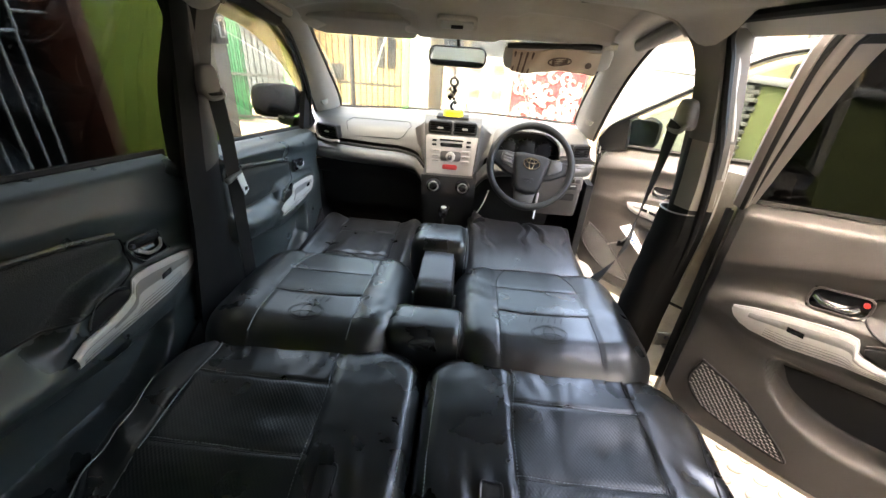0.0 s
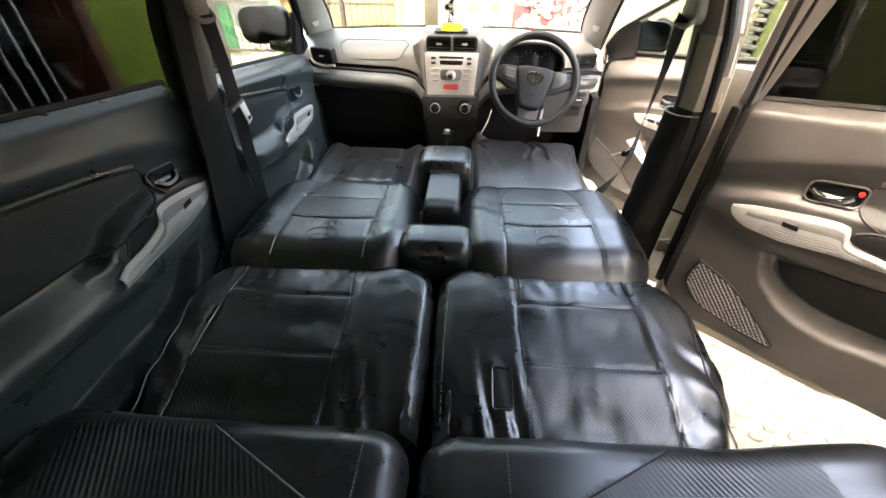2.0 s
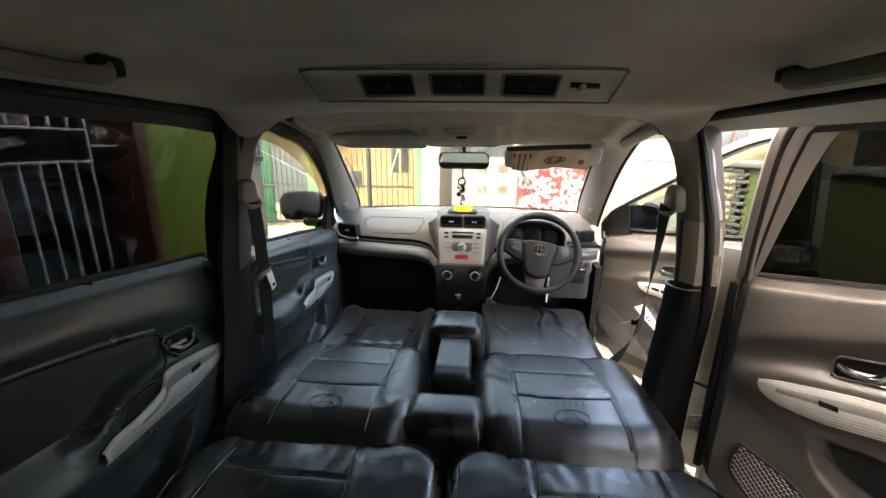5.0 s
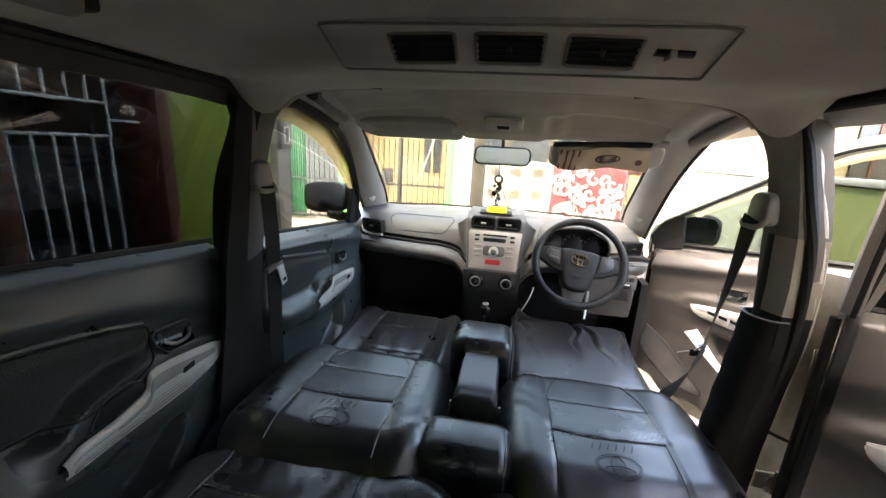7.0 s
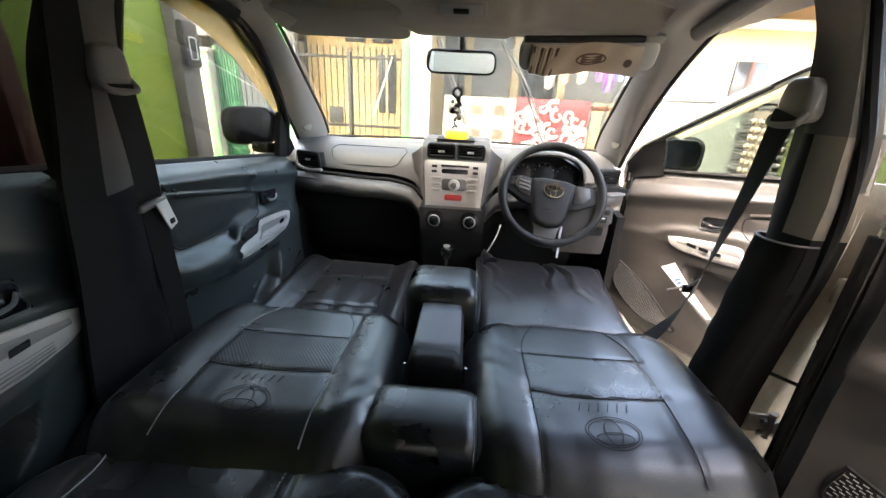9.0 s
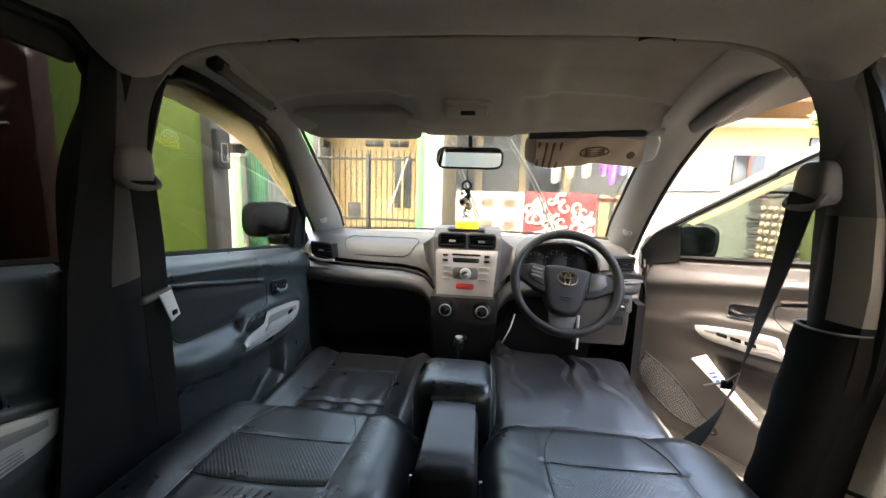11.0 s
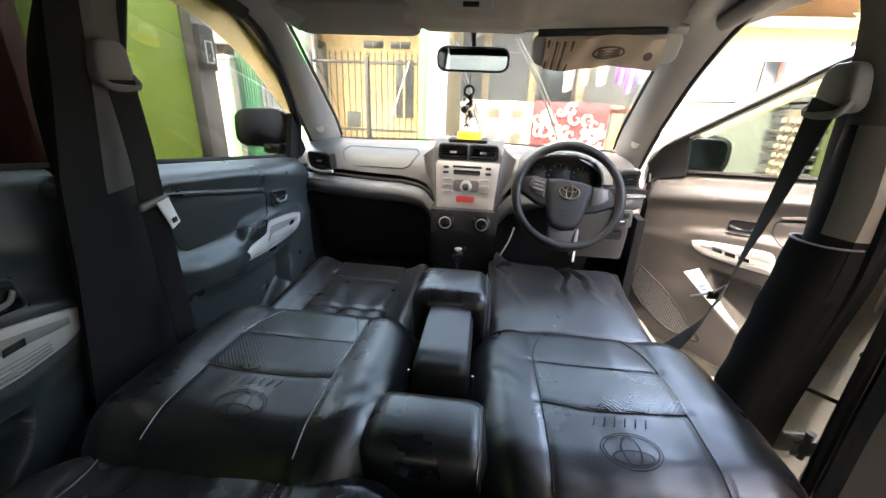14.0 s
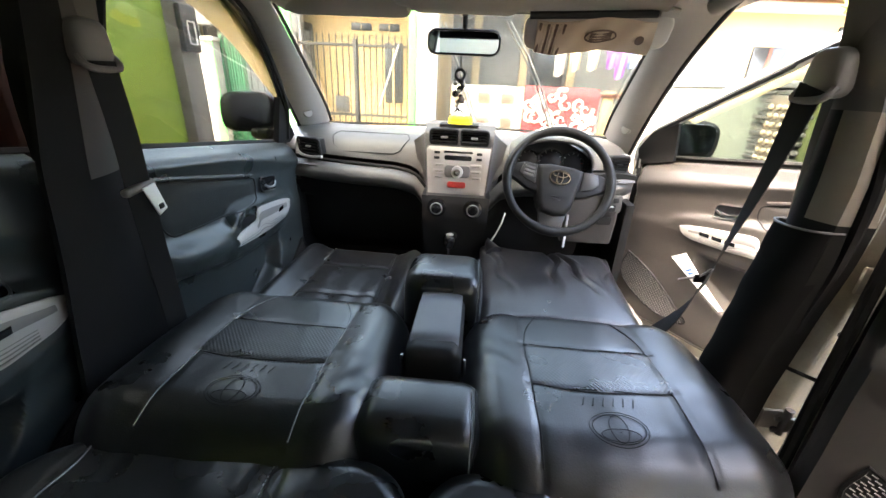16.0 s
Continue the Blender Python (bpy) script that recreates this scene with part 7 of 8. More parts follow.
# folded leaflet standing in the right front door pocket, and a blue bottle cap beside it
leaf = thing("leaflet", (0.90, 2.01, 0.55), "white leaflet with blue print standing in a door pocket", "paper")
la, lb, lc, ld = Vector((0.827, 2.106, 0.700)), Vector((0.856, 2.073, 0.730)), Vector((0.965, 1.945, 0.572)), Vector((0.958, 1.953, 0.563))
lo = Vector((0.90, 2.01, 0.55))
ln = Vector((-0.766, -0.643, 0.0))
def lf(u, v, out=0.0):
    return la.lerp(lb, u).lerp(ld.lerp(lc, u), v) - lo + ln * (out + 0.006 * math.sin(v * 3))
part("sheet", slab(lf, 6, 16, ln * -0.004), WHITE_PAPER, leaf)
for k in range(3):
    part("print_bar", slab(lambda u, v, k=k: lf(0.25 + (0.5 - 0.1 * k) * u, 0.26 + 0.06 * k + 0.03 * v, 0.001), 3, 2, ln * 0.0006), BLUE_PRINT, leaf)
cap = part("bottle_cap", disc((0.985, 1.90, 0.565), (-0.5, -0.4, 0.6), 0.017, 0.02, 20, 0.003), BLUE_PRINT)
tagged(cap, "blue plastic bottle cap in the door pocket", "bottle cap")

# buckle of the second-row belt hanging beside the left rear door
bk = thing("rear_belt_buckle", (-0.598, 0.548, 0.972), "chrome belt tongue hanging on black webbing by the rear door", "seat belt")
bk.rotation_euler = (radians(-14), 0, 0)
part("webbing", slab(lambda u, v: (-0.02 + 0.012 * u, -0.12 + 0.12 * u + 0.046 * v, 0.36 - 0.38 * u), 12, 3, (0.002, 0, 0)), WEBBING, bk)
part("holder", box(-0.010, 0.012, -0.022, 0.052, -0.012, 0.012, 0.006, 3), BLACK_MATT, bk)
part("tongue", prism([(-0.004, -0.062), (0.026, -0.062), (0.030, -0.008), (-0.006, -0.008)], (0.006, 0, 0), (0, 1, 0), (0, 0, 1), (0.003, 0, 0), 0.001), BRIGHT_STEEL, bk, "steel belt tongue")
for y in (-0.001, 0.013):
    part("tongue_slot", box(0.0085, 0.0098, y, y + 0.009, -0.052, -0.034, 0.0005), BLACK_MATT, bk)


# ---- outside: ground, walls, neighbours ----
CONCRETE = material("worn_concrete", (0.29, 0.235, 0.17), 0.85, vary=0.22, scale=1.6, fine=60, bump=0.4, fine_bump=0.5, dirt=(0.22, 0.17, 0.12), dirt_amount=0.6)
PAVER = material("beige_stamped_paving", (0.25, 0.205, 0.15), 0.8, vary=0.15, scale=5, fine=90, bump=0.5, fine_bump=0.5, dirt=(0.26, 0.20, 0.14), dirt_amount=0.5)
GREEN_WALL = material("lime_green_plaster", (0.155, 0.20, 0.010), 0.75, vary=0.08, scale=1.5, fine=120, bump=0.2, fine_bump=0.3)
GREEN_POST = material("bright_green_paint", (0.10, 0.50, 0.12), 0.6, vary=0.1)
GREEN_DARK = material("dark_green_paint", (0.012, 0.13, 0.055), 0.5, vary=0.12)
# grey wall render in a darker copy, with the shade in its colour
SHADE_BLUE = material("shaded_blue_grey_render", (0.075, 0.095, 0.105), 0.85, vary=0.1, scale=1.4, fine=80)
CREAM_WALL = material("cream_plaster", (0.37, 0.28, 0.14), 0.85, vary=0.08, scale=1.2, fine=80, dirt=(0.4, 0.33, 0.2), dirt_amount=0.3)
PALE_WALL = material("pale_yellow_plaster", (0.31, 0.26, 0.165), 0.85, vary=0.06, scale=1.2, fine=80, dirt=(0.45, 0.38, 0.28), dirt_amount=0.3)
WHITE_WALL = material("weathered_white_plaster", (0.34, 0.33, 0.31), 0.85, vary=0.06, scale=1.2, fine=80, dirt=(0.33, 0.31, 0.28), dirt_amount=0.3)
BRIGHT_WALL = material("white_plaster", (0.62, 0.605, 0.57), 0.85, vary=0.06, scale=1.2, fine=80, dirt=(0.45, 0.42, 0.38), dirt_amount=0.3)
GREY_WALL = material("grey_plaster", (0.15, 0.16, 0.165), 0.85, vary=0.1, scale=1.4, fine=80)
SAGE_WALL = material("sage_grey_plaster", (0.115, 0.135, 0.115), 0.85, vary=0.08, scale=2.0, fine=80)
OLIVE_WALL = material("olive_plaster", (0.055, 0.07, 0.018), 0.85, vary=0.1, scale=1.6, fine=90)
# near-black colour stands for the dark of unlit interiors
DARK_ROOM = material("darkened_unlit_wall", (0.03, 0.03, 0.03), 0.9, vary=0.1)
BROWN_WOOD = material("red_brown_painted_wood", (0.085, 0.028, 0.016), 0.55, vary=0.2, scale=4, fine=60, stretch=(6, 6, 0.6))
GREY_WOOD = material("weathered_wood", (0.13, 0.11, 0.085), 0.85, vary=0.3, scale=5, fine=70, stretch=(6, 6, 0.5))
TAN_WOOD = material("tan_boards", (0.32, 0.215, 0.11), 0.75, vary=0.2, scale=4, fine=70, stretch=(6, 6, 0.5))
WHITE_IRON = material("white_painted_iron", (0.40, 0.41, 0.41), 0.5, vary=0.08)
BLACK_IRON = material("black_painted_iron", (0.018, 0.02, 0.022), 0.5, vary=0.12)
TILE_ROOF = material("terracotta_roof", (0.36, 0.16, 0.10), 0.85, vary=0.25, scale=3, fine=60)
SLATE = material("split_slate", (0.065, 0.068, 0.066), 0.8, vary=0.2, scale=8, fine=80, random_tint=0.35)
PEBBLE = material("cream_pebble", (0.33, 0.28, 0.20), 0.6, vary=0.1, random_tint=0.2)
DARK_GLASS = material("dark_window_glass", (0.03, 0.035, 0.04), 0.1, vary=0.1)
LEAF = material("green_leaf", (0.09, 0.16, 0.03), 0.55, vary=0.3, scale=12, fine=60)

ground = part("ground", sheet(lambda u, v: ((u - 0.5) * 500, (v - 0.5) * 500, 0.0), 8, 8), CONCRETE)
tagged(ground, "sunlit worn concrete yard and lane", "ground", kind="structure")

# stamped slab beside the car
pav = thing("pavement", (1.25, 1.0, 0.0), "beige stamped concrete slab with rows of raised bumps", "pavement", kind="structure")
part("slab", box(-0.43, 0.43, -2.2, 1.6, 0.001, 0.03, 0.01), PAVER, pav)
part("gutter_edge", box(0.435, 0.50, -2.2, 1.6, 0.001, 0.045, 0.012), CONCRETE, pav)
bump = bmesh.new()
bmesh.ops.create_uvsphere(bump, u_segments=10, v_segments=6, radius=1.0)
for q in bump.verts:
    q.co = (q.co.x * 0.026, q.co.y * 0.019, max(-0.2, q.co.z) * 0.009)
bmesh_me = bpy.data.meshes.new("stud")
bump.to_mesh(bmesh_me)
bump.free()
bmesh_me.materials.append(PAVER)
for f in bmesh_me.polygons:
    f.use_smooth = True
rng = random.Random(4)
for i in range(12):
    for j in range(24):
        o = new("stud", bmesh_me)
        o.parent = pav
        o.location = (-0.385 + 0.07 * i + rng.uniform(-0.008, 0.008), -0.75 + 0.09 * j + (0.045 if i % 2 else 0) + rng.uniform(-0.01, 0.01), 0.030)
        o.rotation_euler = (0, 0, rng.uniform(-0.6, 0.6))

# green house close on the left, with a barred window
WX = -1.25
hw = thing("wall_west", (WX, 0, 0), "lime green plastered house wall with a barred window", "wall", kind="structure")
def wall_piece(y0, y1, z0, z1):
    part("plaster", box(-0.15, 0, y0, y1, z0, z1, 0.006), GREEN_WALL, hw)
# heights beyond view are set for light: front low for sky, rear high for shade
wall_piece(1.76, 2.42, 0, 2.05)
wall_piece(-7.0, 1.20, 0, 5.3)
wall_piece(1.201, 1.759, 0, 0.55)
wall_piece(1.201, 1.759, 2.3, 2.75)
# eave added out of view to block sun and sky
part("eave", box(-3.0, 0.60, -7.0, 1.25, 5.30, 5.40, 0.02), GREY_WOOD, hw, "unseen eave added to shade the car")
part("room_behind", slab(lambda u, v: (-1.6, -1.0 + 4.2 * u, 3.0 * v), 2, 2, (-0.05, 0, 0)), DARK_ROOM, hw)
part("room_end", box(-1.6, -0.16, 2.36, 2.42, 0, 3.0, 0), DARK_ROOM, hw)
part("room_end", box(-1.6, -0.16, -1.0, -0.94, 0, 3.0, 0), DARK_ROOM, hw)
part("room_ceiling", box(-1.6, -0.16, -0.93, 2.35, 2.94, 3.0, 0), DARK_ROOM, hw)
win = thing("window_1", (WX, 1.48, 0.55), "red-brown wooden window frame with white iron bars", "window", kind="structure")
for y in (-0.255, 0.255):
    part("jamb", box(-0.13, 0.03, y - 0.028, y + 0.028, 0.0, 1.75, 0.005), BROWN_WOOD, win)
part("lintel", box(-0.12, 0.028, -0.22, 0.22, 1.69, 1.75, 0.005), BROWN_WOOD, win)
part("sill", box(-0.12, 0.05, -0.22, 0.22, -0.02, 0.05, 0.005), BROWN_WOOD, win)
for k in range(7):
    part("bar", tube([(-0.05, -0.232 + 0.057 * k, 0.05), (-0.05, -0.232 + 0.057 * k, 0.82)], 0.0055, 6), WHITE_IRON, win)
for k in range(6):
    part("bar", tube([(-0.05, -0.180 + 0.0585 * k, 0.925), (-0.05, -0.180 + 0.0585 * k, 1.12)], 0.0055, 6), WHITE_IRON, win)
for z, a, b in ((0.82, -0.232, 0.114), (0.925, -0.232, 0.114), (0.872, 0.114, 0.226), (1.12, -0.226, 0.226)):
    part("bar", tube([(-0.05, a, z), (-0.05, b, z)], 0.0055, 6), WHITE_IRON, win)
for y in (-0.232, 0.114):
    part("bar", tube([(-0.05, y, 0.82), (-0.05, y, 0.925)], 0.0055, 6), WHITE_IRON, win)
post = thing("gate_post", (WX - 0.04, 2.48, 0), "weathered wooden post with a small meter box", "post")
part("post", box(-0.08, 0.08, -0.05, 0.07, 0, 1.72, 0.01), GREY_WOOD, post)
mb = part("meter_box", box(0.08, 0.11, -0.055, 0.045, 1.34, 1.52, 0.008), BLACK_MATT, post)
part("label_frame", tube([(0.112, a - 0.005, b + 1.415) for a, b in rounded(0.045, 0.085, 0.004)], 0.003, 5, closed=True, up=(1, 0, 0)), WHITE_IRON, mb, "pale label border")

# front neighbour: yellow house behind a black gate between green-edged posts
FY = 7.0
def pier(x0, x1, h, edges):
    p = thing("gate_pillar", ((x0 + x1) / 2, FY, 0), "white gate pillar with bright green edges", "pillar", group="gate pillars")
    w = (x1 - x0) / 2
    part("core", box(-w, w, -0.12, 0.12, 0, h, 0.01), WHITE_WALL, p)
    for a, b in edges:
        part("edge", box(a, b, -0.135, -0.121, 0, h, 0.004), GREEN_POST, p)
    part("cap", box(-w - 0.03, w + 0.03, -0.15, 0.15, h, h + 0.06, 0.01), WHITE_WALL, p)
pier(-1.00, -0.58, 3.2, [(-0.21, -0.10)])
pier(-2.86, -2.70, 3.2, [(-0.08, 0.08)])
pier(-4.38, -3.94, 1.69, [(-0.225, -0.10), (0.10, 0.225)])
def iron_gate(x0, x1, h, name, label):
    g = thing(name, ((x0 + x1) / 2, FY, 0), label, "gate", group="black iron gates")
    w = (x1 - x0) / 2
    n = max(4, int((x1 - x0) / 0.092))
    barm = tube([(0, 0, 0.08), (0, 0, h + 0.10)], 0.009, 6)
    tube([(0, 0, h + 0.10), (0, 0, h + 0.16)], lambda t: 0.014 * (1 - t) + 0.001, 6, barm)
    me = None
    for k in range(n + 1):
        if me is None:
            b = part("bar", barm, BLACK_IRON, g)
            me = b.data
        else:
            b = new("bar", me)
            b.parent = g
        b.location = (-w + 2 * w * k / n, 0, 0)
    for z in (0.10, 0.75, h):
        part("rail", box(-w, w, -0.02, 0.02, z - 0.02, z + 0.02, 0.004), BLACK_IRON, g)
    return g
g1 = iron_gate(-2.68, -1.82, 1.72, "iron_gate", "black iron bar gate leaf with spear tops")
g2 = iron_gate(-1.78, -1.04, 1.72, "iron_gate", "black iron bar gate leaf with spear tops")
part("stile", box(0.40, 0.46, -0.03, 0.03, 0.05, 1.80, 0.006), BLACK_IRON, g1)
part("latch_plate", box(0.10, 0.32, -0.035, -0.02, 0.78, 1.02, 0.006), BLACK_IRON, g1)
part("brace", tube([(-0.05, -0.03, 0.9), (0.25, -0.03, 1.75)], 0.014, 6), WHITE_IRON, g2, "pale diagonal brace")
iron_gate(-3.85, -2.92, 1.78, "iron_fence", "black iron bar fence")
iron_gate(-6.4, -4.42, 1.78, "iron_fence", "black iron bar fence")
nb = thing("neighbour_house", (-2.5, 10.0, 0), "pale yellow single-storey house behind the gate", "house")
part("wall", box(-6, 1.9, 0, 0.2, 0, 3.3, 0.01), CREAM_WALL, nb)
part("side_wall", box(1.7, 1.9, -3.0, -0.01, 0, 3.3, 0.01), CREAM_WALL, nb)
for cx in (-0.05, 0.55):
    wv = part("air_slot", box(cx - 0.22, cx + 0.22, -0.03, 0.01, 2.22, 2.36, 0.01), DARK_GLASS, nb)
    part("slot_bar", box(cx - 0.008, cx + 0.008, -0.04, -0.031, 2.22, 2.36, 0.002), CREAM_WALL, wv)
wv = part("window", box(0.45, 0.85, -0.04, 0.01, 0.8, 2.0, 0.01), DARK_GLASS, nb)
part("frame", box(0.62, 0.67, -0.06, -0.041, 0.8, 2.0, 0.004), CREAM_WALL, wv)
wv = part("window", box(-1.9, -1.3, -0.04, 0.01, 0.6, 1.9, 0.01), DARK_GLASS, nb)
part("frame", box(-1.62, -1.58, -0.06, -0.041, 0.6, 1.9, 0.004), CREAM_WALL, wv)
part("roof", slab(lambda u, v: (-6.4 + 8.6 * u, -0.9 + 3.5 * v, 3.15 + 1.2 * v), 4, 4, (0, 0, -0.1)), TILE_ROOF, nb)

sh = thing("grey_house", (-8.3, 9.3, 0), "blue-grey rendered house with a carport added for the shade", "house")
part("wall", box(-5.0, 2.45, 0, 0.2, 0, 3.4, 0.01), GREY_WALL, sh)
# carport added to give the dark behind the fence, its colours already shaded
part("pier", box(2.46, 4.70, 0, 0.2, 2.15, 3.4, 0.01), GREY_WALL, sh)
part("carport_back", box(2.46, 4.70, 0.55, 0.65, 0, 2.3, 0.01), SHADE_BLUE, sh)
part("carport_end", box(4.60, 4.70, 0.0, 0.54, 0, 2.14, 0.01), GREY_WALL, sh)
part("carport_side", box(2.50, 2.60, 0.21, 0.54, 0, 2.19, 0.01), DARK_ROOM, sh)
part("carport_ceiling", box(2.46, 4.70, 0.21, 0.54, 2.2, 2.3, 0.01), DARK_ROOM, sh)
part("air_slot", box(1.5, 2.2, -0.03, -0.002, 2.25, 2.35, 0.01), DARK_GLASS, sh)
gg = thing("green_gate", (-3.75, 7.0, 0), "dark green slatted metal gate leaf", "gate")
slat = part("slat", box(-0.017, 0.017, -0.012, 0.012, 0.04, 1.80, 0.004), GREEN_DARK, gg)
slat.location = (-0.165, 0.05, 0)
for k in range(1, 9):
    o = new("slat", slat.data)
    o.parent = gg
    o.location = (-0.165 + 0.041 * k, 0.05, 0)
for z in (0.25, 1.02, 1.66):
    part("rail", box(-0.19, 0.19, 0.063, 0.085, z - 0.02, z + 0.02, 0.003), GREEN_DARK, gg)
# grey terrace with carpets hung on its railing
tr = thing("terrace_house", (0.9, 8.6, 0), "grey terrace front with pale columns", "house")
part("wall", box(-1.4, 2.9, 0, 0.2, 0, 3.4, 0.01), GREY_WALL, tr)
for x in (-0.95, -0.1, 0.75):
    part("column", box(x - 0.07, x + 0.07, -0.12, -0.01, 0, 3.2, 0.01), PALE_WALL, tr)
part("door", box(0.05, 0.62, -0.05, -0.01, 0.0, 2.1, 0.01), DARK_GLASS, tr)
part("roof", slab(lambda u, v: (-1.6 + 4.7 * u, -1.0 + 2.5 * v, 3.0 + 0.7 * v), 4, 4, (0, 0, -0.06)), TILE_ROOF, tr)
rail = thing("terrace_railing", (0.8, 7.05, 0), "low railing with tan boards", "railing")
part("top_rail", box(-1.2, 1.45, -0.03, 0.03, 1.16, 1.22, 0.01), BROWN_WOOD, rail)
for k in range(12):
    part("board", box(-1.18 + 0.225 * k, -1.03 + 0.225 * k, -0.015, 0.015, 0.03, 1.26 if k > 9 else 1.15, 0.005), TAN_WOOD, rail)
def hung(name, x0, x1, top, bottom, mat, label, sag=0.015):
    c = thing(name, ((x0 + x1) / 2, 7.0, top), label, "carpet")
    w = (x1 - x0) / 2
    def fn(u, v):
        x = -w + 2 * w * u
        yy = 0.05 - 0.055 * sstep(0, 0.1, v) - 0.012 * math.sin(x * 7) * v
        return (x, yy - 0.03, 0.012 * (1 - v * 8) * (1 if v < 0.12 else 0) - (top - bottom) * v + sag * math.sin(x * 9) * 0.3)
    part("cloth", slab(fn, 30, 20, (0, -0.012, 0)), mat, c)
    return c
c1 = hung("hung_carpet", -0.36, 0.70, 1.25, 0.35, material("cream_carpet", (0.38, 0.345, 0.295), 0.95, vary=0.1, fine=300, fine_bump=0.6), "cream carpet with brown striped bands hung over a railing")
bands = material("brown_carpet_bands", (0.16, 0.11, 0.08), 0.95, fine=300)
for bx in (-0.40, -0.05, 0.30):
    for k in range(5):
        part("band", box(bx - 0.09, bx + 0.09, -0.062, -0.056, -0.10 - 0.03 * k, -0.085 - 0.03 * k, 0.002), bands, c1)
        part("band", box(bx - 0.09, bx + 0.09, -0.066, -0.060, -0.45 - 0.03 * k, -0.435 - 0.03 * k, 0.002), bands, c1)
c2 = hung("hung_carpet", 0.71, 1.80, 1.27, 0.30, material("wine_red_carpet", (0.22, 0.035, 0.04), 0.95, vary=0.12, fine=300, fine_bump=0.6), "wine red carpet with cream scroll pattern hung over a railing")
scroll = material("cream_scroll", (0.50, 0.46, 0.42), 0.95, fine=300)
rng = random.Random(9)
for k in range(46):
    cx, cz = rng.uniform(-0.48, 0.48), rng.uniform(-0.88, -0.06)
    r0, a0, sg = rng.uniform(0.06, 0.13), rng.uniform(0, 6.28), rng.choice((-1, 1))
    pts = []
    for t in range(22):
        a = a0 + sg * t * 0.30
        r = r0 * (1 - t / 26)
        x, z = cx + r * math.cos(a), cz + r * math.sin(a)
        pts.append((max(-0.53, min(0.53, x)), -0.062, max(-0.95, min(-0.02, z))))
    part("scroll", tube(pts, lambda t: 0.030 * (1 - 0.7 * t), 6, flat=0.25, up=(0, 1, 0)), scroll, c2)
# washing on a line
wl = thing("washing_line", (1.75, 7.6, 1.95), "thin washing line with garments pegged to it", "line")
part("cord", tube([(-1.6, 0, 0.03), (0, 0, 0.0), (1.6, 0, 0.05)], 0.004, 5), WHITE_IRON, wl)
cl = [(0.45, 0.42, (0.60, 0.42, 0.26)), (0.72, 0.40, (0.66, 0.55, 0.36)), (1.0, 0.36, (0.25, 0.10, 0.32)), (1.15, 0.50, (0.30, 0.12, 0.45)), (1.32, 0.34, (0.20, 0.25, 0.5)), (1.48, 0.55, (0.62, 0.60, 0.62)), (0.22, 0.5, (0.5, 0.45, 0.4))]
for k, (x, h, c) in enumerate(cl):
    cm = material("garment_cloth", c, 0.9, vary=0.15)
    g = part("garment", slab(lambda u, v, x=x, h=h: (x + 1.05 + (-0.09 + 0.18 * u) * (1 - 0.12 * v), 7.6 - 0.03 * math.sin(u * 9 + v * 2) * v, 1.95 - h * v - 0.02 * math.sin(u * 5)), 10, 10, (0, -0.006, 0)), cm)
    tagged(g, "garment hung to dry on a line", "clothes", group="washing")

# right neighbour: pale house, tiled eave, low white wall, slate-clad wall
rh = thing("pale_house", (4.6, 9.0, 0), "pale yellow house in full sun with a tiled eave", "house")
part("wall", box(-1.5, 8, 0, 0.2, 0, 3.3, 0.01), PALE_WALL, rh)
for cx, z0, z1, w in ((0.55, 0.9, 2.1, 0.28), (1.9, 1.2, 2.45, 0.32), (3.4, 1.0, 2.4, 0.5)):
    wv = part("window", box(cx - w, cx + w, -0.05, 0.01, z0, z1, 0.01), DARK_GLASS, rh)
    part("frame", box(cx - 0.03, cx + 0.03, -0.07, -0.051, z0, z1, 0.004), BROWN_WOOD, wv)
    part("sill", box(cx - w - 0.05, cx + w + 0.05, -0.14, -0.06, z0 - 0.06, z0, 0.01), PALE_WALL, wv)
part("ledge", box(-1.5, 8, -0.5, -0.01, 2.62, 2.72, 0.02), WHITE_WALL, rh)
def tiles(u, v):
    x = -1.9 + 10.2 * u
    return (x, -1.0 + 3.6 * v, 3.02 + 1.4 * v + 0.035 * math.sin(x * 31))
part("roof", slab(tiles, 320, 4, (0, 0, -0.04)), TILE_ROOF, rh)
part("fascia", box(-1.9, 8.3, -1.03, -0.98, 2.88, 3.02, 0.01), BROWN_WOOD, rh)
lw = thing("low_wall", (3.0, 5.8, 0), "low white garden wall", "wall", kind="structure")
part("plaster", box(-0.9, 2.2, -0.08, 0.08, 0, 0.95, 0.02), WHITE_WALL, lw)
part("coping", box(-0.95, 2.25, -0.12, 0.12, 0.95, 1.02, 0.02), WHITE_WALL, lw)
sw = thing("wall_east", (1.78, 3.17, 0), "low sage wall with split slate cladding and a pebble inlay", "wall", kind="structure")
part("plaster", box(0.0, 0.15, 0.185, 1.6, 0, 1.32, 0.01), SAGE_WALL, sw)
part("cladding_base", box(0.012, 0.15, -0.18, 0.18, 0, 1.32, 0.004), SLATE, sw)
part("olive_plaster", box(0.0, 0.15, -2.45, -0.185, 0, 1.32, 0.01), OLIVE_WALL, sw, "olive green plaster")
part("coping", box(-0.02, 0.17, -2.45, 1.6, 1.322, 1.36, 0.01), GREY_WALL, sw)
rng = random.Random(2)
smesh = part("slate", box(-0.014, 0.014, -0.068, 0.068, -0.0105, 0.0105, 0.003, 1), SLATE, sw)
smesh.location = (-0.004, 0.0, 0.04)
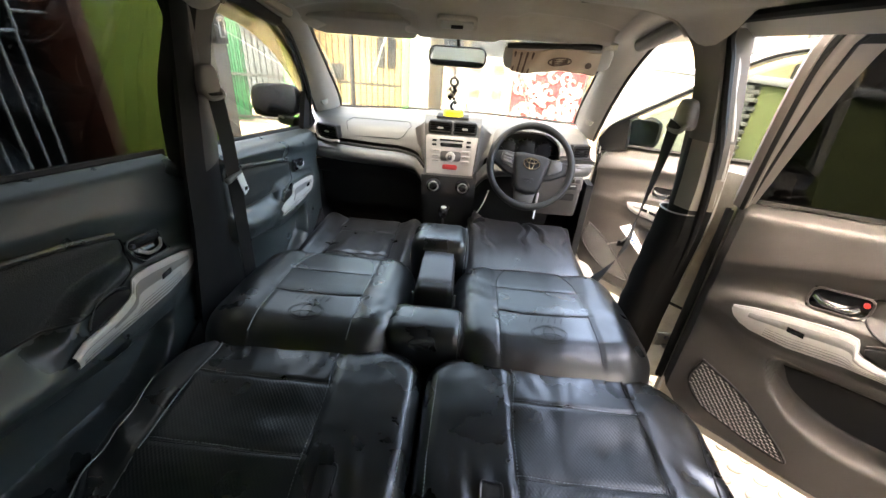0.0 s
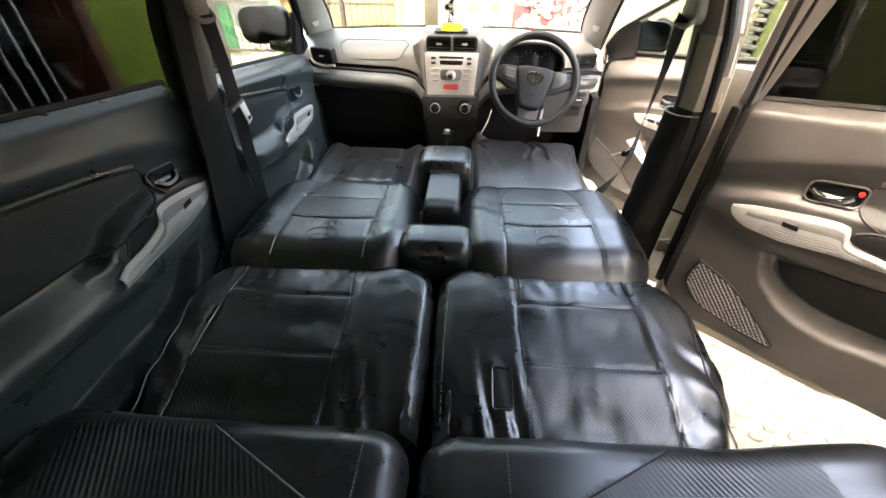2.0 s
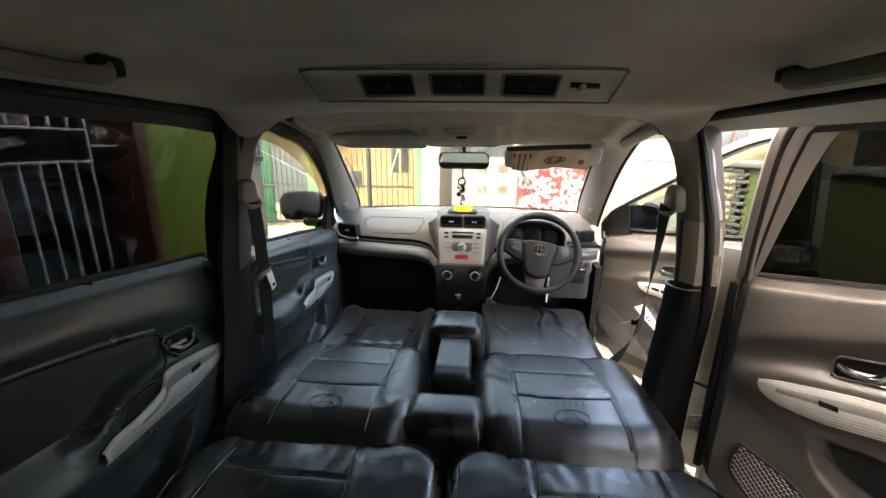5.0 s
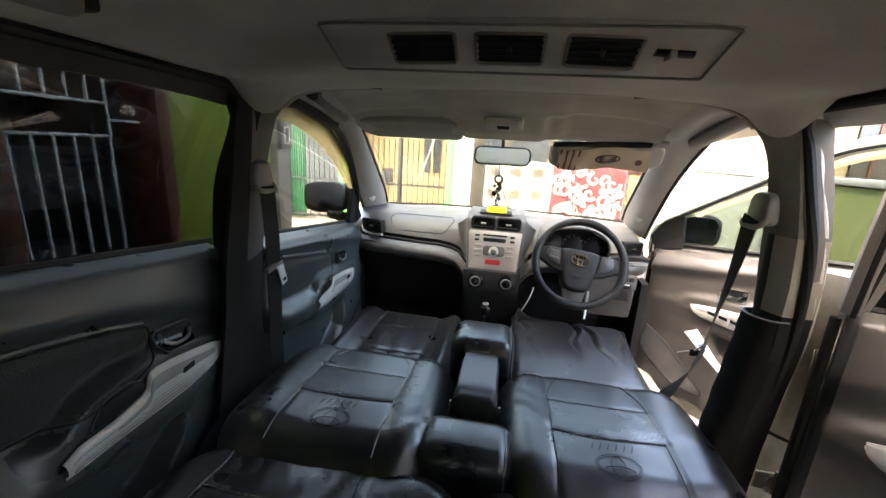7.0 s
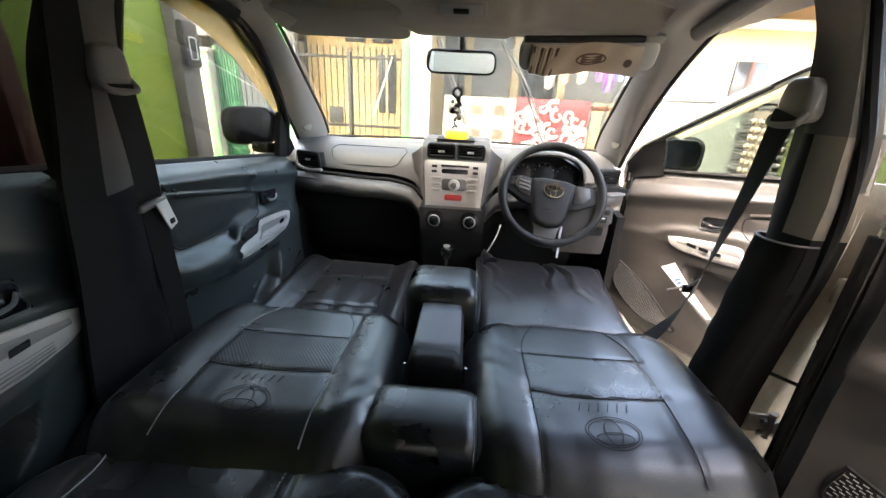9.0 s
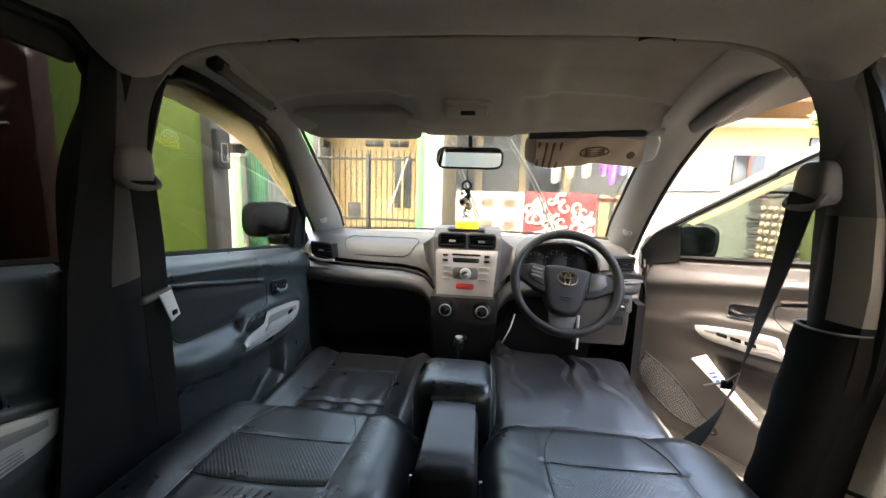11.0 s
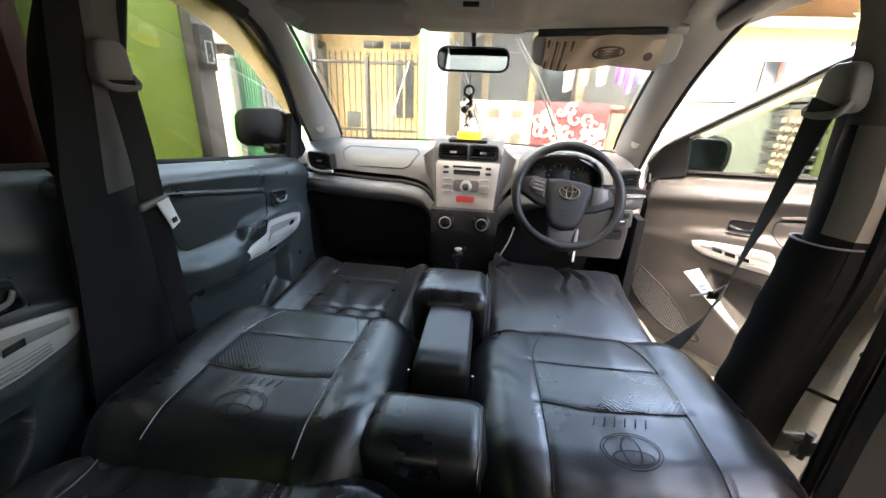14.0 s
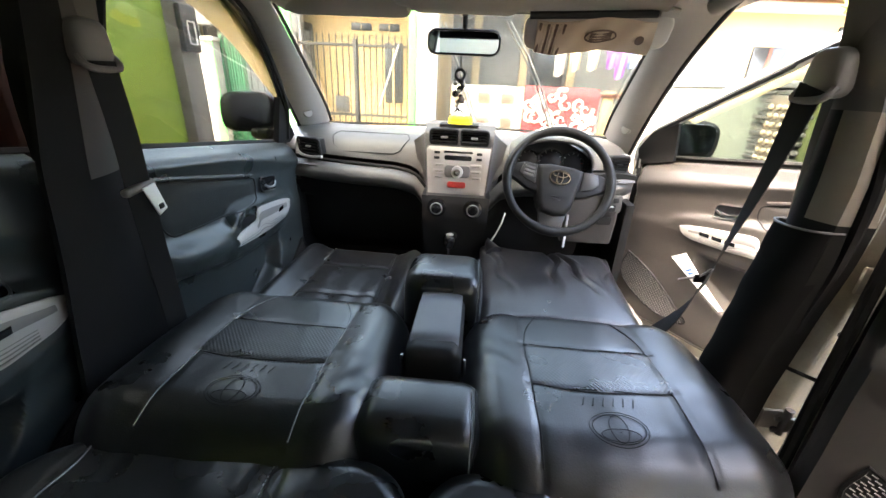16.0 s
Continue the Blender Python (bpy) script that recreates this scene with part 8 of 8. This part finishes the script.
for r in range(54):
    for k in range(3):
        y = -0.12 + 0.125 * k + (0.03 if r % 2 else -0.02) + rng.uniform(-0.012, 0.012)
        if -0.13 < y < 0.14 and 8 < r < 52 and k == 1:
            continue
        o = new("slate", smesh.data)
        o.parent = sw
        o.location = (-0.004 + rng.uniform(-0.010, 0.008), y, 0.07 + 0.0232 * r)
        o.rotation_euler = (rng.uniform(-0.03, 0.03), 0, rng.uniform(-0.08, 0.08))
part("inlay", box(-0.024, 0.010, -0.105, 0.110, 0.28, 1.28, 0.004), GREY_WOOD, sw)
pb = bmesh.new()
bmesh.ops.create_icosphere(pb, subdivisions=2, radius=1.0)
for q in pb.verts:
    q.co = (q.co.x * 0.010, q.co.y * 0.019, q.co.z * 0.016)
pebble = part("pebble", pb, PEBBLE, sw)
pebble.location = (-0.028, -0.075, 0.31)
for r in range(20):
    for k in range(4):
        if r or k:
            o = new("pebble", pebble.data)
            o.parent = sw
            o.location = (-0.028, -0.075 + 0.052 * k + rng.uniform(-0.006, 0.006), 0.31 + 0.048 * r)
            o.rotation_euler = (rng.uniform(-0.5, 0.5), 0, 0)

# foliage above the right-hand wall
def tree(x, y, z, r, n, seed, label):
    t = thing("tree", (x, y, 0), label, "tree")
    part("trunk", tube(spline([(0, 0, 0), (0.05, 0.02, z * 0.5), (0, 0, z)], 6), lambda q: 0.06 * (1 - 0.6 * q), 8), GREY_WOOD, t)
    rg = random.Random(seed)
    bm = bmesh.new()
    for k in range(n):
        d = Vector((rg.gauss(0, 1), rg.gauss(0, 1), rg.gauss(0, 0.8))).normalized() * r * rg.uniform(0.35, 1.0) ** 0.6
        d += Vector((0.25 * r * math.sin(d.z * 9), 0.2 * r * math.cos(d.x * 8), 0))
        c = Vector((0, 0, z)) + d
        a = Vector((rg.uniform(-1, 1), rg.uniform(-1, 1), rg.uniform(-0.6, 0.6))).normalized() * rg.uniform(0.05, 0.10)
        b = a.orthogonal().normalized() * a.length * 0.42
        bm.faces.new([bm.verts.new(p) for p in (c - a, c + b, c + a, c - b)])
    cr = part("crown", bm, LEAF, t, smooth=False)
    rgk = random.Random(seed + 1)
    for k in range(5):
        e = Vector((rgk.uniform(-1, 1), rgk.uniform(-1, 1), rgk.uniform(0.1, 0.9))) * r * 0.8
        part("limb", tube([Vector((0, 0, z * 0.8)), Vector((0, 0, z)) + e], lambda q: 0.022 * (1 - 0.7 * q), 6), GREY_WOOD, t)
tree(5.75, 7.6, 2.75, 0.50, 1100, 5, "leafy green garden tree in sun")
tree(3.75, 3.5, 2.35, 0.95, 5200, 8, "dense leafy green garden tree in sun")
# plain unseen wall added beside the rear of the car, white to bounce light
sd = thing("wall_south_east", (1.62, -2.0, 0), "unseen white wall added beside the car to bounce light in", "wall", kind="structure")
part("plaster", box(0.0, 0.12, -4.0, 2.66, 0, 3.05, 0.01), BRIGHT_WALL, sd)
part("post", box(-0.05, 0.05, 2.60, 2.70, 0, 3.1, 0.01), BROWN_WOOD, sd)
# unseen wall added against rear light; its white band brightens the mirror
bw = thing("wall_south", (0.2, -3.4, 0), "unseen grey wall added behind the car, with a white band for the mirror", "wall", kind="structure")
part("plaster", box(-1.44, 1.40, -0.12, 0.0, 1.80, 4.2, 0.01), GREY_WALL, bw)
part("dado", box(-1.44, 1.40, -0.12, 0.003, 0, 1.796, 0.01), BRIGHT_WALL, bw, "white band added to brighten the mirror")
# canopy out of view, added to keep rear sky light off the doors
cano = part("ceiling", slab(lambda u, v: (-1.24 + 2.84 * u, -1.7 + 2.1 * v, 3.06 + 0.08 * u + 0.012 * math.sin(u * 180)), 180, 3, (0, 0, 0.01)), GREY_WOOD)
tagged(cano, "unseen corrugated canopy added behind the car to block sky light", "ceiling", kind="structure")
